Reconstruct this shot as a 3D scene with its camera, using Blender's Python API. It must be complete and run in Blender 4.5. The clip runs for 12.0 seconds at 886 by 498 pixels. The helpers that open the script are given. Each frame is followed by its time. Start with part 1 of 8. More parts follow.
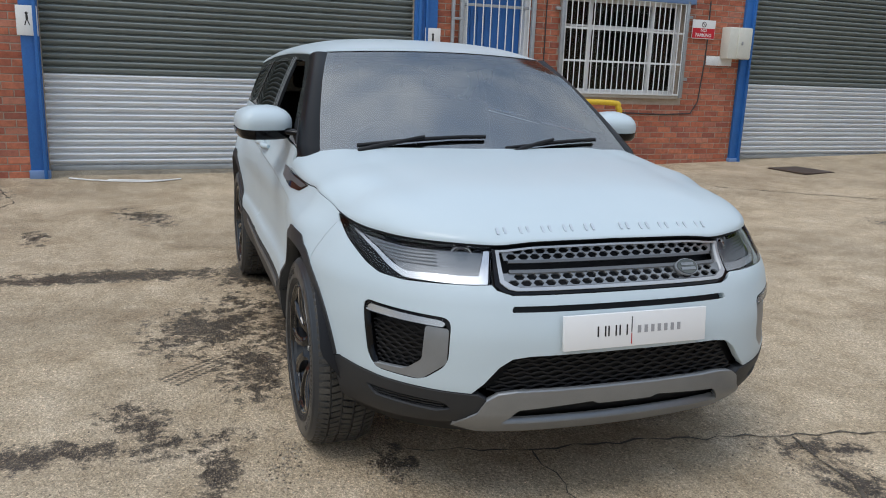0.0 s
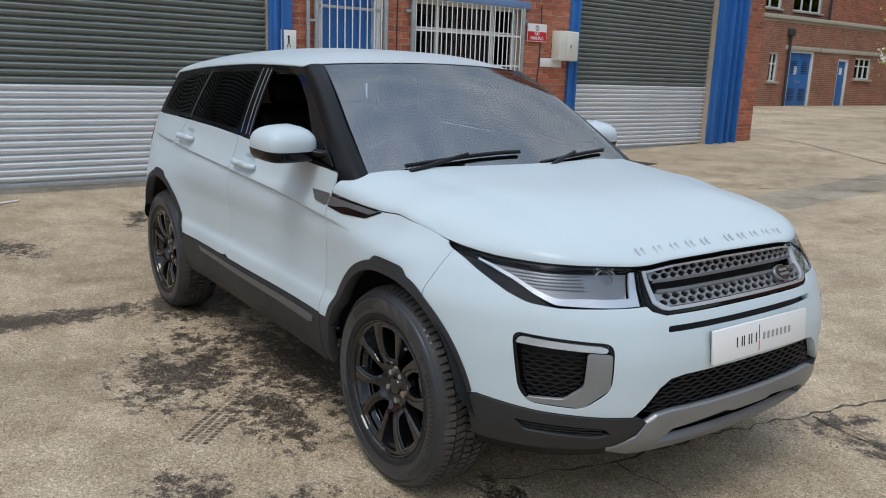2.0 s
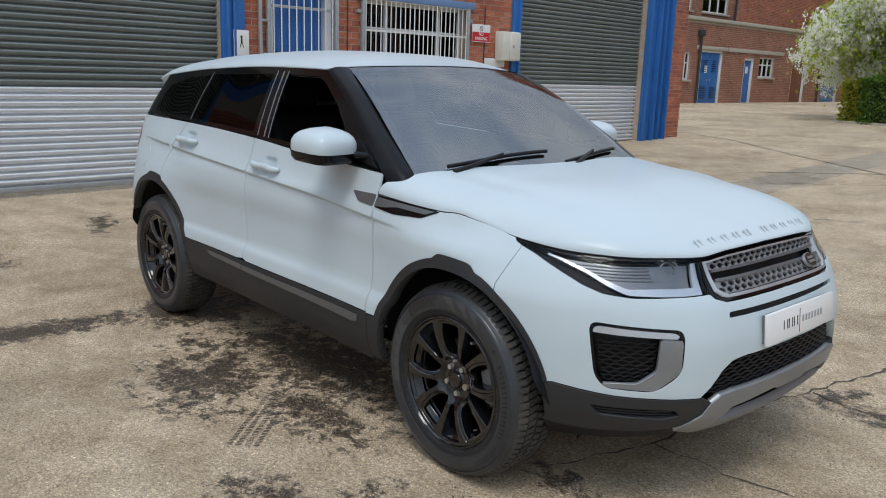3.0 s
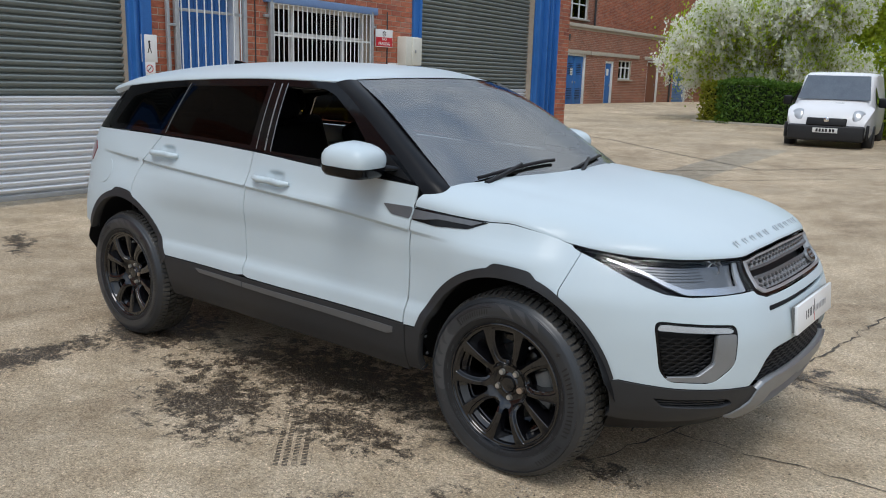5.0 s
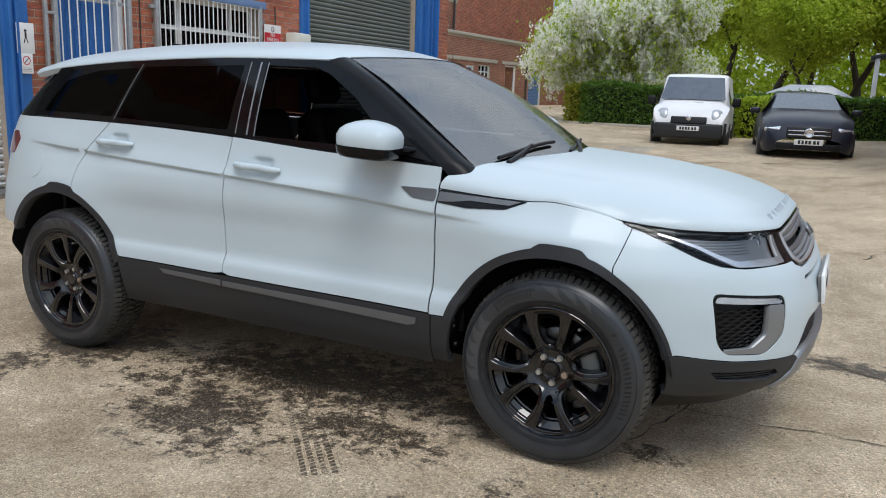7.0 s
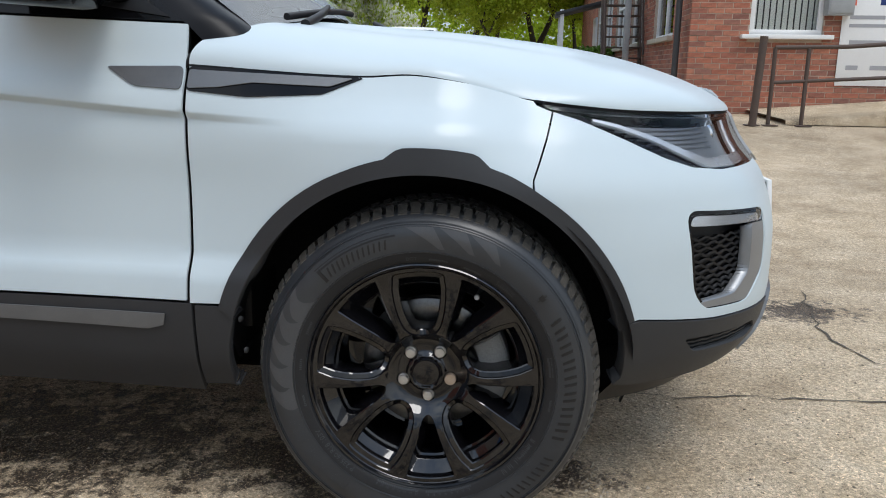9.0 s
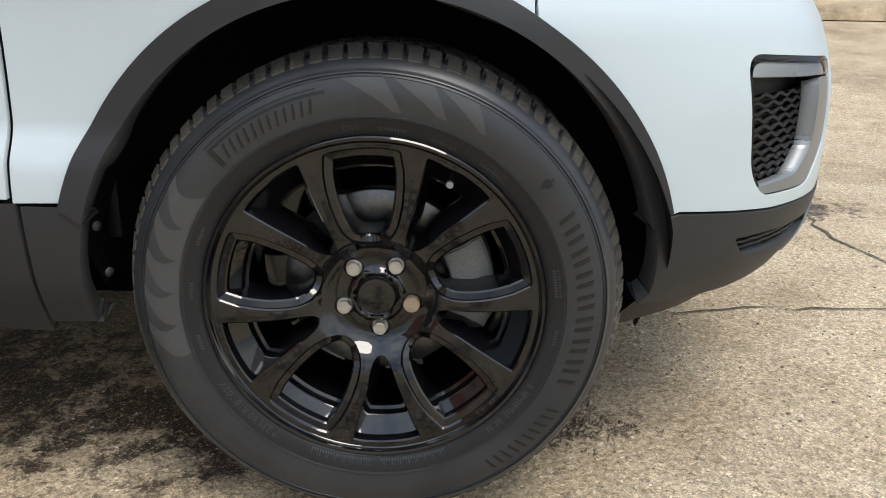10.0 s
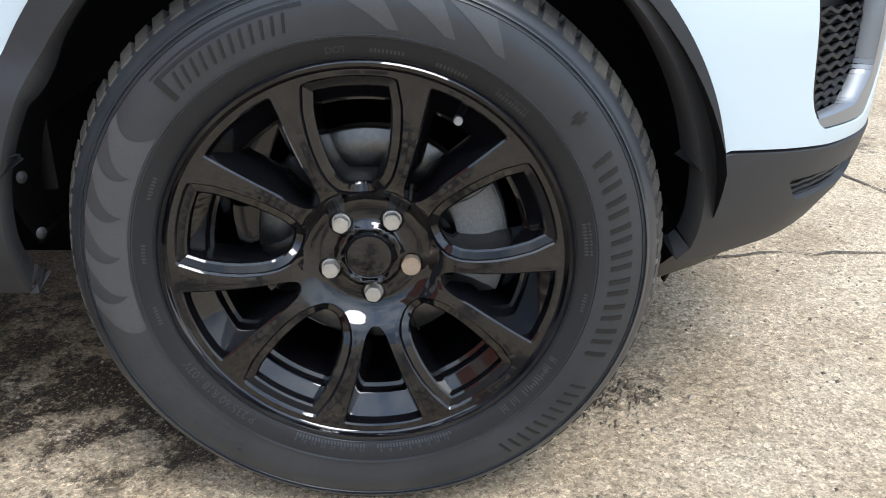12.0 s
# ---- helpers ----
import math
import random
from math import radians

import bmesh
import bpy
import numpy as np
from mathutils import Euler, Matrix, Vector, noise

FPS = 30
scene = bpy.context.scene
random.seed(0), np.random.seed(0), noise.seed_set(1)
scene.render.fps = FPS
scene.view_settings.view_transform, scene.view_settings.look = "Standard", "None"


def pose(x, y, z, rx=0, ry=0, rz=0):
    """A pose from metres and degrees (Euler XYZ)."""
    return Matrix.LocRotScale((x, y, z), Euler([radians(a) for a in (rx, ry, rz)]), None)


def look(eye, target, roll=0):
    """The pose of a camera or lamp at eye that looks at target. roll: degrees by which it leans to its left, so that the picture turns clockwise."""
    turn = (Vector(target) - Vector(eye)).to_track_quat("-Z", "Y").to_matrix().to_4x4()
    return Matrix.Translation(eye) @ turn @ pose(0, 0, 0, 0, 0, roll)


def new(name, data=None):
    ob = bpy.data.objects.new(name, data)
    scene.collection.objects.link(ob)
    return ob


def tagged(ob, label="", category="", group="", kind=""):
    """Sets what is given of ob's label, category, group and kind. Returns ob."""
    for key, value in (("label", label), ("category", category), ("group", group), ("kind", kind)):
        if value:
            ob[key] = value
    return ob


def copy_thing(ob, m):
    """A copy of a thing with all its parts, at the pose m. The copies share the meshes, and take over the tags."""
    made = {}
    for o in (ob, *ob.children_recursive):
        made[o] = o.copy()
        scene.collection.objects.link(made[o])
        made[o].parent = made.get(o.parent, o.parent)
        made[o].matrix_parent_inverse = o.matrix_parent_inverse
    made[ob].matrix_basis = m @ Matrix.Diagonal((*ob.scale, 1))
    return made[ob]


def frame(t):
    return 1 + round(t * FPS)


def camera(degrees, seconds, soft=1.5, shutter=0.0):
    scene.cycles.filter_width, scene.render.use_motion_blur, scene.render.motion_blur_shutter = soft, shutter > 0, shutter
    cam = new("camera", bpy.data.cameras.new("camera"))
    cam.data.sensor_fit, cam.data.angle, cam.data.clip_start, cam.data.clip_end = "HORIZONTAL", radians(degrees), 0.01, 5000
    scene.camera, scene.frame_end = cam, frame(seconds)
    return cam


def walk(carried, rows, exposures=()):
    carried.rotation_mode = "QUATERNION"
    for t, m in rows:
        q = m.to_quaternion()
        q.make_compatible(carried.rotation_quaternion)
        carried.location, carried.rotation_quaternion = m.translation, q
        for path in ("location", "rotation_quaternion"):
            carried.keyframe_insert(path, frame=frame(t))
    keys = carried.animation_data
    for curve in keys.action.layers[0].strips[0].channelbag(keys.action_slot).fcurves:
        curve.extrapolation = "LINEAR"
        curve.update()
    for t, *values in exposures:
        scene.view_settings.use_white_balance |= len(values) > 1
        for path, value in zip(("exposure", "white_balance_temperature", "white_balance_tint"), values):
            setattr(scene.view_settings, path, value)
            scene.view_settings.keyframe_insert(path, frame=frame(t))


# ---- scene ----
cam = camera(58.5, 12.0, 1.0)
PATH = [
    (0, (4.252, -1.388, 1.459), (2.416, -0.738, 1.005), 2.2),
    (0.5, (4.088, -1.67, 1.464), (2.312, -0.867, 1.014), 2.3),
    (1, (3.953, -1.969, 1.479), (2.243, -1.032, 1.033), 2.2),
    (1.5, (3.78, -2.145, 1.476), (2.134, -1.1, 1.032), 2.1),
    (2, (3.609, -2.341, 1.49), (2.028, -1.198, 1.049), 2.0),
    (2.5, (3.487, -2.621, 1.496), (1.975, -1.388, 1.057), 1.9),
    (3, (3.364, -2.808, 1.491), (1.915, -1.5, 1.054), 1.9),
    (3.2, (3.302, -2.878, 1.491), (1.878, -1.543, 1.055), 1.7),
    (5, (2.901, -3.339, 1.52), (1.698, -1.797, 1.097), 1.8),
    (5.5, (2.802, -3.398, 1.511), (1.646, -1.819, 1.096), 1.8),
    (6, (2.681, -3.458, 1.492), (1.577, -1.841, 1.086), 1.8),
    (6.5, (2.507, -3.561, 1.455), (1.476, -1.895, 1.054), 1.9),
    (6.7, (2.404, -3.6, 1.423), (1.423, -1.903, 1.022), 2.0),
    (8.3, (1.681, -2.973, 1.171), (1.242, -1.063, 0.771), 1.0),
    (8.5, (1.62, -2.799, 1.114), (1.269, -0.874, 0.702), 1.2),
    (9, (1.525, -2.478, 1.003), (1.327, -0.541, 0.557), 0.9),
    (9.5, (1.452, -2.202, 0.912), (1.366, -0.287, 0.365), 1.0),
    (10, (1.44, -1.986, 0.82), (1.42, -0.097, 0.165), 1),
    (10.5, (1.417, -1.859, 0.78), (1.43, 0.003, 0.054), 1),
    (11, (1.41, -1.808, 0.757), (1.429, 0.043, -0.001), 0.8),
    (11.5, (1.406, -1.797, 0.763), (1.432, 0.039, -0.027), 0.9),
    (12, (1.399, -1.795, 0.768), (1.446, 0.038, -0.03), 0.9),
]
EXPOSURES = [(0, -0.24, 6500, 10), (6.0, -0.15, 6500, 10), (9.0, 0.05, 6500, 10), (9.5, 0.08, 6500, 10), (10.0, 0.42, 6950, 10), (10.5, 0.68, 6950, 10), (11.0, 0.80, 6500, 10), (12.0, 0.85, 6250, 10)]
walk(cam, [(t, look(eye, target, roll)) for t, eye, target, roll in PATH], EXPOSURES)

# ---------------------------------------------------------------- world and light: bright broken cloud, a veiled sun
world = bpy.data.worlds.new("world")
scene.world = world
world.use_nodes = True
wn = world.node_tree
sky = wn.nodes.new("ShaderNodeTexSky")
sky.sky_type = "NISHITA"
sky.sun_disc = False
sky.sun_elevation, sky.sun_rotation = radians(64), radians(145)
sky.air_density, sky.dust_density, sky.ozone_density = 1.0, 3.0, 1.5
cloud_at = wn.nodes.new("ShaderNodeTexCoord")
cloud = wn.nodes.new("ShaderNodeTexNoise")
cloud.inputs["Scale"].default_value, cloud.inputs["Detail"].default_value, cloud.inputs["Roughness"].default_value = 1.7, 7.0, 0.6
wn.links.new(cloud_at.outputs["Generated"], cloud.inputs["Vector"])
tone = wn.nodes.new("ShaderNodeValToRGB")
tone.color_ramp.elements[0].position, tone.color_ramp.elements[0].color = 0.38, (3.2, 4.7, 7.2, 1)
tone.color_ramp.elements[1].position, tone.color_ramp.elements[1].color = 0.60, (10.2, 11.2, 12.2, 1)
wn.links.new(cloud.outputs[0], tone.inputs[0])
# cloud is about three times as bright overhead as at the horizon
level = wn.nodes.new("ShaderNodeSeparateXYZ")
wn.links.new(cloud_at.outputs["Generated"], level.inputs[0])
gain = wn.nodes.new("ShaderNodeMapRange")
gain.inputs[1].default_value, gain.inputs[2].default_value, gain.inputs[3].default_value, gain.inputs[4].default_value = 0.0, 1.0, 0.62, 1.75
wn.links.new(level.outputs[2], gain.inputs[0])
lit = wn.nodes.new("ShaderNodeVectorMath")
lit.operation = "SCALE"
wn.links.new(tone.outputs[0], lit.inputs[0])
wn.links.new(gain.outputs[0], lit.inputs["Scale"])
cover = wn.nodes.new("ShaderNodeMix")
cover.data_type = "RGBA"
cover.inputs[0].default_value = 0.8
wn.links.new(sky.outputs[0], cover.inputs[6])
wn.links.new(lit.outputs[0], cover.inputs[7])
wn.links.new(cover.outputs[2], wn.nodes["Background"].inputs[0])
wn.nodes["Background"].inputs[1].default_value = 0.108
sun = new("sun", bpy.data.lights.new("sun", "SUN"))
sun.data.energy, sun.data.angle, sun.data.color = 1.55, radians(25), (1.0, 0.98, 0.955)
sun.matrix_basis = look((0, 0, 30), (-2.9, 4.2, 30 - 10.5))

# ---------------------------------------------------------------- small helpers
def smooth_interp(keys, vals):
    """A monotone cubic through the keys."""
    k, v = np.array(keys, float), np.array(vals, float)
    h, d = np.diff(k), np.diff(v) / np.diff(k)
    m = np.zeros(len(k))
    for i in range(1, len(k) - 1):
        if d[i - 1] * d[i] > 0:
            w1, w2 = 2 * h[i] + h[i - 1], h[i] + 2 * h[i - 1]
            m[i] = (w1 + w2) / (w1 / d[i - 1] + w2 / d[i])
    m[0], m[-1] = d[0], d[-1]

    def f(x):
        x = np.clip(np.asarray(x, float), k[0], k[-1])
        i = np.clip(np.searchsorted(k, x) - 1, 0, len(h) - 1)
        t = (x - k[i]) / h[i]
        return ((1 + 2 * t) * (1 - t) ** 2 * v[i] + t * (1 - t) ** 2 * h[i] * m[i]
                + t * t * (3 - 2 * t) * v[i + 1] + t * t * (t - 1) * h[i] * m[i + 1])
    return f


def bend(pts, n=8, closed=False):
    """A Catmull-Rom curve through points of any dimension."""
    p = [np.array(q, float) for q in pts]
    out, count = [], len(p)
    last = count if closed else count - 1
    for i in range(last):
        if closed:
            a, b, c, d = p[i - 1], p[i], p[(i + 1) % count], p[(i + 2) % count]
        else:
            b, c = p[i], p[i + 1]
            a = p[i - 1] if i > 0 else 2 * b - c
            d = p[i + 2] if i + 2 < count else 2 * c - b
        for j in range(n):
            t = j / n
            out.append(0.5 * (2 * b + (c - a) * t + (2 * a - 5 * b + 4 * c - d) * t * t + (3 * b - a - 3 * c + d) * t ** 3))
    if not closed:
        out.append(p[-1])
    return [tuple(q) for q in out]


def rounded(pts, r=0.01, n=4):
    """A closed polygon with its corners rounded."""
    p, out = [np.array(q, float) for q in pts], []
    for i, b in enumerate(p):
        a, c = p[i - 1], p[(i + 1) % len(p)]
        u, v = a - b, c - b
        lu, lv = np.linalg.norm(u), np.linalg.norm(v)
        k = min(r, 0.45 * lu, 0.45 * lv)
        s, e = b + u / lu * k, b + v / lv * k
        for j in range(n + 1):
            t = j / n
            out.append(tuple((1 - t) ** 2 * s + 2 * t * (1 - t) * b + t * t * e))
    return out


def dense(poly, step, closed=True):
    out = []
    n = len(poly)
    for i in range(n if closed else n - 1):
        a, b = np.array(poly[i], float), np.array(poly[(i + 1) % n], float)
        k = max(1, int(np.ceil(np.linalg.norm(b - a) / step)))
        out += [tuple(a + (b - a) * j / k) for j in range(k)]
    if not closed:
        out.append(tuple(poly[-1]))
    keep = [out[0]]
    for q in out[1:]:
        if np.hypot(q[0] - keep[-1][0], q[1] - keep[-1][1]) > 1e-4:
            keep.append(q)
    return keep


def inside(poly, pts):
    p, x, y = np.array(poly, float), pts[:, 0], pts[:, 1]
    res = np.zeros(len(pts), bool)
    for (x0, y0), (x1, y1) in zip(p, np.roll(p, -1, 0)):
        if y0 == y1:
            continue
        cross = ((y0 > y) != (y1 > y)) & (x < (x1 - x0) * (y - y0) / (y1 - y0) + x0)
        res ^= cross
    return res


def part(name, data, material, parent=None, label=""):
    """Links a mesh or a bmesh as one object, under its thing where there is one."""
    if isinstance(data, bmesh.types.BMesh):
        bm, data = data, bpy.data.meshes.new(name)
        bm.to_mesh(data)
        bm.free()
    if material is not None and not data.materials:
        data.materials.append(material)
    ob = new(name, data)
    ob.parent = parent
    if label:
        ob["label"] = label
    return ob


def thing(name, label, category, at=None, group="", kind=""):
    ob = new(name)
    if at is not None:
        ob.matrix_basis = at
    return tagged(ob, label, category, group, kind)


def soft(me, angle=None):
    me.shade_smooth()
    if angle is not None:
        me.set_sharp_from_angle(angle=radians(angle))
    return me


def from_bm(bm, name="mesh", angle=35):
    me = bpy.data.meshes.new(name)
    bmesh.ops.recalc_face_normals(bm, faces=bm.faces)
    bm.to_mesh(me)
    bm.free()
    return soft(me, angle)


def sheet(outline, holes, step, fn, back=0.0, flip=False, edge=0.012, name="sheet", extra=()):
    """A trimmed surface: a flat outline with holes, filled with points and laid on fn(points) -> places, with true normals.
    back: how deep the edges turn in, against the normal."""
    loops = [dense(outline, edge)] + [dense(h, edge) for h in holes]
    from mathutils.geometry import delaunay_2d_cdt
    pts, edges = [], []
    for lp in loops:
        n0 = len(pts)
        pts += [Vector(q[:2]) for q in lp]
        edges += [(n0 + i, n0 + (i + 1) % len(lp)) for i in range(len(lp))]
    o = np.array(loops[0])
    gx, gy = np.meshgrid(np.arange(o[:, 0].min() + step / 2, o[:, 0].max(), step), np.arange(o[:, 1].min() + step / 2, o[:, 1].max(), step))
    gx = gx + (np.arange(gx.shape[0]) % 2)[:, None] * step / 2
    g = np.c_[gx.ravel(), gy.ravel()]
    ok = inside(loops[0], g)
    for h in loops[1:]:
        ok &= ~inside(h, g)
    g = g[ok]
    rim = np.array([q for lp in loops for q in lp])
    if len(g):
        near = np.array([np.min(np.hypot(rim[:, 0] - q[0], rim[:, 1] - q[1])) for q in g])
        g = g[near > 0.45 * step]
    if len(extra) and len(g):
        ex = np.array(extra)
        g = g[np.array([np.min(np.hypot(ex[:, 0] - q[0], ex[:, 1] - q[1])) for q in g]) > 0.012]
        g = np.r_[g, ex[inside(loops[0], ex)]]
    pts += [Vector(q) for q in g]
    v2, _, faces, *_ = delaunay_2d_cdt(pts, edges, [], 0, 1e-6)
    v2 = np.array([tuple(v) for v in v2])
    f = np.array([t for t in faces if len(t) == 3])
    c = v2[f].mean(1)
    ok = inside(loops[0], c)
    for h in loops[1:]:
        ok &= ~inside(h, c)
    f = f[ok]
    e = 2e-3
    p = fn(v2)
    dx, dy = fn(v2 + (e, 0)) - fn(v2 - (e, 0)), fn(v2 + (0, e)) - fn(v2 - (0, e))
    nrm = np.cross(dx, dy)
    nrm /= np.linalg.norm(nrm, axis=1)[:, None] + 1e-12
    if flip:
        nrm, f = -nrm, f[:, ::-1]
    verts, norms, polys = [p], [nrm], [f]
    if back:
        count = {}
        for t in f:
            for a, b in ((t[0], t[1]), (t[1], t[2]), (t[2], t[0])):
                if (b, a) in count:
                    count.pop((b, a))
                else:
                    count[(a, b)] = 1
        at, total, extra, en, quads = {}, len(p), [], [], []
        for a, b in count:
            side = np.cross(p[b] - p[a], nrm[a])
            side /= np.linalg.norm(side) + 1e-12
            k = total + len(extra)
            mid_a, mid_b = 0.7 * nrm[a] + 0.7 * side, 0.7 * nrm[b] + 0.7 * side
            extra += [p[a], p[b], p[b] - back * nrm[b] - 0.15 * back * side, p[a] - back * nrm[a] - 0.15 * back * side]
            en += [mid_a, mid_b, side, side]
            quads.append((k + 1, k, k + 3, k + 2))
        verts.append(np.array(extra))
        norms.append(np.array(en))
        faces_all = [tuple(t) for t in f] + quads
    else:
        faces_all = [tuple(t) for t in f]
    me = bpy.data.meshes.new(name)
    me.from_pydata(np.concatenate(verts).tolist(), [], [tuple(int(i) for i in t) for t in faces_all])
    me.shade_smooth()
    me.normals_split_custom_set_from_vertices(np.concatenate(norms).tolist())
    return me


def grid_mesh(P, name="grid", close_u=False, flip=False):
    """A mesh from an array of places [rows, columns, 3]."""
    r, c = P.shape[:2]
    faces = []
    for i in range(r - 1):
        for j in range(c if close_u else c - 1):
            q = (i * c + j, i * c + (j + 1) % c, (i + 1) * c + (j + 1) % c, (i + 1) * c + j)
            faces.append(q[::-1] if flip else q)
    me = bpy.data.meshes.new(name)
    me.from_pydata(P.reshape(-1, 3).tolist(), [], faces)
    me.shade_smooth()
    return me


def box_bm(bm, size, at=(0, 0, 0), turn=None, bevel=0.0, seg=2):
    m = Matrix.Translation(at) @ (turn if turn is not None else Matrix()) @ Matrix.Diagonal((*size, 1))
    made = bmesh.ops.create_cube(bm, size=1.0, matrix=m)["verts"]
    if bevel:
        es = list({e for v in made for e in v.link_edges})
        bmesh.ops.bevel(bm, geom=es, offset=bevel, segments=seg, affect="EDGES", profile=0.5, clamp_overlap=True)
    return bm


def box(size, at=(0, 0, 0), turn=None, bevel=0.0, seg=2):
    bm = bmesh.new()
    box_bm(bm, size, at, turn, bevel, seg)
    return from_bm(bm)


def tube_bm(bm, path, r, n=10, closed=False, caps=True):
    """A round bar along a path; r: one radius or one for each point."""
    p = [Vector(q) for q in path]
    rr = [float(r)] * len(p) if np.isscalar(r) else [float(q) for q in r]
    rings, up = [], None
    for i, q in enumerate(p):
        a = p[i - 1] if (i or closed) else q
        b = p[(i + 1) % len(p)] if (i + 1 < len(p) or closed) else q
        d = (b - a).normalized()
        if up is None:
            up = Vector((0, 0, 1)) if abs(d.z) < 0.9 else Vector((1, 0, 0))
        side = d.cross(up).normalized()
        up = side.cross(d).normalized()
        rings.append([bm.verts.new(q + rr[i] * (math.cos(t) * side + math.sin(t) * up)) for t in (2 * math.pi * k / n for k in range(n))])
    for i in range(len(p) if closed else len(p) - 1):
        a, b = rings[i], rings[(i + 1) % len(p)]
        for k in range(n):
            bm.faces.new((a[k], a[(k + 1) % n], b[(k + 1) % n], b[k]))
    if caps and not closed:
        bm.faces.new(rings[0][::-1])
        bm.faces.new(rings[-1])
    return bm


def tube(path, r, n=10, closed=False):
    return from_bm(tube_bm(bmesh.new(), path, r, n, closed), angle=50)


def lathe(profile, n=64, axis="y", name="lathe", flip=False):
    """A turned form from (radius, along) points, round the y or z axis."""
    a = np.linspace(0, 2 * np.pi, n, endpoint=False)
    pr = np.array(profile, float)
    r, s = pr[:, 0][:, None], pr[:, 1][:, None] + 0 * a[None]
    x, z = r * np.cos(a)[None], r * np.sin(a)[None]
    P = np.stack([x, s, z], -1) if axis == "y" else np.stack([x, z, s], -1)
    return grid_mesh(P, name, close_u=True, flip=flip)


# ---------------------------------------------------------------- materials
def material(name, colour, rough=0.5, metal=0.0, coat=0.0, spec=0.5):
    m = bpy.data.materials.new(name)
    m.use_nodes = True
    b = m.node_tree.nodes["Principled BSDF"]
    b.inputs["Base Color"].default_value = (*colour, 1)
    b.inputs["Roughness"].default_value = rough
    b.inputs["Metallic"].default_value = metal
    b.inputs["Coat Weight"].default_value = coat
    b.inputs["Coat Roughness"].default_value = 0.04
    b.inputs["Specular IOR Level"].default_value = spec
    return m


def tools(m):
    nt = m.node_tree
    return nt, nt.nodes["Principled BSDF"], (lambda kind, **kw: make_node(nt, kind, kw)), nt.links.new


def make_node(nt, kind, kw):
    n = nt.nodes.new("ShaderNode" + kind)
    for k, v in kw.items():
        if k in n.inputs:
            n.inputs[k].default_value = v
    return n


def ramp(nt, src, stops):
    r = nt.nodes.new("ShaderNodeValToRGB")
    el = r.color_ramp.elements
    while len(el) < len(stops):
        el.new(0.5)
    for e, (p, c) in zip(el, stops):
        e.position, e.color = p, (*c, 1) if len(c) == 3 else c
    nt.links.new(src, r.inputs[0])
    return r.outputs[0]


def grey(v):
    return (v, v, v)


def textured(name, lo, hi, scale, rough=(0.5, 0.7), bump=0.2, fine=None, metal=0.0, coat=0.0, dist=0.004, detail=6, stretch=None):
    """A surface whose colour wanders between two, with a coarse and a fine grain and relief."""
    m = material(name, lo, rough[0], metal, coat)
    nt, b, node, link = tools(m)
    co = node("TexCoord")
    src = co.outputs["Object"]
    if stretch:
        mp = node("Mapping")
        mp.inputs["Scale"].default_value = stretch
        link(src, mp.inputs[0])
        src = mp.outputs[0]
    n1 = node("TexNoise", Scale=scale, Detail=detail, Roughness=0.6)
    n2 = node("TexNoise", Scale=fine or scale * 9, Detail=4.0, Roughness=0.6)
    link(src, n1.inputs["Vector"])
    link(src, n2.inputs["Vector"])
    mix = node("Mix")
    mix.inputs[0].default_value = 0.5
    link(n1.outputs[0], mix.inputs[2])
    link(n2.outputs[0], mix.inputs[3])
    link(ramp(nt, mix.outputs[0], [(0.35, lo), (0.65, hi)]), b.inputs["Base Color"])
    link(ramp(nt, n1.outputs[0], [(0.3, grey(rough[0])), (0.7, grey(rough[1]))]), b.inputs["Roughness"])
    if bump:
        bp = node("Bump", Strength=bump, Distance=dist)
        link(n2.outputs[0], bp.inputs["Height"])
        link(bp.outputs[0], b.inputs["Normal"])
    return m


def glass(name, tint, rough=0.0, shine=1.52):
    """A thin pane: it lets light straight through, tinted, under a clear gloss."""
    m = bpy.data.materials.new(name)
    m.use_nodes = True
    nt = m.node_tree
    nt.nodes.remove(nt.nodes["Principled BSDF"])
    tr, gl, mx, fr = (nt.nodes.new("ShaderNode" + k) for k in ("BsdfTransparent", "BsdfGlossy", "MixShader", "Fresnel"))
    tr.inputs[0].default_value = (*tint, 1)
    gl.inputs["Roughness"].default_value = rough
    fr.inputs["IOR"].default_value = shine
    nt.links.new(fr.outputs[0], mx.inputs[0])
    nt.links.new(tr.outputs[0], mx.inputs[1])
    nt.links.new(gl.outputs[0], mx.inputs[2])
    nt.links.new(mx.outputs[0], nt.nodes["Material Output"].inputs[0])
    return m


def car_paint(name, colour):
    m = material(name, colour, 0.5, 0.0, 0.4, 0.2)
    m.node_tree.nodes["Principled BSDF"].inputs["Coat Roughness"].default_value = 0.17
    nt, b, node, link = tools(m)
    co = node("TexCoord")
    n1 = node("TexNoise", Scale=3.0, Detail=5.0)
    link(co.outputs["Object"], n1.inputs["Vector"])
    link(ramp(nt, n1.outputs[0], [(0.3, tuple(0.97 * c for c in colour)), (0.7, colour)]), b.inputs["Base Color"])
    n2 = node("TexNoise", Scale=900.0, Detail=1.0)
    link(co.outputs["Object"], n2.inputs["Vector"])
    bp = node("Bump", Strength=0.012, Distance=0.001)
    link(n2.outputs[0], bp.inputs["Height"])
    link(bp.outputs[0], b.inputs["Normal"])
    return m


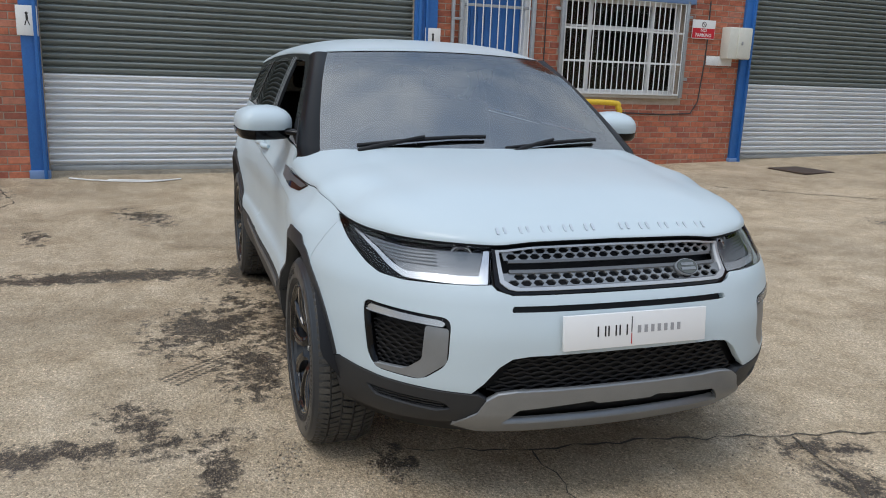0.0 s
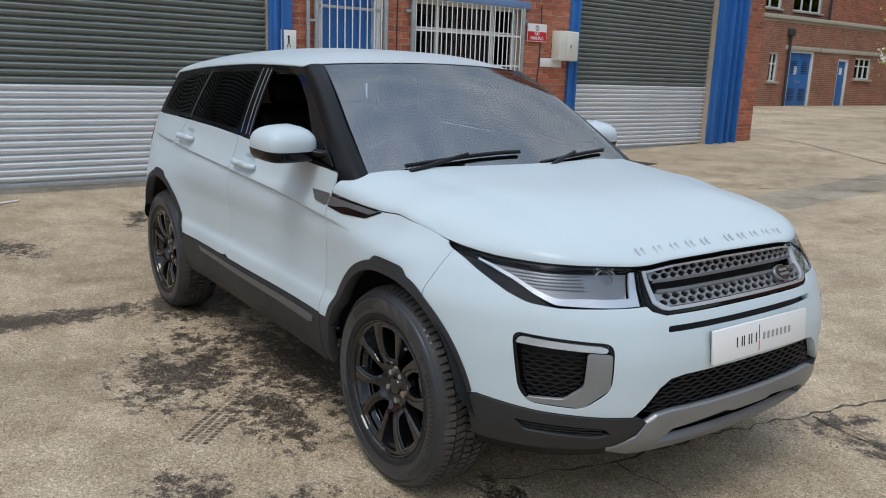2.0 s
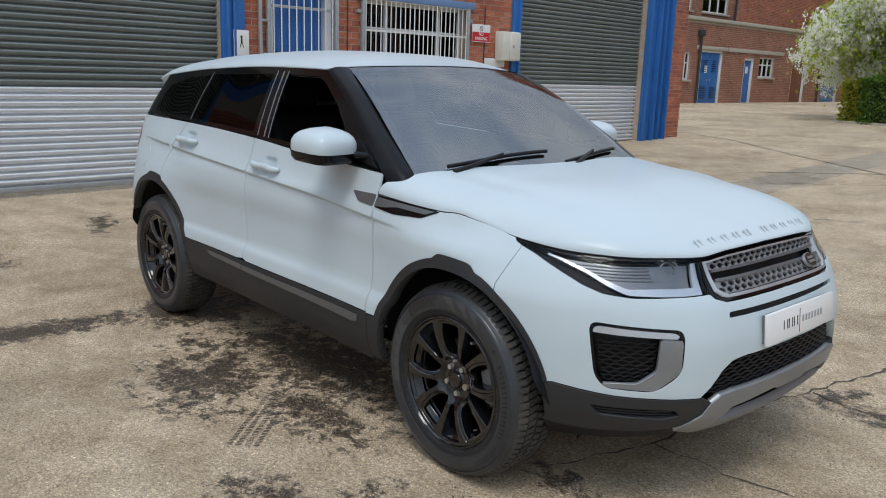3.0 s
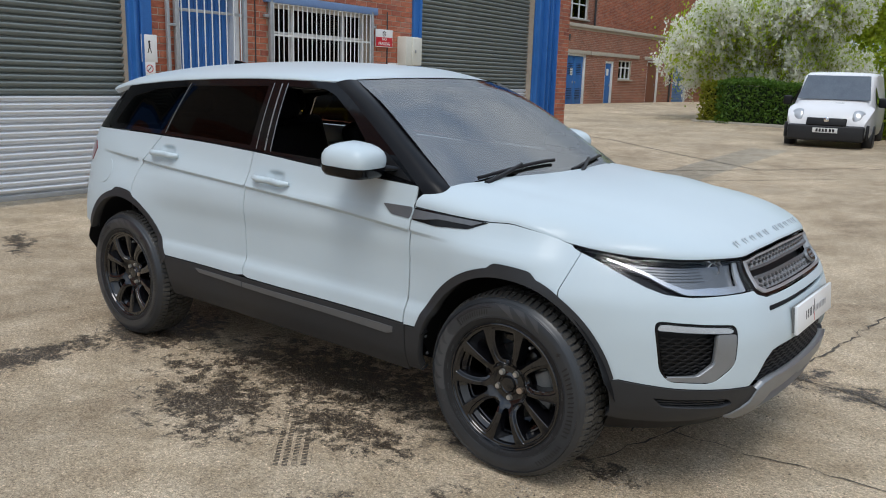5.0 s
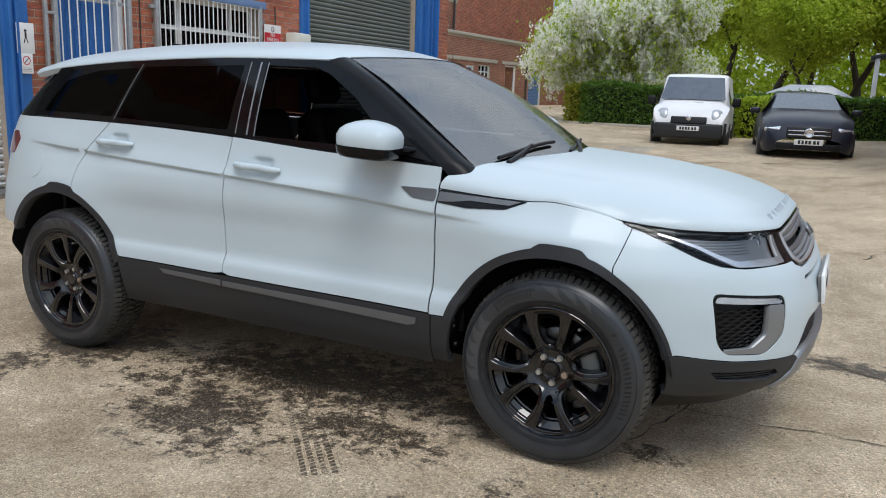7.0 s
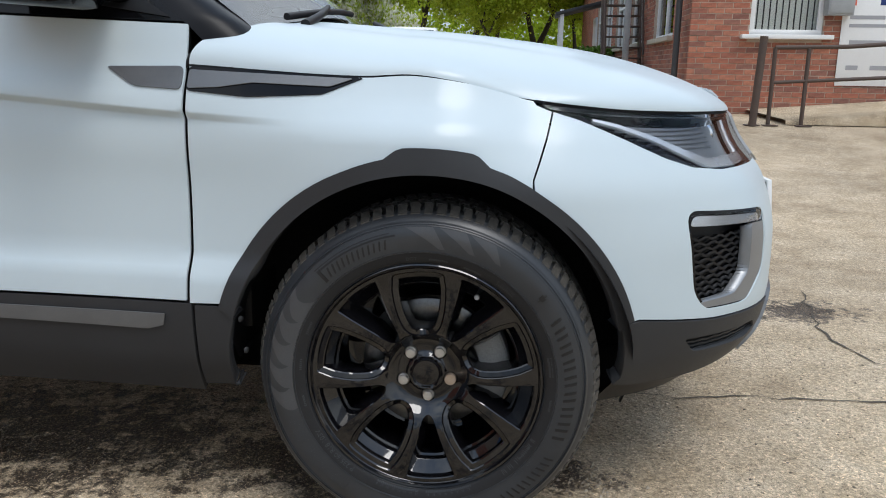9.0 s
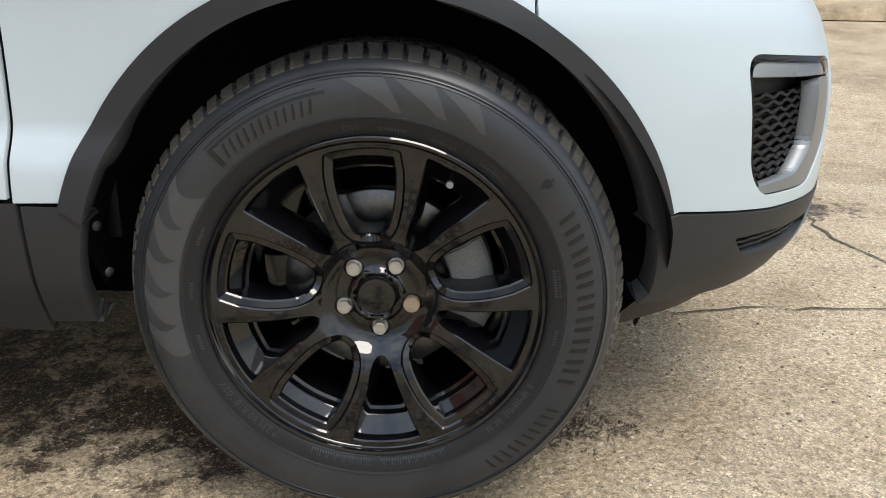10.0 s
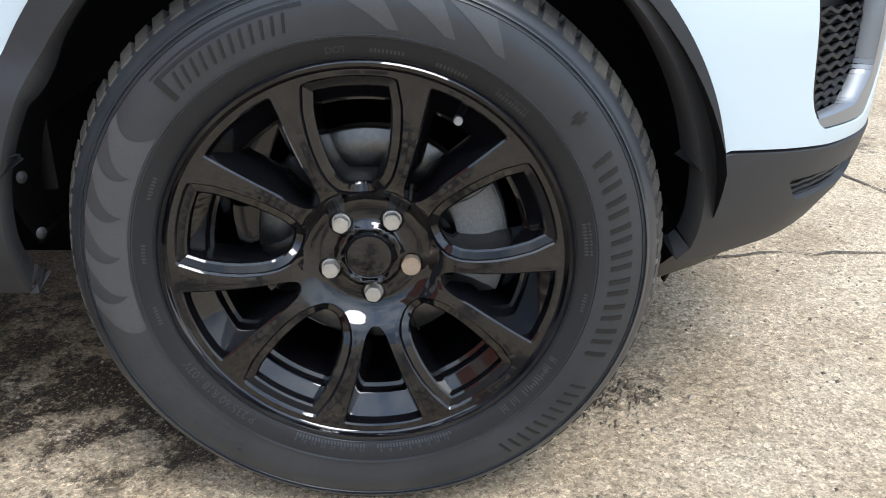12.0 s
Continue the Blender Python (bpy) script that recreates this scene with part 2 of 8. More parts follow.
PAINT = car_paint("white_car_paint", (0.505, 0.580, 0.608))
VAN_PAINT = car_paint("white_van_paint", (0.78, 0.78, 0.78))
DARK_PAINT = car_paint("dark_blue_car_paint", (0.012, 0.014, 0.024))
PILLAR = material("satin_black_pillar", (0.005, 0.005, 0.006), 0.34, 0, 0.0, 0.16)
CLAD = textured("dark_grey_plastic", (0.020, 0.0208, 0.0225), (0.028, 0.0288, 0.0308), 6, (0.48, 0.58), 0.25, 700, dist=0.0006)
CLAD.node_tree.nodes["Principled BSDF"].inputs["Specular IOR Level"].default_value = 0.38
BLACK = material("black_plastic", (0.007, 0.007, 0.008), 0.5, 0.0, 0.0, 0.3)
GLOSS_BLACK = material("gloss_black", (0.004, 0.004, 0.005), 0.07, 0, 0.0, 0.24)
WHEEL_BLACK = textured("gloss_black_wheel_paint", (0.003, 0.003, 0.004), (0.005, 0.005, 0.006), 20, (0.03, 0.06), 0.0, 500, coat=0.45)
WHEEL_BLACK.node_tree.nodes["Principled BSDF"].inputs["Specular IOR Level"].default_value = 0.45
SILVER = textured("satin_silver_plastic", (0.22, 0.23, 0.24), (0.26, 0.27, 0.28), 14, (0.32, 0.4), 0.05, 500, metal=0.55, dist=0.0005)
GUN = textured("dark_silver_trim", (0.13, 0.135, 0.14), (0.16, 0.165, 0.17), 14, (0.36, 0.45), 0.05, 500, metal=0.5, dist=0.0005)
PALE_TRIM = textured("pale_satin_trim", (0.42, 0.43, 0.44), (0.48, 0.49, 0.5), 14, (0.3, 0.36), 0.04, 500, metal=0.6, dist=0.0005)
CHROME = material("chrome", (0.75, 0.75, 0.76), 0.08, 1.0)
BRIGHT = material("bright_silver", (0.72, 0.73, 0.74), 0.22, 0.7)
STEEL = textured("brushed_brake_steel", (0.13, 0.127, 0.12), (0.20, 0.195, 0.185), 18, (0.3, 0.42), 0.08, 160, metal=0.9)
BOLT = textured("worn_bolt_steel", (0.42, 0.41, 0.39), (0.58, 0.57, 0.54), 60, (0.3, 0.45), 0.1, 600, metal=0.85)
CAST = textured("cast_brake_metal", (0.16, 0.16, 0.155), (0.25, 0.25, 0.24), 30, (0.55, 0.75), 0.3, 260, metal=0.3)
TINT = glass("dark_tinted_glass", (0.012, 0.013, 0.014), 0.0, 1.20)
CLEAR = glass("windscreen_glass", (0.76, 0.84, 0.83), 0.085, 3.2)
LENS = glass("clear_lens", (0.93, 0.94, 0.95), 0.0, 1.32)
PLATE_WHITE = material("white_acrylic", (0.78, 0.78, 0.77), 0.25)
SEAT = textured("black_leather", (0.012, 0.012, 0.013), (0.02, 0.02, 0.021), 12, (0.4, 0.55), 0.2, 300, dist=0.001)
TRIM_GREY = textured("grey_interior_plastic", (0.040, 0.041, 0.043), (0.052, 0.052, 0.055), 9, (0.75, 0.85), 0.0)
RED_LENS = material("red_lens", (0.16, 0.008, 0.008), 0.12, 0, 1.0)

# ---------------------------------------------------------------- the white car: its outer surface
# x ahead, y to its left, z up; the front axle is at x = 1.33, the rear one at -1.33.
AXLE, HUB_Z, TRACK = 1.33, 0.362, 0.885
REAR_DIP = 0.026                           # the yard falls this much under the rear wheels
plan = bend([(2.188, -0.16), (2.192, 0.0), (2.188, 0.16), (2.172, 0.34), (2.135, 0.50), (2.055, 0.645), (1.94, 0.765), (1.80, 0.852), (1.66, 0.908), (1.50, 0.943),
             (1.33, 0.956), (1.10, 0.945), (0.83, 0.925), (0.40, 0.908), (0.0, 0.905), (-0.40, 0.908), (-0.80, 0.918), (-1.10, 0.943),
             (-1.33, 0.956), (-1.55, 0.945), (-1.76, 0.905), (-1.93, 0.825), (-2.05, 0.70), (-2.13, 0.50), (-2.17, 0.25), (-2.18, 0.0), (-2.175, -0.12)], 24)
plan = np.array(plan)[24:-24]
arc = np.r_[0, np.cumsum(np.hypot(*np.diff(plan, axis=0).T))]
tang = np.gradient(plan, arc, axis=0)
tang /= np.linalg.norm(tang, axis=1)[:, None]
norm2 = np.c_[-tang[:, 1], tang[:, 0]]
norm2 *= np.sign((norm2 * plan).sum(1))[:, None]
S_END = arc[-1]


def s_at(x):
    """The way round from the nose to the right side's x."""
    return float(np.interp(-x, -plan[:, 0][plan[:, 0].argmax():], arc[plan[:, 0].argmax():]))


def s_y(y):
    """The way round the nose to a distance y from the middle."""
    front = plan[:, 0] > 1.3
    return float(np.sign(y) * np.interp(abs(y), plan[front, 1], arc[front]))


LEVELS = [0.20, 0.30, 0.40, 0.50, 0.56, 0.62, 0.75, 0.86, 0.94, 1.00, 1.08, 1.18]
STATIONS = [
    (0.0, [-0.22, -0.09, -0.015, 0.0, 0.0, -0.002, -0.042, -0.124, -0.162, -0.205, -0.27, -0.36]),
    (s_y(0.50), [-0.22, -0.09, -0.015, 0.0, 0.0, -0.002, -0.036, -0.110, -0.148, -0.19, -0.26, -0.35]),
    (s_at(1.90), [-0.16, -0.07, -0.015, 0.0, 0.0, 0.0, -0.018, -0.072, -0.125, -0.17, -0.22, -0.3]),
    (s_at(1.57), [-0.14, -0.05, -0.01, 0.0, 0.002, 0.0, -0.006, -0.055, -0.118, -0.16, -0.19, -0.25]),
    (s_at(1.33), [-0.14, -0.05, -0.01, 0.0, 0.002, 0.002, 0.002, -0.008, -0.070, -0.105, -0.13, -0.2]),
    (s_at(0.83), [-0.12, -0.03, 0.01, 0.018, 0.012, -0.014, -0.020, -0.014, -0.022, -0.043, -0.062, -0.085]),
    (s_at(0.0), [-0.10, -0.02, 0.02, 0.033, 0.026, -0.006, -0.008, 0.002, -0.004, -0.028, -0.048, -0.070]),
    (s_at(-0.75), [-0.12, -0.03, 0.01, 0.020, 0.016, -0.010, -0.012, 0.000, -0.006, -0.028, -0.055, -0.080]),
    (s_at(-1.33), [-0.14, -0.05, -0.01, 0.0, 0.002, 0.002, 0.0, -0.022, -0.055, -0.078, -0.098, -0.13]),
    (s_at(-1.85), [-0.14, -0.05, -0.01, 0.0, 0.0, 0.0, -0.01, -0.03, -0.045, -0.058, -0.08, -0.12]),
    (S_END, [-0.14, -0.06, -0.01, 0.0, 0.0, -0.01, -0.05, -0.07, -0.08, -0.09, -0.11, -0.16]),
]
PROFILES = [(s, smooth_interp(LEVELS, v)) for s, v in STATIONS]
STATION_S = np.array([s for s, _ in PROFILES])
swage_z = smooth_interp([-1.7, -1.57, -1.16, -0.25, 0.31, 0.81, 1.04, 1.2], [1.04, 1.035, 1.012, 0.965, 0.938, 0.902, 0.89, 0.885])


HANDLES = ((-0.050, 1.028), (-0.940, 1.082))


def cup_pts(hx, hz):
    """Points close together round a handle cup."""
    return [(s_at(x), z) for x in np.arange(hx - 0.08, hx + 0.081, 0.008) for z in np.arange(hz - 0.045, hz + 0.046, 0.008)]


def body(p):
    """Places on the car's side and nose: way round (plus: right side) and height."""
    p = np.asarray(p, float)
    sg, s, z = np.where(p[:, 0] >= 0, 1.0, -1.0), np.abs(p[:, 0]).clip(0, S_END), p[:, 1]
    x, y = np.interp(s, arc, plan[:, 0]), np.interp(s, arc, plan[:, 1])
    nx, ny = np.interp(s, arc, norm2[:, 0]), np.interp(s, arc, norm2[:, 1])
    i = np.clip(np.searchsorted(STATION_S, s) - 1, 0, len(PROFILES) - 2)
    t = (s - STATION_S[i]) / (STATION_S[i + 1] - STATION_S[i])
    t = t * t * (3 - 2 * t)
    offs = np.array([f(z) for _, f in PROFILES])
    n = np.arange(len(s))
    off = offs[i, n] * (1 - t) + offs[i + 1, n] * t
    k = ((z - swage_z(x)) / 0.007).clip(-1, 1)
    step = 0.5 + 0.5 * np.sin(k * np.pi / 2)
    fade = ((1.06 - x) / 0.35).clip(0, 1) * ((x + 1.66) / 0.3).clip(0, 1)
    off = off + 0.017 * (step - 0.35) * fade * np.exp(-((z - swage_z(x)) / 0.06) ** 2)
    for hx, hz in HANDLES:
        off = off - 0.017 * np.exp(-np.abs((x - hx) / 0.052) ** 4 - np.abs((z - hz) / 0.027) ** 4)
    return np.c_[x + nx * off, -sg * (y + ny * off), z]


def on_body(s, z):
    return body(np.array([(s, z)]))[0]


belt_z = smooth_interp([-2.0, -1.57, -0.97, -0.24, 0.33, 0.81, 1.0], [1.165, 1.17, 1.165, 1.14, 1.105, 1.087, 1.08])
# the bonnet's lower line: over the lamps, then back along the wing
LIP_S = [0.0, s_y(0.30), s_y(0.45), s_y(0.62), s_at(1.80), s_at(1.66), s_at(1.56), s_at(1.48), s_at(1.39), s_at(1.28), s_at(1.19), s_at(0.83)]
LIP_Z = [0.925, 0.922, 0.912, 0.915, 0.922, 0.932, 0.943, 0.962, 0.980, 0.990, 0.985, 1.003]
lip_z = smooth_interp(LIP_S, LIP_Z)


def arch(xc, r, a0, a1, n=40, sx=1.0):
    return [(xc + sx * r * math.cos(radians(a)), HUB_Z + r * math.sin(radians(a))) for a in np.linspace(a0, a1, n)]


def to_s(pts, sign=1):
    return [(sign * s_at(x), z) for x, z in pts]


car = thing("car", "white five-door compact SUV with black wheels and dark cladding", "car")


def panel(name, outline, holes, mat, step=0.03, back=0.012, label="", parent=None, fn=body, lift=0.0, flip=True, edge=0.012, extra=()):
    def g(p):
        q = fn(p)
        if lift:
            e = 1e-3
            n = np.cross(fn(p + (e, 0)) - fn(p - (e, 0)), fn(p + (0, e)) - fn(p - (0, e)))
            n /= np.linalg.norm(n, axis=1)[:, None]
            q = q + lift * n * (-1 if flip else 1)
        return q
    return part(name, sheet(outline, holes, step, g, back, flip, edge, name, extra), mat, parent or car, label)


GAP = 0.004


def swage_pts(x0, x1):
    """Rows of points along the crease, so that it stays crisp."""
    return [(s_at(x), float(swage_z(x)) + d) for x in np.arange(x0, x1, 0.014) for d in (-0.024, -0.010, -0.004, 0.004, 0.010, 0.024)]


ARCH_R = 0.446

# front bumper, one piece round the nose
LAMP_LOW = [(s_at(1.565), 0.935), (s_at(1.66), 0.902), (s_at(1.76), 0.862), (s_at(1.84), 0.826), (s_at(1.90), 0.806), (s_at(1.98), 0.797), (s_y(0.54), 0.797), (s_y(0.468), 0.800)]


def bumper_half():
    pts = [(0.0, 0.772), (s_y(0.40), 0.772), (s_y(0.452), 0.786)]
    pts += LAMP_LOW[:0:-1]
    pts += [(s_at(1.602), 0.9185), (s_at(1.548), 0.79)]
    pts += to_s(arch(AXLE, ARCH_R, 60.5, 17, 24))
    pts += [(s_at(1.775), 0.497), (s_at(1.86), 0.487), (s_at(1.95), 0.477), (s_y(0.60), 0.468), (s_y(0.52), 0.466), (s_y(0.485), 0.500), (s_y(0.44), 0.555), (s_y(0.40), 0.582), (s_y(0.34), 0.590), (0.0, 0.594)]
    return pts


half = bumper_half()
whole = half + [(-s, z) for s, z in half[::-1] if s > 1e-6]
FOG = rounded([(s_at(1.868), 0.720), (s_y(0.585), 0.700), (s_y(0.588), 0.555), (s_y(0.66), 0.492), (s_at(1.925), 0.500), (s_at(1.895), 0.540)], 0.035, 5)
SLOT = rounded([(-s_y(0.40), 0.742), (s_y(0.40), 0.742), (s_y(0.405), 0.724), (-s_y(0.405), 0.724)], 0.008, 3)


def mirror(pts):
    return [(-s, z) for s, z in pts][::-1]


bumper = panel("front_bumper", whole, [FOG, mirror(FOG), SLOT], PAINT, 0.022, 0.03, "white painted front bumper")

# the dark seat of the bumper openings
panel("slot_backing", [(-s_y(0.42), 0.755), (s_y(0.42), 0.755), (s_y(0.42), 0.71), (-s_y(0.42), 0.71)], [], BLACK, 0.04, 0.0, lift=-0.028)

for sg in (1, -1):
    fix = (lambda q: q) if sg == 1 else mirror
    # wing
    top = [(s_at(x), float(lip_z(s_at(x))) - GAP) for x in np.linspace(1.56, 0.835, 40)]
    wing = [(s_at(1.565), 0.931), (s_at(1.598), 0.919), (s_at(1.544), 0.79)] + to_s(arch(AXLE, ARCH_R, 61.5, 160, 40)) + [(s_at(0.835), 0.512)] + top[::-1]
    vent_f = rounded([(s_at(0.836), 0.998), (s_at(1.19), 0.979), (s_at(1.11), 0.946), (s_at(0.96), 0.939), (s_at(0.836), 0.950)], 0.006, 2)
    wing_ob = panel("front_wing", fix(wing), [], PAINT, 0.025, 0.012, "white painted front wing", extra=fix(swage_pts(0.845, 1.10)))
    # doors
    bz = lambda x: float(belt_z(x)) - 0.004
    d1 = [(s_at(x), bz(x)) for x in np.linspace(0.826, -0.238, 30)]
    d1 += [(s_at(-0.250), 0.97), (s_at(-0.248), 0.75), (s_at(-0.236), 0.53)]
    d1 += [(s_at(x), 0.520 - 0.004 * x) for x in np.linspace(-0.2, 0.826, 24)]
    front_door = panel("front_door", fix(d1), [], PAINT, 0.028, 0.012, "white painted front door with its window wound down", extra=fix(swage_pts(-0.23, 0.815) + cup_pts(*HANDLES[0])))
    d2 = [(s_at(x), bz(x)) for x in np.linspace(-0.246, -1.02, 24)]
    d2 += bend([(s_at(-1.02), bz(-1.02)), (s_at(-1.12), 1.06), (s_at(-1.20), 0.95), (s_at(-1.225), 0.82)], 6)[1:]
    d2 += to_s(arch(-AXLE, ARCH_R, 76, 22, 24)) + [(s_at(x), 0.520 - 0.004 * x) for x in np.linspace(-0.895, -0.3, 14)] + [(s_at(-0.244), 0.53), (s_at(-0.256), 0.75), (s_at(-0.258), 0.97)]
    rear_door = panel("rear_door", fix(d2), [], PAINT, 0.028, 0.012, "white painted rear door", extra=fix(swage_pts(-1.18, -0.27) + cup_pts(*HANDLES[1])))
    # rear quarter and tail
    d3 = bend([(s_at(-1.232), 0.82), (s_at(-1.207), 0.95), (s_at(-1.127), 1.062), (s_at(-1.028), bz(-1.028))], 6)
    d3 += [(s_at(x), bz(x)) for x in np.linspace(-1.06, -1.9, 24)] + [(S_END, 1.16), (S_END, 0.62), (s_at(-1.95), 0.60)]
    d3 += to_s(arch(-AXLE, ARCH_R, 148, 77, 30))
    quarter = panel("rear_quarter", fix(d3), [], PAINT, 0.03, 0.012, "white painted rear quarter panel", extra=fix(swage_pts(-1.6, -1.23)))
    lamp = rounded([(s_at(-1.74), 1.045), (s_at(-1.79), 1.085), (s_at(-2.08), 1.07), (s_at(-2.08), 0.97), (s_at(-1.80), 0.965)], 0.02)
    panel("tail_lamp", fix(lamp), [], RED_LENS, 0.04, 0.01, "red tail lamp", lift=0.004)
    flap = [(s_at(-1.545 + 0.068 * math.cos(t)), 0.93 + 0.068 * math.sin(t)) for t in np.linspace(0, 2 * math.pi, 36, endpoint=False)]
    if sg == 1:
        panel("fuel_flap", fix(flap), [], PAINT, 0.03, 0.004, "round white fuel filler flap", lift=0.0025)

    # dark cladding: arches with their stepped crown, sill, lower corners
    for xc, tag in ((AXLE, "front"), (-AXLE, "rear")):
        outer = []
        a0, a1 = (17.5, 161.5) if tag == "front" else (18, 150)
        for a in np.linspace(a0, a1, 90):
            crown = min(max((a - 74) / 4, 0), 1) * min(max((100 - a) / 4, 0), 1)
            top = math.sin(radians(min(max((a - 20) / 1.4, 0), 90))) * math.sin(radians(min(max((165 - a) / 0.75, 0), 90)))
            r = 0.452 + 0.018 * top + 0.018 * crown + 0.004 * min(max((a - 60) / 10, 0), 1) * min(max((110 - a) / 10, 0), 1)
            outer.append((xc + r * math.cos(radians(a)), HUB_Z + r * math.sin(radians(a))))
        inner = [(xc + r * math.cos(radians(a)), HUB_Z + r * math.sin(radians(a))) for a in np.linspace(a1 + 1.5, a0 - 1.5, 60) for r in [0.414 + 0.022 * max(0.0, math.sin(radians(a))) ** 1.5]]
        panel("wheel_arch_trim", fix(to_s(outer + inner)), [], CLAD, 0.03, 0.05, "dark grey plastic wheel arch trim", lift=0.006, edge=0.01)
        # the arch's dark inside
        a = np.radians(np.linspace(-2, 182, 52))
        P = np.array([[(xc + r * math.cos(t), -sg * (y - (0.10 * max(0.0, 0.30 - math.sin(t)) / 0.30 if y > 0.9 else 0.0)), HUB_Z + r * math.sin(t)) for t in a] for r, y in ((0.440, 0.925), (0.446, 0.60), (0.30, 0.595), (0.05, 0.59))])
        part("wheel_arch_liner", grid_mesh(P, flip=sg < 0), BLACK, car, "black plastic wheel arch liner")
    sill = [(s_at(x), 0.514 - 0.004 * x) for x in np.linspace(0.838, -0.90, 40)] + to_s(arch(-AXLE, 0.440, 18, -8, 8)) + [(s_at(x), 0.30) for x in np.linspace(-0.86, 0.838, 40)]
    sill_ob = panel("sill_cladding", fix(sill), [], CLAD, 0.04, 0.05, "dark grey plastic sill cladding", lift=0.002)
    lowfw = [(s_at(0.846), 0.508)] + [(s_at(0.846), 0.32), (s_at(0.925), 0.325)] + to_s(arch(AXLE, 0.418, 186, 160, 10)) + [(s_at(0.915), 0.508)]
    panel("wing_cladding", fix(lowfw), [], CLAD, 0.03, 0.04, "dark grey plastic lower wing panel", lift=0.002)
    strip = [(s_at(x), 0.492 - 0.006 * x) for x in np.linspace(0.78, -0.235, 30)] + [(s_at(-0.235), 0.469), (s_at(0.0), 0.466), (s_at(0.74), 0.452), (s_at(0.775), 0.462)]
    panel("sill_strip", fix(strip), [], GUN, 0.03, 0.006, "satin silver strip along the sill", sill_ob, lift=0.008)
    strip = [(s_at(x), 0.494 - 0.006 * x) for x in np.linspace(-0.245, -0.63, 14)] + [(s_at(-0.60), 0.478), (s_at(-0.245), 0.469)]
    panel("sill_strip", fix(strip), [], GUN, 0.03, 0.006, "satin silver strip along the sill", sill_ob, lift=0.008)
    corner = to_s(arch(AXLE, 0.425, 17, 0, 6)) + [(s_at(1.742), 0.345), (s_at(1.80), 0.335), (s_at(1.92), 0.335), (s_y(0.62), 0.345), (s_y(0.545), 0.360), (s_y(0.47), 0.385), (s_y(0.45), 0.43), (s_y(0.50), 0.462), (s_y(0.60), 0.464), (s_at(1.95), 0.473), (s_at(1.86), 0.483), (s_at(1.775), 0.493)]
    lowvent = rounded([(s_at(1.885), 0.438), (s_y(0.60), 0.428), (s_y(0.575), 0.405), (s_y(0.62), 0.392), (s_at(1.915), 0.402)], 0.012)
    corner_ob = panel("lower_bumper_corner", fix(corner), [fix(lowvent)], CLAD, 0.03, 0.04, "dark grey plastic lower bumper corner", lift=0.003)
    panel("vent_backing", fix([(s_at(1.865), 0.45), (s_y(0.56), 0.44), (s_y(0.56), 0.38), (s_at(1.90), 0.385)]), [], BLACK, 0.05, 0, parent=corner_ob, lift=-0.02)
    for i in range(4):
        z0 = 0.431 - 0.010 * i
        wave = [(s, z0 - 0.004 * k / 12 + 0.002 * (k % 2)) for k, s in enumerate(np.linspace(s_at(1.89), s_y(0.60), 14))]
        w = wave + [(s, z - 0.004) for s, z in wave[::-1]]
        panel("vent_slat", fix(w), [], CLAD, 0.05, 0.004, parent=corner_ob, lift=-0.008)

    # side vent: a silver blade on the door, a silver and black one on the wing
    blade = rounded([(s_at(0.655), 0.995), (s_at(0.824), 0.998), (s_at(0.824), 0.951), (s_at(0.72), 0.957)], 0.012, 3)
    panel("side_blade", fix(blade), [], GUN, 0.02, 0.006, "satin silver blade on the door", front_door, lift=0.004)
    panel("side_vent", fix(vent_f), [], GLOSS_BLACK, 0.03, 0.006, "black side vent on the wing", wing_ob, lift=0.003)
    blade2 = rounded([(s_at(0.838), 0.990), (s_at(1.17), 0.976), (s_at(1.125), 0.960), (s_at(0.97), 0.966), (s_at(0.90), 0.956), (s_at(0.838), 0.953)], 0.006, 3)
    panel("side_blade", fix(blade2), [], GUN, 0.02, 0.006, "satin silver blade in the side vent", wing_ob, lift=0.007)

    # fog lamp pocket
    pocket = [(s * 1.0, z) for s, z in FOG]
    c = np.mean(np.array(pocket), 0)
    grow = [tuple(c + (np.array(q) - c) * 1.03) for q in pocket]
    fog_back = panel("fog_lamp_pocket", fix(grow), [], BLACK, 0.04, 0, lift=-0.055)
    rim_h = [tuple(c + (np.array(q) - c) * 0.93 + (0.0, -0.002)) for q in pocket]
    panel("fog_lamp_rim", fix([tuple(c + (np.array(q) - c) * 1.005) for q in pocket]), [fix(rim_h)], GLOSS_BLACK, 0.04, 0.05, "gloss black fog lamp rim", lift=-0.004)
    side = rounded([(s_y(0.590), 0.668), (s_y(0.592), 0.558), (s_y(0.660), 0.496), (s_at(1.922), 0.503), (s_at(1.915), 0.516), (s_y(0.705), 0.520), (s_y(0.660), 0.562), (s_y(0.655), 0.672)], 0.012, 3)
    panel("fog_lamp_surround", fix(side), [], SILVER, 0.03, 0.03, "satin silver fog lamp surround", lift=-0.002)
    lampbar = rounded([(s_at(1.878), 0.712), (s_y(0.600), 0.696), (s_y(0.606), 0.672), (s_at(1.882), 0.686)], 0.008, 3)
    panel("fog_lamp", fix(lampbar), [], BRIGHT, 0.02, 0.02, "clear horizontal fog lamp", lift=-0.006)
    panel("fog_lamp_lens", fix(lampbar), [], LENS, 0.03, 0.006, lift=0.001)
    n = 11
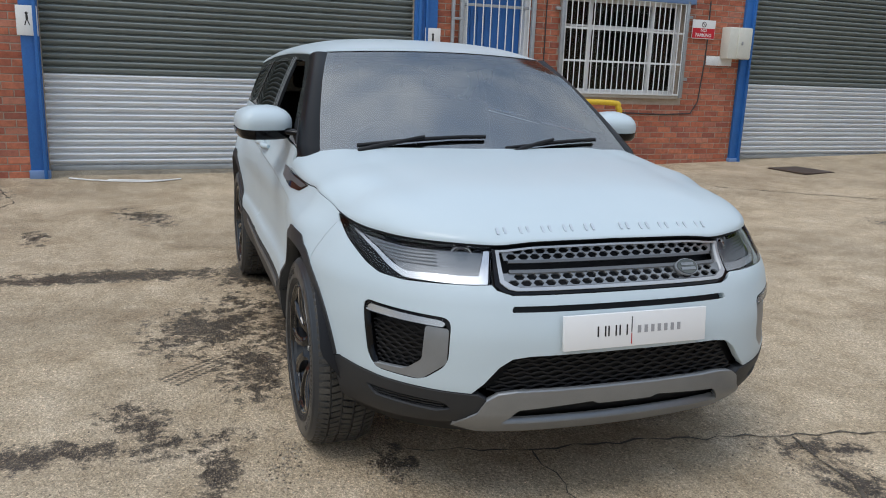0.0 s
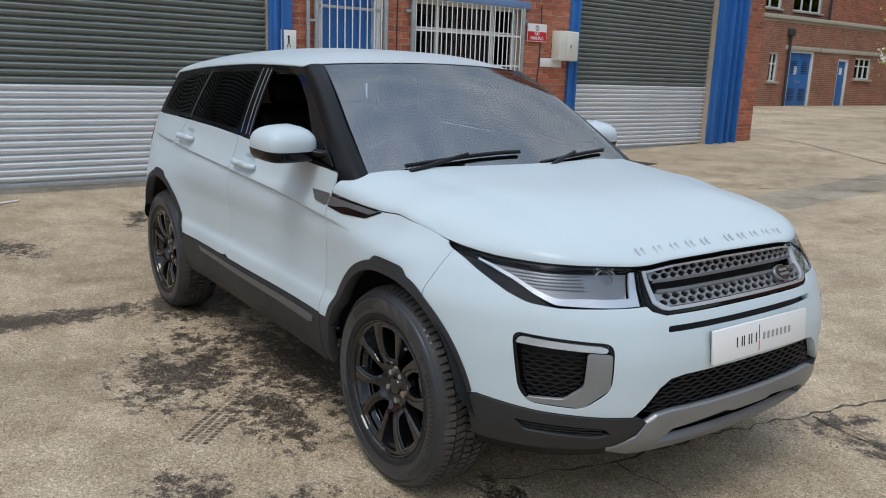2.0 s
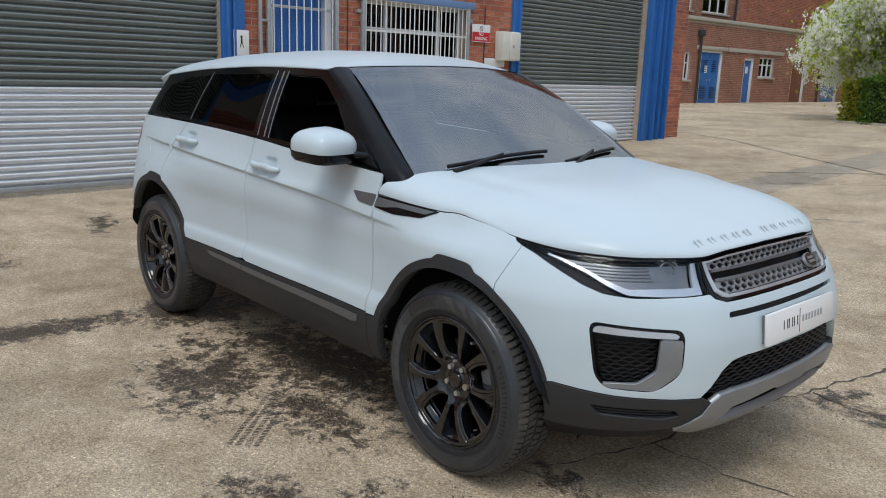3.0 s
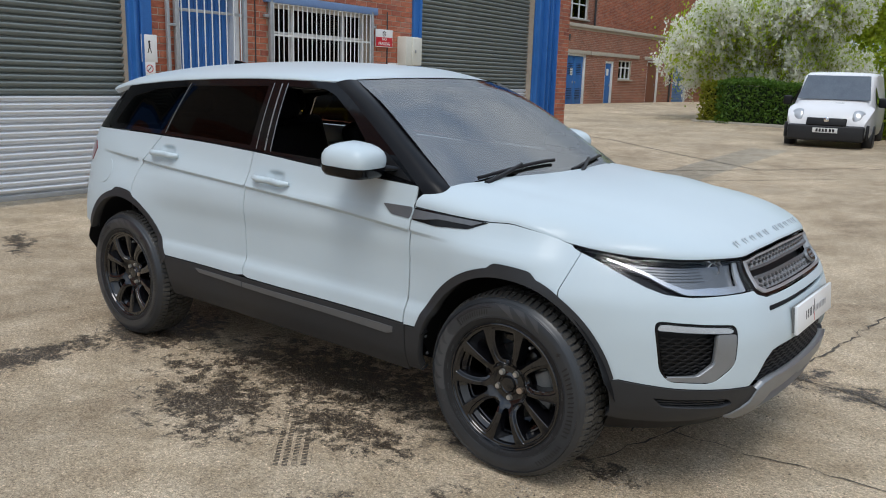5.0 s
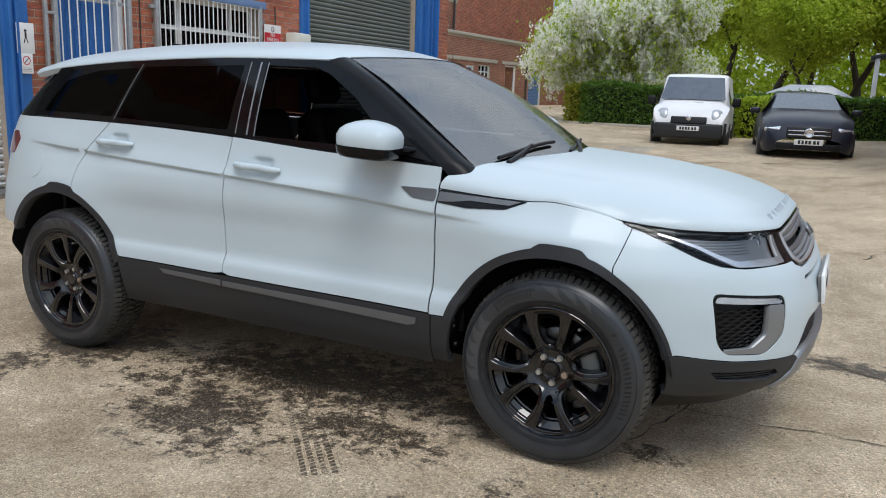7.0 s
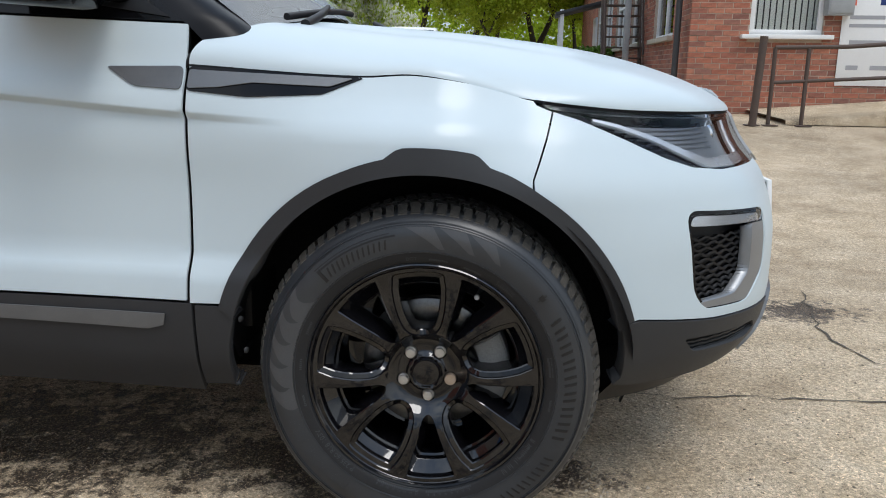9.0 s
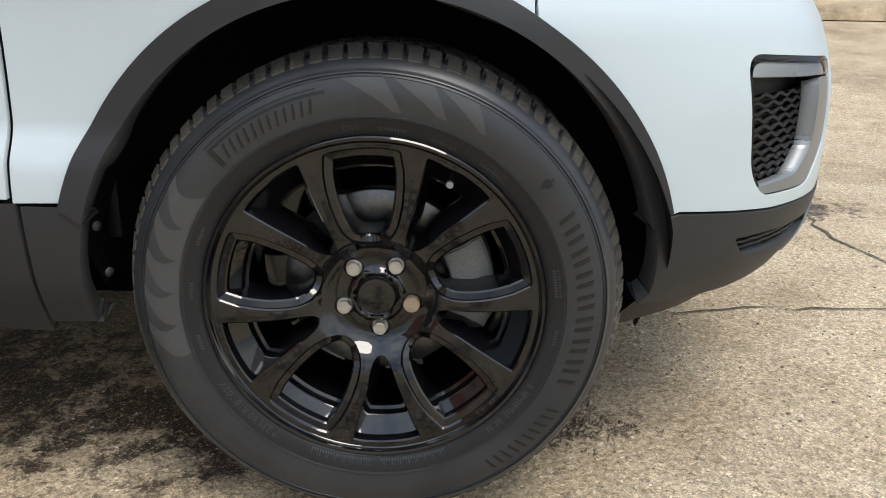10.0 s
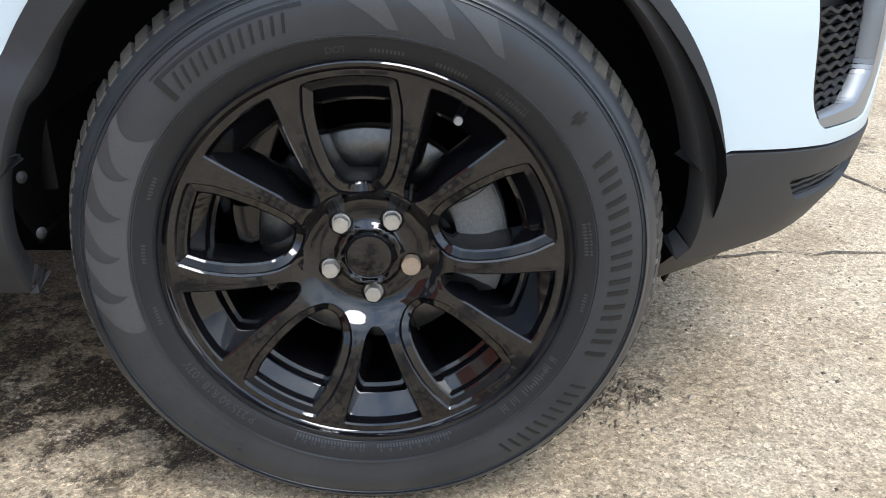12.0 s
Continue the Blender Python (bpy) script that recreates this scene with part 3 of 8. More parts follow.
    for i in range(n):
        z0 = 0.655 - 0.013 * i
        ss = np.linspace(s_at(1.893 + 0.0022 * i), s_y(0.655 + 0.001 * i + (0.0 if i < 8 else 0.012 * (i - 7))), 22)
        up = [(s, z0 + 0.0035 * math.sin(k * 1.25 + i * 3.1)) for k, s in enumerate(ss)]
        panel("grille_slat", fix(up + [(s, z - 0.0055) for s, z in up[::-1]]), [], BLACK, 0.06, 0.012, "black wavy slat", fog_back, lift=-0.03)

# lower mesh between the corners, and the silver skid plate under it
mesh_back = panel("lower_grille", [(-s_y(0.50), 0.60), (s_y(0.50), 0.60), (s_y(0.53), 0.46), (-s_y(0.53), 0.46)], [], BLACK, 0.05, 0, "black lower grille", lift=-0.05)
for i in range(9):
    z0 = 0.588 - 0.0145 * i
    w = 0.37 + 0.013 * i
    ss = np.linspace(-s_y(w), s_y(w), 61)
    up = [(s, z0 + 0.004 * math.sin(k * 1.5 + i * math.pi)) for k, s in enumerate(ss)]
    panel("grille_slat", up + [(s, z - 0.006) for s, z in up[::-1]], [], BLACK, 0.06, 0.014, "black wavy slat", mesh_back, lift=-0.022)
SKID = [(0.0, 0.478), (s_y(0.38), 0.476), (s_y(0.44), 0.468), (s_y(0.475), 0.445), (s_y(0.50), 0.40), (s_y(0.58), 0.345), (s_y(0.50), 0.318), (0.0, 0.312)]
skid_hole = rounded([(-s_y(0.37), 0.412), (-s_y(0.12), 0.430), (-s_y(0.10), 0.420), (s_y(0.10), 0.420), (s_y(0.12), 0.430), (s_y(0.37), 0.412), (s_y(0.425), 0.358), (-s_y(0.425), 0.358)], 0.012, 3)
panel("skid_plate", SKID + [(-s, z) for s, z in SKID[::-1] if s], [skid_hole], SILVER, 0.025, 0.03, "satin silver skid plate", lift=0.010)
panel("skid_backing", [(-s_y(0.46), 0.445), (s_y(0.46), 0.445), (s_y(0.46), 0.34), (-s_y(0.46), 0.34)], [], BLACK, 0.05, 0, lift=-0.03)

# black tray under the bumper, drawn in behind the tyre
P = []
for s_ in np.linspace(-s_at(1.755), s_at(1.755), 41):
    top, out = on_body(s_, 0.345), on_body(s_, 0.30)
    mid = np.array((1.2, 0.0, 0.0))
    P.append([tuple(top + (mid - top) * (0.012, 0.012, 0)), tuple(out + (mid - out) * (0.07, 0.05, 0) + (0, 0, -0.03)), tuple(out + (mid - out) * (0.20, 0.12, 0) + (0, 0, -0.075)), tuple(out + (mid - out) * (0.6, 0.3, 0) + (0, 0, -0.07))])
part("undertray", grid_mesh(np.array(P)), BLACK, car, "black plastic tray under the bumper")

# underside
P = np.array([[(x, y, 0.24) for y in np.linspace(-0.58, 0.58, 9)] for x in np.linspace(-1.9, 1.70, 12)])
part("floor_pan", grid_mesh(P, flip=True), BLACK, car, "black underside of the car")

# bonnet
lip = np.array([on_body(s, float(lip_z(s))) for s in np.linspace(0, s_at(0.835), 300)])
lip[:, 1] *= -1
front_i = lip[:, 0] > 1.545
side_i = lip[:, 0] <= 1.60
side_w = lambda x: np.interp(-x, -lip[side_i][:, 0], lip[side_i][:, 1])
side_e = lambda x: np.interp(-x, -lip[side_i][:, 0], lip[side_i][:, 2])
front_x = lambda y: np.interp(y, lip[front_i][:, 1], lip[front_i][:, 0])
front_z = lambda y: np.interp(y, lip[front_i][:, 1], lip[front_i][:, 2])
crown_z = smooth_interp([0.80, 1.0, 1.25, 1.5, 1.7, 1.85, 1.95, 2.06], [1.118, 1.112, 1.100, 1.079, 1.052, 1.022, 0.996, 0.955])


def rear_x(u):
    y = 0.90 * np.abs(u)
    return np.where(y < 0.775, 0.935 + 0.125 * (1 - (y / 0.775) ** 2), np.interp(y, [0.775, 0.90], [0.935, 0.836]))


us = np.sin(np.linspace(-np.pi / 2, np.pi / 2, 71))
P = []
for v in np.linspace(0, 1, 56):
    t = 1 - (1 - v) ** 1.7
    row = []
    for u in us:
        y0 = abs(u) * side_w(1.56)
        x = float(rear_x(u) + t * (front_x(y0) - rear_x(u)))
        y = abs(u) * side_w(max(x, 0.835)) if x < 1.56 else abs(u) * side_w(1.56) * 1.0
        y = min(y, abs(u) * side_w(max(min(x, 1.56), 0.835)))
        xf = front_x(y)
        tt = float(min(max((x - rear_x(u)) / (xf - rear_x(u)), 0), 1))
        r = min(y / side_w(max(min(x, 1.56), 0.835)), 1.0)
        ze = side_e(max(min(x, 1.56), 0.835))
        k = min(max((1.25 - x) / 0.35, 0), 1)
        z = ze + (crown_z(x) - ze) * (1 - r ** (3.4 + 2.2 * k)) ** (0.55 - 0.10 * k)
        z -= 0.012 * math.exp(-((r - 0.70) / 0.07) ** 2) * (1 - tt ** 3) * 0.5
        z = front_z(y) + (z - front_z(y)) * (1 - tt ** 7) ** 0.5
        row.append((x, -math.copysign(y, u), z))
    P.append(row)
bonnet = part("bonnet", grid_mesh(np.array(P), flip=False), PAINT, car, "white painted bonnet")
# its edge turned in
part("bonnet_seal", grid_mesh(np.array([[np.array(q) for q in P[0]], [np.array(q) - (0.012, 0, 0.016) for q in P[0]], [np.array(q) * (1, 0.97, 1) - (0.07, 0, 0.045) for q in P[0]]])), BLACK, bonnet)
rim = [np.array(r[0]) for r in P] + [np.array(q) for q in P[-1]] + [np.array(r[-1]) for r in P[::-1]]
part("bonnet_edge", grid_mesh(np.array([rim, [q * (0.992, 0.985, 1) - (0.0, 0, 0.018) for q in rim]]), flip=False), BLACK, bonnet)
MARK_PAINT = textured("silver_white_mark", (0.50, 0.54, 0.57), (0.56, 0.60, 0.63), 14, (0.3, 0.4), 0.0, metal=0.3)
# raised letters along the bonnet's lip become plain bars
for i in range(10):
    y = -0.385 + 0.0785 * i + (0.055 if i > 4 else 0.0)
    x = front_x(abs(y)) - 0.040
    bm = bmesh.new()
    box_bm(bm, (0.027, 0.008, 0.004), (0, -0.013, 0))
    box_bm(bm, (0.027, 0.008, 0.004), (0, 0.013, 0))
    ob = part("bonnet_mark", from_bm(bm), MARK_PAINT, bonnet, "bright raised mark")
    ob.matrix_basis = pose(x, y, 0.958 - 0.02 * abs(y), 0, 40, 0)

# ---------------------------------------------------------------- greenhouse
def side_glass(sg):
    def f(p):
        x, z = p[:, 0], p[:, 1]
        zb = belt_z(x)
        b = body(np.c_[np.interp(-x, -plan[:, 0][1:], arc[1:]), zb])
        h = (z - zb).clip(-0.05, None)
        y = -b[:, 1] - 0.006 - 0.33 * h - 0.30 * h * h
        return np.c_[x, -sg * y, z]
    return f


roof_side_z = smooth_interp([-1.78, -1.46, -1.0, -0.3, 0.19, 0.30], [1.385, 1.425, 1.462, 1.487, 1.482, 1.47])
ws_edge = bend([(0.945, 0.775, 1.075), (0.70, 0.725, 1.235), (0.46, 0.665, 1.385), (0.235, 0.600, 1.497)], 8)
dlo_front = bend([(0.825, 1.083), (0.66, 1.195), (0.45, 1.325), (0.30, 1.415), (0.17, 1.482)], 6)

PALE_STRIP = textured("dull_bright_strip", (0.28, 0.29, 0.30), (0.34, 0.35, 0.36), 14, (0.25, 0.35), 0.0, metal=0.7)
for sg in (1, -1):
    g = side_glass(sg)
    fl = sg == -1
    out = [(x, float(belt_z(x)) + 0.002) for x in np.linspace(-1.66, 0.815, 60)] + dlo_front + [(x, float(roof_side_z(x))) for x in np.linspace(0.12, -1.52, 40)]
    w1 = rounded([(0.60, 1.128), (0.36, 1.330), (0.20, 1.425), (0.12, 1.452), (-0.155, 1.458), (-0.135, 1.150)], 0.02, 4)
    w2 = rounded([(-0.285, 1.165), (-0.278, 1.455), (-0.90, 1.438), (-1.005, 1.188)], 0.015, 4)
    w3 = rounded([(-1.035, 1.190), (-0.93, 1.432), (-1.22, 1.412), (-1.44, 1.36), (-1.57, 1.20)], 0.02, 4)
    frame_ob = panel("window_frame", out, [w1, w2, w3], GLOSS_BLACK, 0.04, 0.02, "gloss black window frame", fn=g, flip=fl)
    if sg == -1:
        panel("window_pane", w1, [], CLEAR, 0.05, 0, "clear side window", frame_ob, fn=g, lift=-0.006, flip=fl).visible_shadow = False
    panel("window_pane", w2, [], TINT, 0.05, 0, "dark tinted rear side window", frame_ob, fn=g, lift=-0.003, flip=fl)
    panel("window_pane", w3, [], TINT, 0.05, 0, "dark tinted rear side window", frame_ob, fn=g, lift=-0.003, flip=fl)
    for xa, xb, wd, mat in ((-0.236, -0.246, 0.004, PALE_STRIP), (-0.172, -0.190, 0.008, PALE_STRIP), (-0.128, -0.146, 0.005, SILVER), (-1.018, -0.914, 0.003, SILVER)):
        z0 = float(belt_z(xa)) + 0.012
        z1 = float(roof_side_z(xb)) - 0.018
        panel("window_strip", [(xa, z0), (xa + wd, z0), (xb + wd, z1), (xb, z1)], [], mat, 0.05, 0.002, "thin bright window strip", frame_ob, fn=g, lift=0.002, flip=fl)
    # front pillar between window frame and windscreen
    a = np.array(ws_edge)
    d = g(np.array(dlo_front))
    dd = np.array([[np.interp(t, np.linspace(0, 1, len(d)), d[:, k]) for k in range(3)] for t in np.linspace(0, 1, len(a))])
    aa = a * (1, -sg, 1)
    dd = np.r_[[dd[0] + (0.05, 0.0, -0.05)], dd]
    aa = np.r_[[aa[0] + (0.06, 0.0, -0.045)], aa]
    rows = []
    for t in np.linspace(0, 1, 8):
        bulge = 0.022 * math.sin(math.pi * t)
        rows.append(dd + (aa - dd) * t + np.array((bulge * 0.7, -sg * bulge * 0.7, bulge * 0.4)))
    part("front_pillar", grid_mesh(np.array(rows), flip=sg < 0), PILLAR, car, "black front pillar")

# windscreen
edge = np.array(ws_edge)
P = []
for k in range(len(edge)):
    v = k / (len(edge) - 1)
    row = []
    for u in np.linspace(-1, 1, 33):
        bow = 1 - u * u
        row.append((edge[k, 0] + bow * (0.135 * (1 - v) + 0.115 * v), -u * edge[k, 1], edge[k, 2] + bow * (-0.004 * (1 - v) + 0.020 * v) + 0.012 * math.sin(math.pi * v)))
    P.append(row)
P = np.array(P)
part("windscreen", grid_mesh(P, flip=True), CLEAR, car, "clear curved windscreen").visible_shadow = False
# its black printed border
n_up, n_side = len(P), 33
for rows, cols in ((slice(0, 3), slice(0, 33)), (slice(n_up - 3, n_up), slice(0, 33)), (slice(0, n_up), slice(0, 2)), (slice(0, n_up), slice(31, 33))):
    q = P[rows, cols] - (0.004, 0, 0.003)
    part("windscreen_border", grid_mesh(q, flip=True), GLOSS_BLACK, car)

# roof
front_edge = P[-1]
crown = smooth_interp([-1.86, -1.7, -1.4, -1.0, -0.4, 0.0, 0.36], [1.462, 1.498, 1.540, 1.572, 1.590, 1.578, 1.522])
R, drop = [], {}
gl = side_glass(1)
for v in np.linspace(0, 1, 50):
    row = []
    for u in np.sin(np.linspace(-np.pi / 2, np.pi / 2, 41)):
        fx = np.interp(abs(u), np.linspace(0, 1, 17), front_edge[16:, 0])
        x = fx + v * (-1.80 - 0.05 * (1 - u * u) - fx)
        xs = min(max(x, -1.52), 0.17)
        w = -gl(np.array([(xs, float(roof_side_z(xs)))]))[0, 1]
        if x > 0.17:
            w = np.interp(x, [0.17, 0.235], [w, 0.600])
        w = w - 0.06 * max(0, (-1.5 - x) / 0.3) ** 1.5
        ze = float(roof_side_z(x)) + 0.004
        if x > 0.17:
            ze = np.interp(x, [0.17, 0.235], [ze, 1.499])
        r = abs(u)
        z = ze + (float(crown(x)) - ze) * (1 - r ** 2.7) ** 0.6
        fz = np.interp(r, np.linspace(0, 1, 17), front_edge[16:, 2]) + 0.003
        if v == 0:
            drop[u] = fz - z
        z += drop[u] * math.exp(-((fx - x) / 0.22) ** 2)
        row.append((x, -u * w, z))
    R.append(row)
R = np.array(R)
roof = part("roof", grid_mesh(R), PAINT, car, "white painted roof")
edge_line = [R[i, 0] for i in range(50)] + [q for q in R[-1]] + [R[i, -1] for i in range(49, -1, -1)]
part("roof_edge", grid_mesh(np.array([edge_line, [np.array(q) * (0.99, 0.985, 1) - (0, 0, 0.022) for q in edge_line]]), flip=True), PAINT, roof)
# spoiler lip and black tailgate glass
P = []
for v in np.linspace(0, 1, 10):
    row = []
    for u in np.linspace(-1, 1, 25):
        top = np.array([np.interp(u, np.linspace(-1, 1, 41), R[-6, :, k]) for k in range(3)]) - (0, 0, 0.03)
        s = S_END - (1 - abs(u)) * 0 - abs(u) * (S_END - s_at(-1.64))
        low = on_body(s if u >= 0 else -s, 1.165)
        row.append(top + (low - top) * v + np.array((-0.02, 0, 0)) * math.sin(math.pi * v))
    P.append(row)
part("tailgate_glass", grid_mesh(np.array(P), flip=False), GLOSS_BLACK, car, "black tailgate window")
fin = [(0.10, 0.0), (0.05, 0.022), (-0.02, 0.042), (-0.07, 0.05), (-0.075, 0.0)]
bm = bmesh.new()
vs = [[bm.verts.new((x, y * (1 - 14 * z), z)) for x, z in fin] for y in (0.022, -0.022)]
bm.faces.new(vs[0]); bm.faces.new(vs[1][::-1])
for i in range(5):
    bm.faces.new((vs[0][i], vs[1][i], vs[1][(i + 1) % 5], vs[0][(i + 1) % 5]))
fin_ob = part("roof_aerial", from_bm(bm), GLOSS_BLACK, car, "black fin aerial")
fin_ob.matrix_basis = pose(-1.35, 0, 1.545, 0, -4, 0)

# ---------------------------------------------------------------- ground and buildings
def rise(x, y):
    """The yard climbs gently away from the car."""
    dx, dy = np.maximum(0, -np.asarray(x) - 1.9), np.maximum(0, np.asarray(y) - 1.6)
    d = np.hypot(dx, dy)
    ux, uy = np.clip((np.asarray(x) - 1.6) / 2.4, 0, 1), np.clip((np.asarray(y) - 3.2) / 4.5, 0, 1)
    fall = np.clip((0.9 - np.asarray(x)) / 1.9, 0, 1) * np.clip((np.asarray(x) + 5.0) / 2.6, 0, 1)
    dip = REAR_DIP * fall * fall * (3 - 2 * fall)
    lift = 0.24 * ux * ux * (3 - 2 * ux) * uy * uy * (3 - 2 * uy)
    return 0.62 * (1 - np.exp(-(d * d / (d + 1.0)) / 14.0)) + lift * np.exp(-(dy / 16.0) ** 2) - dip


def yard_material():
    m = material("worn_concrete", (0.3, 0.27, 0.23), 0.85)
    nt, b, node, link = tools(m)
    co = node("TexCoord").outputs["Object"]
    big = node("TexNoise", Scale=0.55, Detail=6.0, Roughness=0.62)
    mid = node("TexNoise", Scale=4.5, Detail=7.0, Roughness=0.68)
    grit = node("TexVoronoi", Scale=85.0)
    fine = node("TexNoise", Scale=60.0, Detail=5.0, Roughness=0.7)
    for n in (big, mid, grit, fine):
        link(co, n.inputs["Vector"])
    base = ramp(nt, mid.outputs[0], [(0.30, (0.425, 0.328, 0.213)), (0.46, (0.500, 0.396, 0.268)), (0.60, (0.555, 0.447, 0.312)), (0.76, (0.640, 0.535, 0.395))])
    tone = ramp(nt, big.outputs[0], [(0.28, grey(0.72)), (0.5, grey(0.97)), (0.72, grey(1.22))])
    mul = node("Mix"); mul.data_type = "RGBA"; mul.blend_type = "MULTIPLY"; mul.inputs[0].default_value = 1.0
    link(base, mul.inputs[6]); link(tone, mul.inputs[7])
    # worn film: grey-brown dirt left in the low places, with ragged edges
    peb = node("TexNoise", Scale=64.0, Detail=8.0, Roughness=0.76)
    film = node("TexNoise", Scale=1.35, Detail=12.0, Roughness=0.74)
    link(co, peb.inputs["Vector"]); link(co, film.inputs["Vector"])
    dirt = node("Mix"); dirt.data_type = "RGBA"; dirt.blend_type = "MULTIPLY"; dirt.inputs[0].default_value = 1.0
    link(mul.outputs[2], dirt.inputs[6]); link(ramp(nt, film.outputs[0], [(0.34, (0.66, 0.62, 0.58)), (0.46, (0.92, 0.91, 0.89)), (0.56, grey(1.0)), (0.70, (1.10, 1.11, 1.14))]), dirt.inputs[7])
    speck = ramp(nt, peb.outputs[0], [(0.33, (0.52, 0.49, 0.46)), (0.43, (0.84, 0.82, 0.80)), (0.54, grey(1.02)), (0.66, grey(1.20))])
    mul2 = node("Mix"); mul2.data_type = "RGBA"; mul2.blend_type = "MULTIPLY"; mul2.inputs[0].default_value = 1.0
    link(dirt.outputs[2], mul2.inputs[6]); link(speck, mul2.inputs[7])
    # chips of stone, pale and dark, each with an edge of its own
    chip_src = mul2.outputs[2]
    warp = node("TexNoise", Scale=110.0, Detail=3.0); link(co, warp.inputs["Vector"])
    bent = node("Mix"); bent.data_type = "VECTOR"; bent.inputs[0].default_value = 0.014
    link(co, bent.inputs[4]); link(warp.outputs[1], bent.inputs[5])
    for size, stops in ((135.0, [(0.0, grey(0.60)), (0.16, grey(0.86)), (0.5, grey(0.98)), (0.82, grey(1.04)), (0.95, grey(1.30))]), (320.0, [(0.0, grey(0.50)), (0.2, grey(0.80)), (0.5, grey(1.0)), (0.8, grey(1.10)), (0.95, grey(1.45))])):
        chips = node("TexVoronoi", Scale=size)
        link(bent.outputs[1], chips.inputs["Vector"])
        one = node("SeparateColor"); link(chips.outputs["Color"], one.inputs[0])
        by = node("Mix"); by.data_type = "RGBA"; by.blend_type = "MULTIPLY"; by.inputs[0].default_value = 1.0
        link(chip_src, by.inputs[6]); link(ramp(nt, one.outputs[0], stops), by.inputs[7])
        chip_src = by.outputs[2]
    # oil and damp: soft ellipses whose edges are broken up by noise; those under the car also paint its contact shade
    sep = node("SeparateXYZ"); link(co, sep.inputs[0])
    rag = node("TexNoise", Scale=13.0, Detail=12.0, Roughness=0.78); link(co, rag.inputs["Vector"])
    blot = node("TexNoise", Scale=2.6, Detail=4.0, Roughness=0.6); link(co, blot.inputs["Vector"])
    total = None

    def op(kind, a, bb=None):
        n = node("Math"); n.operation = kind
        for i, q in enumerate((a, bb)):
            if q is None:
                continue
            if isinstance(q, (int, float)):
                n.inputs[i].default_value = q
            else:
                link(q, n.inputs[i])
        return n.outputs[0]

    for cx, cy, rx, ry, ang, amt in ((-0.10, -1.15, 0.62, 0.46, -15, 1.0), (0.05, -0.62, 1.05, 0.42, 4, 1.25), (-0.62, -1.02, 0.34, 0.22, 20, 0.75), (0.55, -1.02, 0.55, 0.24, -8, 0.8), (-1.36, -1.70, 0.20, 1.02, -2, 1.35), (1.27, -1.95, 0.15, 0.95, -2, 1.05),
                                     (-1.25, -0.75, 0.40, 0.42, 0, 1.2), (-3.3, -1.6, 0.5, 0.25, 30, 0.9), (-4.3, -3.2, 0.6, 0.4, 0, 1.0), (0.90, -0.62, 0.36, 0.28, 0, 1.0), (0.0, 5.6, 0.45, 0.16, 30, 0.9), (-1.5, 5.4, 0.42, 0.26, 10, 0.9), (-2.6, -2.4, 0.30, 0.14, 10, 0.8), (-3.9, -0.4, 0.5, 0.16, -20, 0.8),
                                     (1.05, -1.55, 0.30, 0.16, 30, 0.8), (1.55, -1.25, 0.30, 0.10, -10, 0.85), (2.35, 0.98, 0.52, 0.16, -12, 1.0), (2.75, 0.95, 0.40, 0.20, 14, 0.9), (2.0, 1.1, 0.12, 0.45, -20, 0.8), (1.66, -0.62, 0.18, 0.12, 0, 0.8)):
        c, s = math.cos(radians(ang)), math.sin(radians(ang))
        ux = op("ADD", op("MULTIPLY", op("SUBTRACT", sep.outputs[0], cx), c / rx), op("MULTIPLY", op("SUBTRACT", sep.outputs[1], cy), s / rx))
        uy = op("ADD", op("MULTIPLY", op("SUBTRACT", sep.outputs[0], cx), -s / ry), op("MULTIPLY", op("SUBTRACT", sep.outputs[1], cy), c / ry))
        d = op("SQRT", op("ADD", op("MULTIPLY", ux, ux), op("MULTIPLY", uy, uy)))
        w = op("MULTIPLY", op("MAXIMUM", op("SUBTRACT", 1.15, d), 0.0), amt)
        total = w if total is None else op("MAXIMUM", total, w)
    stain_shade = op("ADD", op("MULTIPLY", total, 0.86), op("ADD", op("MULTIPLY", op("SUBTRACT", rag.outputs[0], 0.5), 5.0), op("MULTIPLY", op("SUBTRACT", blot.outputs[0], 0.5), 1.5)))
    stain_shade = op("MULTIPLY", ramp(nt, stain_shade, [(0.34, grey(0.0)), (0.50, grey(0.62)), (0.72, grey(1.0))]), op("MINIMUM", op("MULTIPLY", total, 4.0), 1.0))
    # proud stones stay dry and pale
    stain_shade = op("MULTIPLY", stain_shade, ramp(nt, one.outputs[1], [(0.80, grey(1.0)), (0.90, grey(0.30))]))
    # a tyre print: four broken lines of dirt
    along = op("ADD", op("MULTIPLY", op("SUBTRACT", sep.outputs[0], 0.49), 0.69), op("MULTIPLY", op("SUBTRACT", sep.outputs[1], -1.225), -0.73))
    across = op("ADD", op("MULTIPLY", op("SUBTRACT", sep.outputs[0], 0.49), 0.73), op("MULTIPLY", op("SUBTRACT", sep.outputs[1], -1.225), 0.69))
    lines = op("MULTIPLY", op("GREATER_THAN", op("SINE", op("MULTIPLY", across, 168.0)), -0.35), op("GREATER_THAN", op("SINE", op("ADD", op("MULTIPLY", along, 230.0), op("MULTIPLY", across, 90.0))), -0.75))
    field = op("MULTIPLY", op("LESS_THAN", op("ABSOLUTE", across), 0.075), op("LESS_THAN", op("ABSOLUTE", along), 0.27))
    print_mark = op("MULTIPLY", op("MULTIPLY", lines, field), ramp(nt, rag.outputs[0], [(0.38, grey(0.25)), (0.52, grey(1.0))]))
    spots = ramp(nt, node_noise(nt, co, 2.2, 9.0, 0.75), [(0.66, grey(0.0)), (0.78, grey(0.6))])
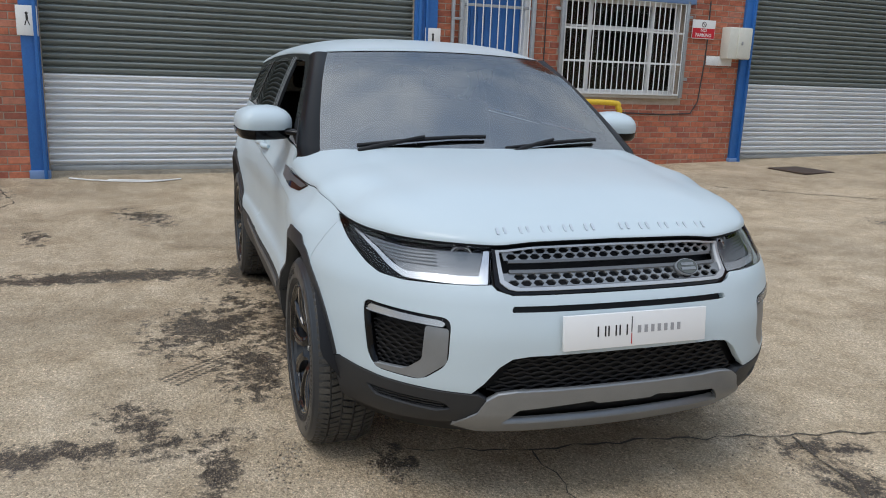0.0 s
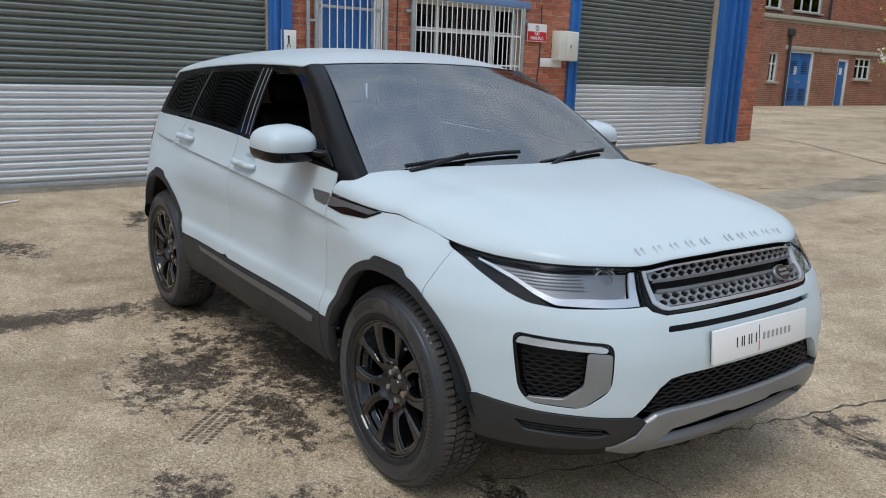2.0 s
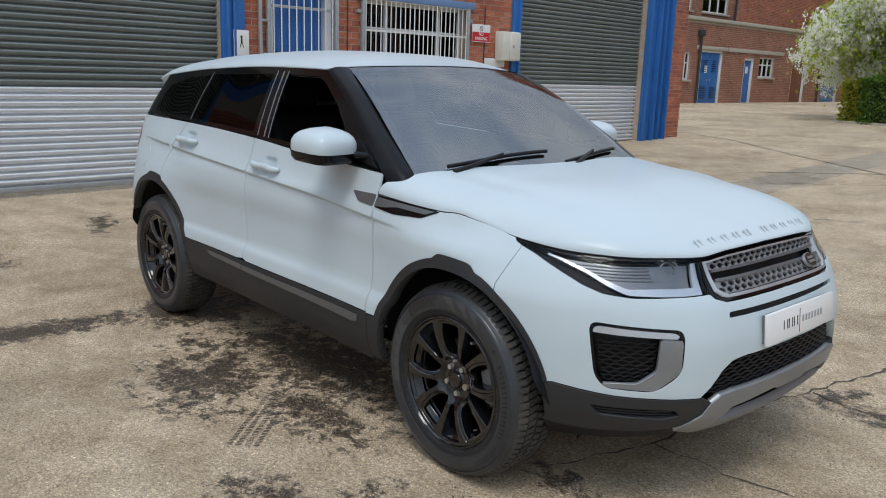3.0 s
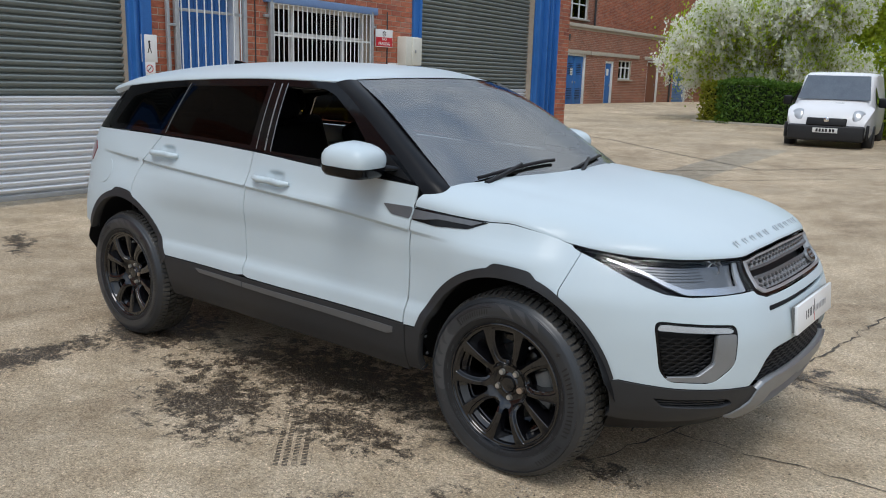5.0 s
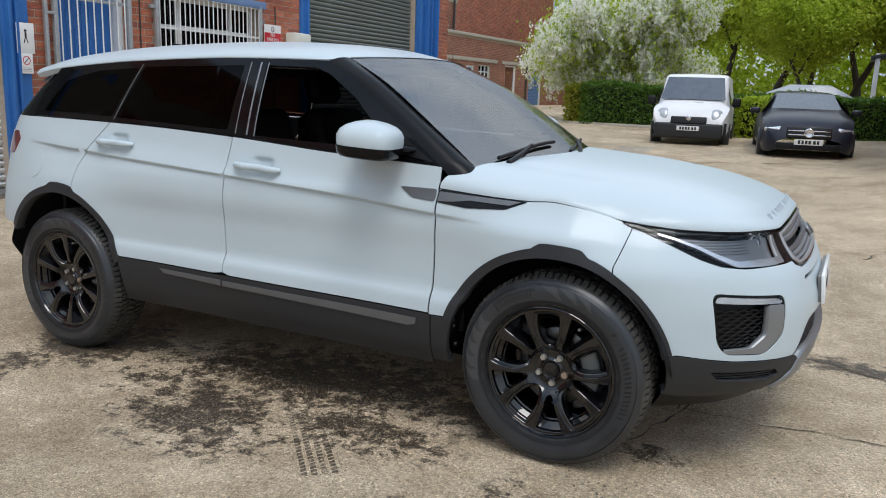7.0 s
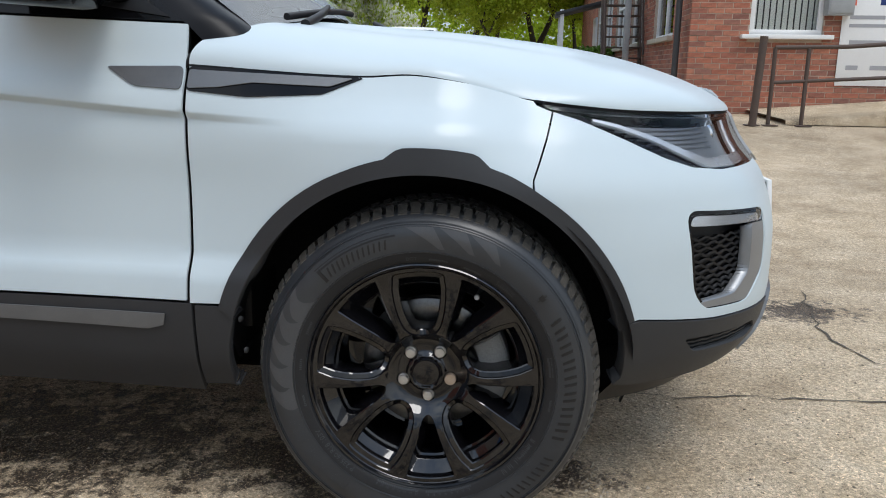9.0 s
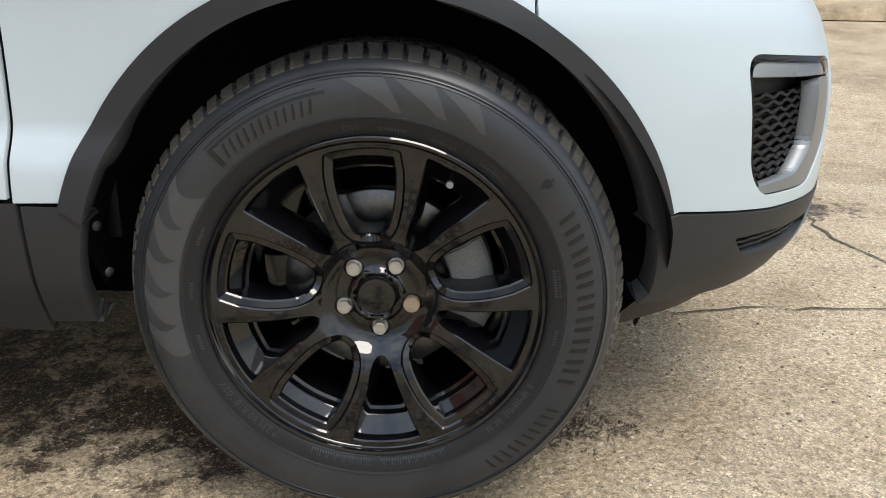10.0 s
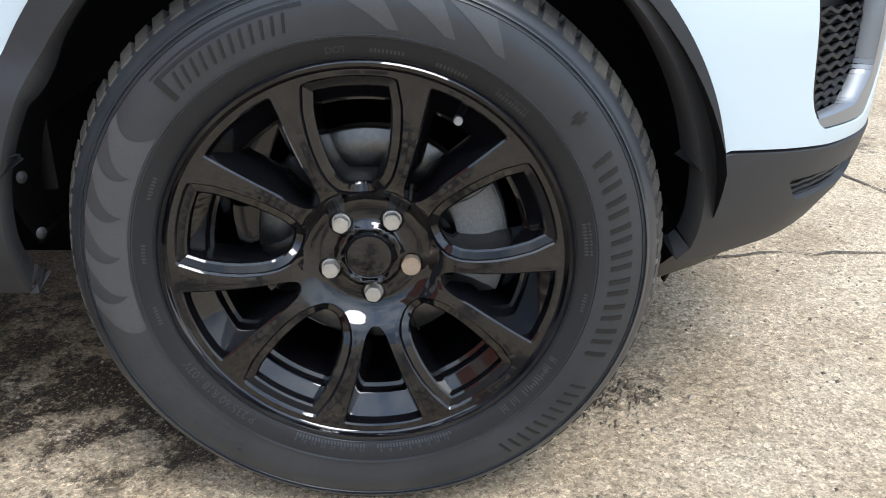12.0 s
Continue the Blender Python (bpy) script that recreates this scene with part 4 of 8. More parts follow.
    stain_shade = op("MAXIMUM", op("MAXIMUM", stain_shade, spots), op("MULTIPLY", print_mark, 0.9))
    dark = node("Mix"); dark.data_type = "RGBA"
    link(stain_shade, dark.inputs[0]); wet_shade = node("Mix"); wet_shade.data_type = "RGBA"; wet_shade.blend_type = "MULTIPLY"; wet_shade.inputs[0].default_value = 1.0
    link(chip_src, wet_shade.inputs[6]); wet_shade.inputs[7].default_value = (0.085, 0.074, 0.066, 1)
    # an old strip of grey tarmac let into the yard
    along = op("ADD", op("MULTIPLY", op("SUBTRACT", sep.outputs[0], -1.7), -0.04), op("MULTIPLY", op("SUBTRACT", sep.outputs[1], 9.6), 1.0))
    across = op("ADD", op("MULTIPLY", op("SUBTRACT", sep.outputs[0], -1.7), 1.0), op("MULTIPLY", op("SUBTRACT", sep.outputs[1], 9.6), 0.04))
    strip = op("MULTIPLY", op("LESS_THAN", op("ADD", op("ABSOLUTE", across), op("MULTIPLY", rag.outputs[0], 0.10)), 0.42), op("LESS_THAN", op("ABSOLUTE", along), 3.8))
    tar = node("Mix"); tar.data_type = "RGBA"; tar.blend_type = "MULTIPLY"; tar.inputs[7].default_value = (0.76, 0.82, 0.90, 1)
    link(strip, tar.inputs[0]); link(chip_src, tar.inputs[6])
    link(tar.outputs[2], dark.inputs[6]); link(wet_shade.outputs[2], dark.inputs[7])
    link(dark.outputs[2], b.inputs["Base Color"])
    link(ramp(nt, stain_shade, [(0.0, grey(0.88)), (1.0, grey(0.50))]), b.inputs["Roughness"])
    h = op("ADD", op("ADD", op("MULTIPLY", fine.outputs[0], 0.9), op("MULTIPLY", peb.outputs[0], 1.2)), op("ADD", op("MULTIPLY", grit.outputs[0], 0.8), op("MULTIPLY", mid.outputs[0], 0.9)))
    bp = node("Bump", Strength=0.85, Distance=0.006)
    link(h, bp.inputs["Height"]); link(bp.outputs[0], b.inputs["Normal"])
    return m


def node_noise(nt, co, scale, detail, rough):
    n = nt.nodes.new("ShaderNodeTexNoise")
    n.inputs["Scale"].default_value, n.inputs["Detail"].default_value, n.inputs["Roughness"].default_value = scale, detail, rough
    nt.links.new(co, n.inputs["Vector"])
    return n.outputs[0]


YARD = yard_material()
g1 = np.sinh(np.linspace(-5.2, 5.2, 181)) / np.sinh(5.2) * 400
gx, gy = np.meshgrid(g1, g1, indexing="ij")
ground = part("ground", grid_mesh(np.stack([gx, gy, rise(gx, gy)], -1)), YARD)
tagged(ground, "worn concrete yard with oil stains and damp patches", "ground", kind="structure")

WALL_S, WALL_C = 0.045, -5.33
wall_turn = pose(0, 0, 0, 0, 0, math.degrees(math.atan(WALL_S)))


def on_wall(y, z, out=0.0):
    """A place on the works' front wall, at the world's y; out: proud of the face."""
    return Vector((WALL_C - WALL_S * y + out, y + WALL_S * out, z))

# ---------------------------------------------------------------- wheels
def tyre_material():
    m = material("tyre_rubber", (0.022, 0.022, 0.023), 0.6)
    nt, b, node, link = tools(m)
    co = node("TexCoord").outputs["Object"]
    n1, n2 = node("TexNoise", Scale=7.0, Detail=6.0, Roughness=0.65), node("TexNoise", Scale=260.0, Detail=3.0)
    link(co, n1.inputs["Vector"]); link(co, n2.inputs["Vector"])
    link(ramp(nt, n1.outputs[0], [(0.35, (0.022, 0.0245, 0.028)), (0.62, (0.031, 0.034, 0.038)), (0.8, (0.046, 0.047, 0.048))]), b.inputs["Base Color"])
    link(ramp(nt, n1.outputs[0], [(0.3, grey(0.27)), (0.7, grey(0.40))]), b.inputs["Roughness"])
    bp = node("Bump", Strength=0.10, Distance=0.001)
    link(n2.outputs[0], bp.inputs["Height"]); link(bp.outputs[0], b.inputs["Normal"])
    return m


TYRE = tyre_material()
# same rubber as the sidewall; the bead's shading is put into a darker colour
TYRE_DARK = textured("ribbed_rubber", (0.012, 0.012, 0.013), (0.018, 0.018, 0.018), 30, (0.55, 0.7), 0.2, 300, dist=0.0008)
TYRE_DARK.node_tree.nodes["Principled BSDF"].inputs["Specular IOR Level"].default_value = 0.3
MARK = textured("smooth_marked_rubber", (0.004, 0.0045, 0.005), (0.007, 0.0075, 0.008), 30, (0.42, 0.5), 0.1, 300, dist=0.0008)
FLAME = textured("polished_pale_rubber", (0.048, 0.050, 0.053), (0.060, 0.062, 0.065), 18, (0.36, 0.46), 0.05, 300, dist=0.0008)
TREAD = textured("dusty_tread_rubber", (0.016, 0.016, 0.016), (0.085, 0.077, 0.064), 16, (0.7, 0.9), 0.4, 220, dist=0.001)
R_TYRE = 0.3695
side_y = smooth_interp([0.228, 0.247, 0.258, 0.280, 0.308, 0.334, 0.351, 0.362], [-0.028, -0.038, -0.045, -0.051, -0.0535, -0.048, -0.035, -0.018])


def settle(me):
    """Flattens a tyre where it stands."""
    for v in me.vertices:
        if v.co.z < -HUB_Z + 0.001:
            v.co.z = -HUB_Z + 0.001
    return me


def ridge(r, w, h):
    """A raised ring on the sidewall."""
    return [(r, float(side_y(r))), (r + 0.0006, float(side_y(r)) - h), (r + w, float(side_y(r + w)) - h), (r + w + 0.0006, float(side_y(r + w)))]


pr = [(r, float(side_y(r))) for r in (0.232, 0.240, 0.246)] + ridge(0.2515, 0.0016, 0.0016)
pr += [(r, float(side_y(r))) for r in np.linspace(0.256, 0.276, 6)] + ridge(0.2775, 0.0018, 0.0020)
pr += [(r, float(side_y(r))) for r in np.linspace(0.283, 0.329, 10)] + ridge(0.3310, 0.0012, 0.0012) + ridge(0.3355, 0.0030, 0.0020)
pr += [(r, float(side_y(r))) for r in (0.342, 0.346, 0.350, 0.354, 0.357)]
pr += [(0.3590, -0.020), (0.3600, 0.0), (0.3610, 0.07), (0.3600, 0.14), (0.352, 0.178), (0.30, 0.198), (0.245, 0.185), (0.225, 0.17)]
bead_me = lathe([(r, y - 0.0006) for r, y in pr if 0.2535 < r < 0.2774], 128, name="bead_ring")
tyre_me = settle(lathe(pr, 160, name="tyre"))
tyre_me.set_sharp_from_angle(angle=radians(40))

# tread blocks, slanted, in five rows; the outer row laps over the shoulder
V, F = [], []
ROWS = [(-0.034, 0.004, 84, 0.10), (0.010, 0.046, 84, 0.5), (0.052, 0.090, 78, -0.5), (0.096, 0.132, 84, 0.5), (0.138, 0.176, 84, 0.1)]
for y0, y1, count, slant in ROWS:
    for k in range(count):
        a0, wid = 2 * math.pi * (k + 0.5 * (ROWS.index((y0, y1, count, slant)) % 2)) / count, 2 * math.pi / count * (0.76 if k % 3 else 0.66)
        base = len(V)
        for top in (0, 1):
            for (yy, aa) in ((y0, 0), (y1, 0), (y1, 1), (y0, 1)):
                inset = 0.0012 * top
                y = yy + (inset if yy == y0 else -inset)
                edge_drop = 0.0
                if yy < 0:
                    edge_drop = 0.0150
                if yy > 0.17:
                    edge_drop = 0.015
                r = (R_TYRE - edge_drop) if top else 0.3585 - edge_drop
                a = a0 + wid * (aa - 0.5) * (1 - 0.06 * top) + slant * (yy - 0.07) * 1.2
                V.append((r * math.cos(a), y, max(r * math.sin(a), -HUB_Z + 0.0005)))
        F += [tuple(base + i for i in q) for q in ((4, 5, 6, 7), (0, 1, 5, 4), (1, 2, 6, 5), (2, 3, 7, 6), (3, 0, 4, 7))]
tread_me = bpy.data.meshes.new("tread")
tread_me.from_pydata(V, [], F)


def polar(r, a):
    return (r * math.cos(radians(a)), r * math.sin(radians(a)))


TURN = 4.0
face_y = smooth_interp([0.0, 0.0335, 0.036, 0.046, 0.062, 0.074, 0.098, 0.13, 0.18, 0.240], [0.004, 0.003, -0.003, 0.006, 0.007, 0.003, -0.019, -0.029, -0.035, -0.036])


def wheel_face(p):
    """The spokes' front, rounded off towards the openings."""
    r = np.hypot(p[:, 0], p[:, 1])
    d = np.array([np.min(np.hypot(opening_rim[:, 0] - a, opening_rim[:, 1] - b)) for a, b in p])
    return np.c_[p[:, 0], face_y(r) + 0.0012 * (1 - d / 0.005).clip(0, 1) ** 2, p[:, 1]]


def window_u(c):
    """The outer edge of the step round an opening between paired spokes."""
    half = [(0.2325, 13.6), (0.203, 16.6), (0.180, 18.2), (0.157, 19.6), (0.132, 20.6), (0.112, 20.4), (0.096, 17.4), (0.086, 11.0), (0.0825, 4.0)]
    return [polar(0.2335, c + k) for k in (-10, -5, 0, 5, 10)] + [polar(r, c + k) for r, k in half] + [polar(r, c - k) for r, k in half[::-1]]


def window_gap(c):
    half = [(0.2325, 13.4), (0.20, 12.6), (0.17, 11.4), (0.145, 10.2), (0.123, 9.0), (0.104, 7.2), (0.093, 3.4)]
    return [polar(0.2335, c + k) for k in (-9, -4, 0, 4, 9)] + [polar(r, c + k) for r, k in half] + [polar(r, c - k) for r, k in half[::-1]]


windows = [rounded(window_u(90 + TURN + 72 * k), 0.005, 3) for k in range(5)] + [rounded(window_gap(126 + TURN + 72 * k), 0.005, 3) for k in range(5)]
rim_out = [polar(0.2400, a) for a in np.linspace(0, 360, 180, endpoint=False)]


def shrink(poly, d):
    """A polygon drawn in by d."""
    p = np.array(poly)
    t = np.roll(p, -1, 0) - np.roll(p, 1, 0)
    t /= np.linalg.norm(t, axis=1)[:, None] + 1e-9
    n = np.c_[-t[:, 1], t[:, 0]]
    area = np.sum(p[:, 0] * np.roll(p[:, 1], -1) - np.roll(p[:, 0], -1) * p[:, 1])
    return p + n * d * np.sign(area)


bolt_holes = [[(0.054 * math.cos(radians(130 + TURN - 4 + 72 * k)) + 0.0155 * math.cos(t), 0.054 * math.sin(radians(130 + TURN - 4 + 72 * k)) + 0.0155 * math.sin(t)) for t in np.linspace(0, 2 * math.pi, 20, endpoint=False)] for k in range(5)]
wide = windows
opening_rim = np.array([q for w in wide for q in dense(w, 0.003)])
rim_face = sheet(rim_out, wide + bolt_holes, 0.0055, wheel_face, 0.0, False, 0.006, "rim")
# window walls: a narrow step, then a deep side; between the pairs of spokes it slopes wide towards the rim
GAP_WALL = [(0.0, 0.0), (0.0022, 0.0020), (0.0034, 0.0050), (0.0150, 0.034), (0.0165, 0.060)]
U_WALL = [(0.0, 0.0), (0.0020, 0.0022), (0.0030, 0.0040), (0.0118, 0.0062), (0.0142, 0.0086), (0.0150, 0.013), (0.0160, 0.034), (0.0165, 0.060)]
BOLT_WALL = [(0.0, 0.0), (0.0012, 0.001), (0.0035, 0.014)]
V, F = [], []
for w in wide + bolt_holes:
    hole = w in bolt_holes
    loops = BOLT_WALL if hole else (GAP_WALL if w in wide[5:] else U_WALL)
    w = dense(w, 0.005)
    p = np.array(w)
    base, n = len(V), len(p)
    for d, deep in loops:
        r = np.hypot(p[:, 0], p[:, 1])
        k = np.ones(len(r)) if hole or loops is U_WALL else ((r - 0.088) / 0.05).clip(0.22, 1.0)
        q = p + (shrink(p, 1.0) - p) * (d * k)[:, None]
        yy = face_y(r) + deep + (0.0 if hole else 0.0012)
        V += [(a, b, c) for a, b, c in zip(q[:, 0], yy, q[:, 1])]
    for i in range(len(loops) - 1):
        for j in range(n):
            F.append((base + i * n + j, base + i * n + (j + 1) % n, base + (i + 1) * n + (j + 1) % n, base + (i + 1) * n + j))
walls_me = bpy.data.meshes.new("spoke_sides")
walls_me.from_pydata(V, [], F)
walls_me.shade_smooth()
walls_me.set_sharp_from_angle(angle=radians(24))
lip_me = lathe([(0.2395, -0.0350), (0.2410, -0.0362), (0.2425, -0.0402), (0.2445, -0.0440), (0.2485, -0.0452), (0.2510, -0.0430), (0.2505, -0.032), (0.246, -0.02)], 160, name="rim_lip")
barrel_me = lathe([(0.2350, -0.033), (0.2340, -0.029), (0.2325, -0.0265), (0.2040, -0.004), (0.2015, -0.001), (0.2005, 0.010), (0.1960, 0.013), (0.1950, 0.06), (0.206, 0.16), (0.19, 0.165), (0.0, 0.165)], 160, name="barrel")
for me in (lip_me, barrel_me):
    me.set_sharp_from_angle(angle=radians(40))
disc_me = lathe([(0.068, 0.040), (0.080, 0.042), (0.082, 0.062), (0.088, 0.064), (0.090, 0.060), (0.148, 0.060), (0.150, 0.062), (0.150, 0.084), (0.0, 0.086)], 96, name="brake_disc")
hub_me = lathe([(0.0, 0.028), (0.055, 0.028), (0.070, 0.034), (0.072, 0.058)], 48, name="hub")
cap_me = lathe([(0.0, -0.0055), (0.020, -0.0050), (0.0275, -0.0038), (0.0285, -0.0020), (0.0300, -0.0032), (0.0320, 0.0), (0.0330, 0.008)], 48, name="cap")
cap_me.set_sharp_from_angle(angle=radians(30))
bm = bmesh.new()
bmesh.ops.create_cone(bm, cap_ends=True, segments=6, radius1=0.0112, radius2=0.0112, depth=0.016, matrix=Matrix.Translation((0, 0.004, 0)) @ Matrix.Rotation(radians(90), 4, "X"))
bmesh.ops.bevel(bm, geom=list(bm.edges), offset=0.0014, segments=2, affect="EDGES")
bmesh.ops.create_cone(bm, cap_ends=True, segments=20, radius1=0.0135, radius2=0.0118, depth=0.003, matrix=Matrix.Translation((0, 0.0105, 0)) @ Matrix.Rotation(radians(90), 4, "X"))
bolt_me = from_bm(bm)
bm = bmesh.new()
bmesh.ops.create_cone(bm, cap_ends=True, segments=24, radius1=0.0122, radius2=0.0122, depth=0.016, matrix=Matrix.Translation((0, 0.003, 0)) @ Matrix.Rotation(radians(90), 4, "X"))
bmesh.ops.bevel(bm, geom=[e for e in bm.edges if e.calc_face_angle(0) > 1], offset=0.0016, segments=2, affect="EDGES")
box_bm(bm, (0.003, 0.002, 0.010), (0.0025, -0.0055, 0)); box_bm(bm, (0.007, 0.002, 0.003), (-0.002, -0.0055, 0.002))
lock_me = from_bm(bm)
BOLT_WARM = textured("rusty_lock_bolt", (0.36, 0.27, 0.20), (0.50, 0.42, 0.34), 70, (0.35, 0.55), 0.1, 500, metal=0.75)
valve_me = tube([(0, 0.004, 0), (0, -0.012, 0.002), (0, -0.013, 0.002), (0, -0.026, 0.004)], [0.0048, 0.0048, 0.0058, 0.0050], 12)
# the caliper: a curved block over the disc's edge
bm = bmesh.new()
rows = []
for a in np.linspace(-26, 30, 12):
    sec = [(0.112, 0.030), (0.150, 0.022), (0.176, 0.034), (0.180, 0.060), (0.176, 0.100), (0.12, 0.10)]
    rows.append([bm.verts.new((r * math.cos(radians(a)), y, r * math.sin(radians(a)))) for r, y in sec])
for q, w in zip(rows, rows[1:]):
    for i in range(6):
        bm.faces.new((q[i], q[(i + 1) % 6], w[(i + 1) % 6], w[i]))
bm.faces.new(rows[0]); bm.faces.new(rows[-1][::-1])
bmesh.ops.bevel(bm, geom=list(bm.edges), offset=0.003, segments=2, affect="EDGES", clamp_overlap=True)
caliper_me = from_bm(bm)


def letters(text, size, weight=0.0):
    """A word as a flat mesh, from the built-in font."""
    cu = bpy.data.curves.new("word", "FONT")
    cu.body, cu.size, cu.align_x, cu.offset = text, size, "CENTER", weight
    cu.extrude, cu.resolution_u = size * 0.02, 3
    ob = new("word", cu)
    bpy.context.view_layer.update()
    me = bpy.data.meshes.new_from_object(ob.evaluated_get(bpy.context.evaluated_depsgraph_get()))
    bpy.data.objects.remove(ob)
    return me


def round_tyre(me, r0, mid, upright=True, lift=0.0006):
    """Lays a flat word round the sidewall at the angle mid, its feet on radius r0."""
    for v in me.vertices:
        x, y, z = v.co
        r = r0 + y if upright else r0 - y
        a = radians(mid) - (x / r0 if upright else -x / r0)
        v.co = (r * math.cos(a), float(side_y(r)) - lift - 0.4 * max(z, 0), r * math.sin(a))
    return me


def bar_on_tyre(r0, r1, a0, a1, lift=0.0010, skew=0.0, name="raised_mark"):
    rr, aa = np.linspace(r0, r1, 6), np.linspace(a0, a1, max(3, int(abs(a1 - a0) / 1.5) + 2))
    P = []
    for i, r in enumerate(np.r_[rr[0], rr, rr[-1]]):
        up = 0.0 if i in (0, 7) else lift
        row = []
        for j, a in enumerate(np.r_[aa[0], aa, aa[-1]]):
            u = 0.0 if j in (0, len(aa) + 1) else up
            t = radians(a + skew * (r - r0) / (r1 - r0))
            row.append((r * math.cos(t), float(side_y(r)) - u, r * math.sin(t)))
        P.append(row)
    me = grid_mesh(np.array(P), name)
    me.set_sharp_from_angle(angle=radians(30))
    return me


word_meshes = [(round_tyre(letters("P 235/60 R18", 0.034), 0.290, 219, True), "tyre_size"),
               (round_tyre(letters("ALL SEASON", 0.0135, 0.0004), 0.287, 316, False), "tyre_word"),
               (round_tyre(letters("P 235/60 R18 103V", 0.0150), 0.2585, 222, True), "tyre_size"),
               (round_tyre(letters("DOT", 0.0105), 0.2600, 96, True), "tyre_word")]


def joined(meshes, name):
    bm = bmesh.new()
    for me in meshes:
        bm.from_mesh(me)
    return from_bm(bm, name)


def strokes(r0, r1, a0, a1, lean, lift, wall):
    """Two plain leaning bars, where the rubber bears lettering."""
    wa = math.degrees(wall / r0)
    return joined([bar_on_tyre(r0, r1, u, u + wa, lift, lean) for u in (a0, a1 - wa)], "raised_mark")


mark_meshes = [strokes(0.291, 0.311, 128.6 - 4.6 * k, 131.6 - 4.6 * k, -1.0, 0.0008, 0.0036) for k in range(6)]
mark_meshes += [bar_on_tyre(0.3145, 0.3185, 101, 133, 0.0008), bar_on_tyre(0.288, 0.3185, 133.2, 134.6, 0.0008), bar_on_tyre(0.3215, 0.3235, 103, 135, 0.0007)]
mark_meshes += [strokes(0.293, 0.318, 23.2 - 6.5 * k, 27.9 - 6.5 * k, 1.2, 0.0009, 0.0058) for k in range(8)]
mark_meshes += [strokes(0.301, 0.321, -34.3 - 5.4 * k, -30.9 - 5.4 * k, 1.0, 0.0007, 0.0036) for k in range(5)]
# the little creature pressed in the rubber is left a plain round mark
mark_meshes += [bar_on_tyre(0.302, 0.312, 37.5, 39.8, 0.0010), bar_on_tyre(0.296, 0.318, 38.3, 38.9, 0.0008)]
small_marks = []
for mid, n, r in ((88, 9, 0.260), (72, 9, 0.258), (56, 10, 0.260), (14, 10, 0.262), (-6, 6, 0.266), (160, 7, 0.262), (178, 6, 0.262), (196, 6, 0.262), (-30, 9, 0.262), (-66, 24, 0.2555), (-92, 22, 0.2555)):
    for k in range(n):
        small_marks.append(bar_on_tyre(r, r + 0.0045, mid - 0.95 * k, mid - 0.95 * k - 0.55, 0.0007))
        if n > 9:
            small_marks.append(bar_on_tyre(r + 0.006, r + 0.010, mid - 0.95 * k, mid - 0.95 * k - 0.5, 0.0006))
for k, (a, w) in enumerate(((-27, 1.4), (-30, 2.2), (-34, 3.0), (-38.5, 3.2), (-43.5, 2.6), (-47.5, 2.2))):
    for j in range(3):
        small_marks.append(bar_on_tyre(0.2585, 0.2685 - 0.003 * (j % 2), a - w * j / 3, a - w * j / 3 - 0.32, 0.0008))


small_me = joined(small_marks, "small_lettering")
# swept blades pressed into the sidewall, their sheen painted as a paler colour
swirl_meshes = []
for k, a in enumerate((150, 160, 170, 180, 190)):
    P = []
    for t in np.linspace(0, 1, 12):
        r0 = 0.281 + 0.050 * t
        mid, wid = a + 10 * t - 14 * t * t, 5.2 * (1 - 0.75 * t) + 0.4
        P.append([(r0 * math.cos(radians(q)), float(side_y(r0)) - 0.0007, r0 * math.sin(radians(q))) for q in np.linspace(mid - wid, mid + wid, 7)])
    swirl_meshes.append(grid_mesh(np.array(P), "pressed_blade"))
for k, a in enumerate((92, 80, 69)):
    P = []
    for t in np.linspace(0, 1, 12):
        r0 = 0.330 - 0.038 * t * (1.15 - 0.15 * k)
        mid, wid = a - 9 * t, 4.6 * (1 - 0.8 * t) + 0.3
        P.append([(r0 * math.cos(radians(q)), float(side_y(r0)) - 0.0007, r0 * math.sin(radians(q))) for q in np.linspace(mid - wid, mid + wid, 7)])
    swirl_meshes.append(grid_mesh(np.array(P), "pressed_blade"))

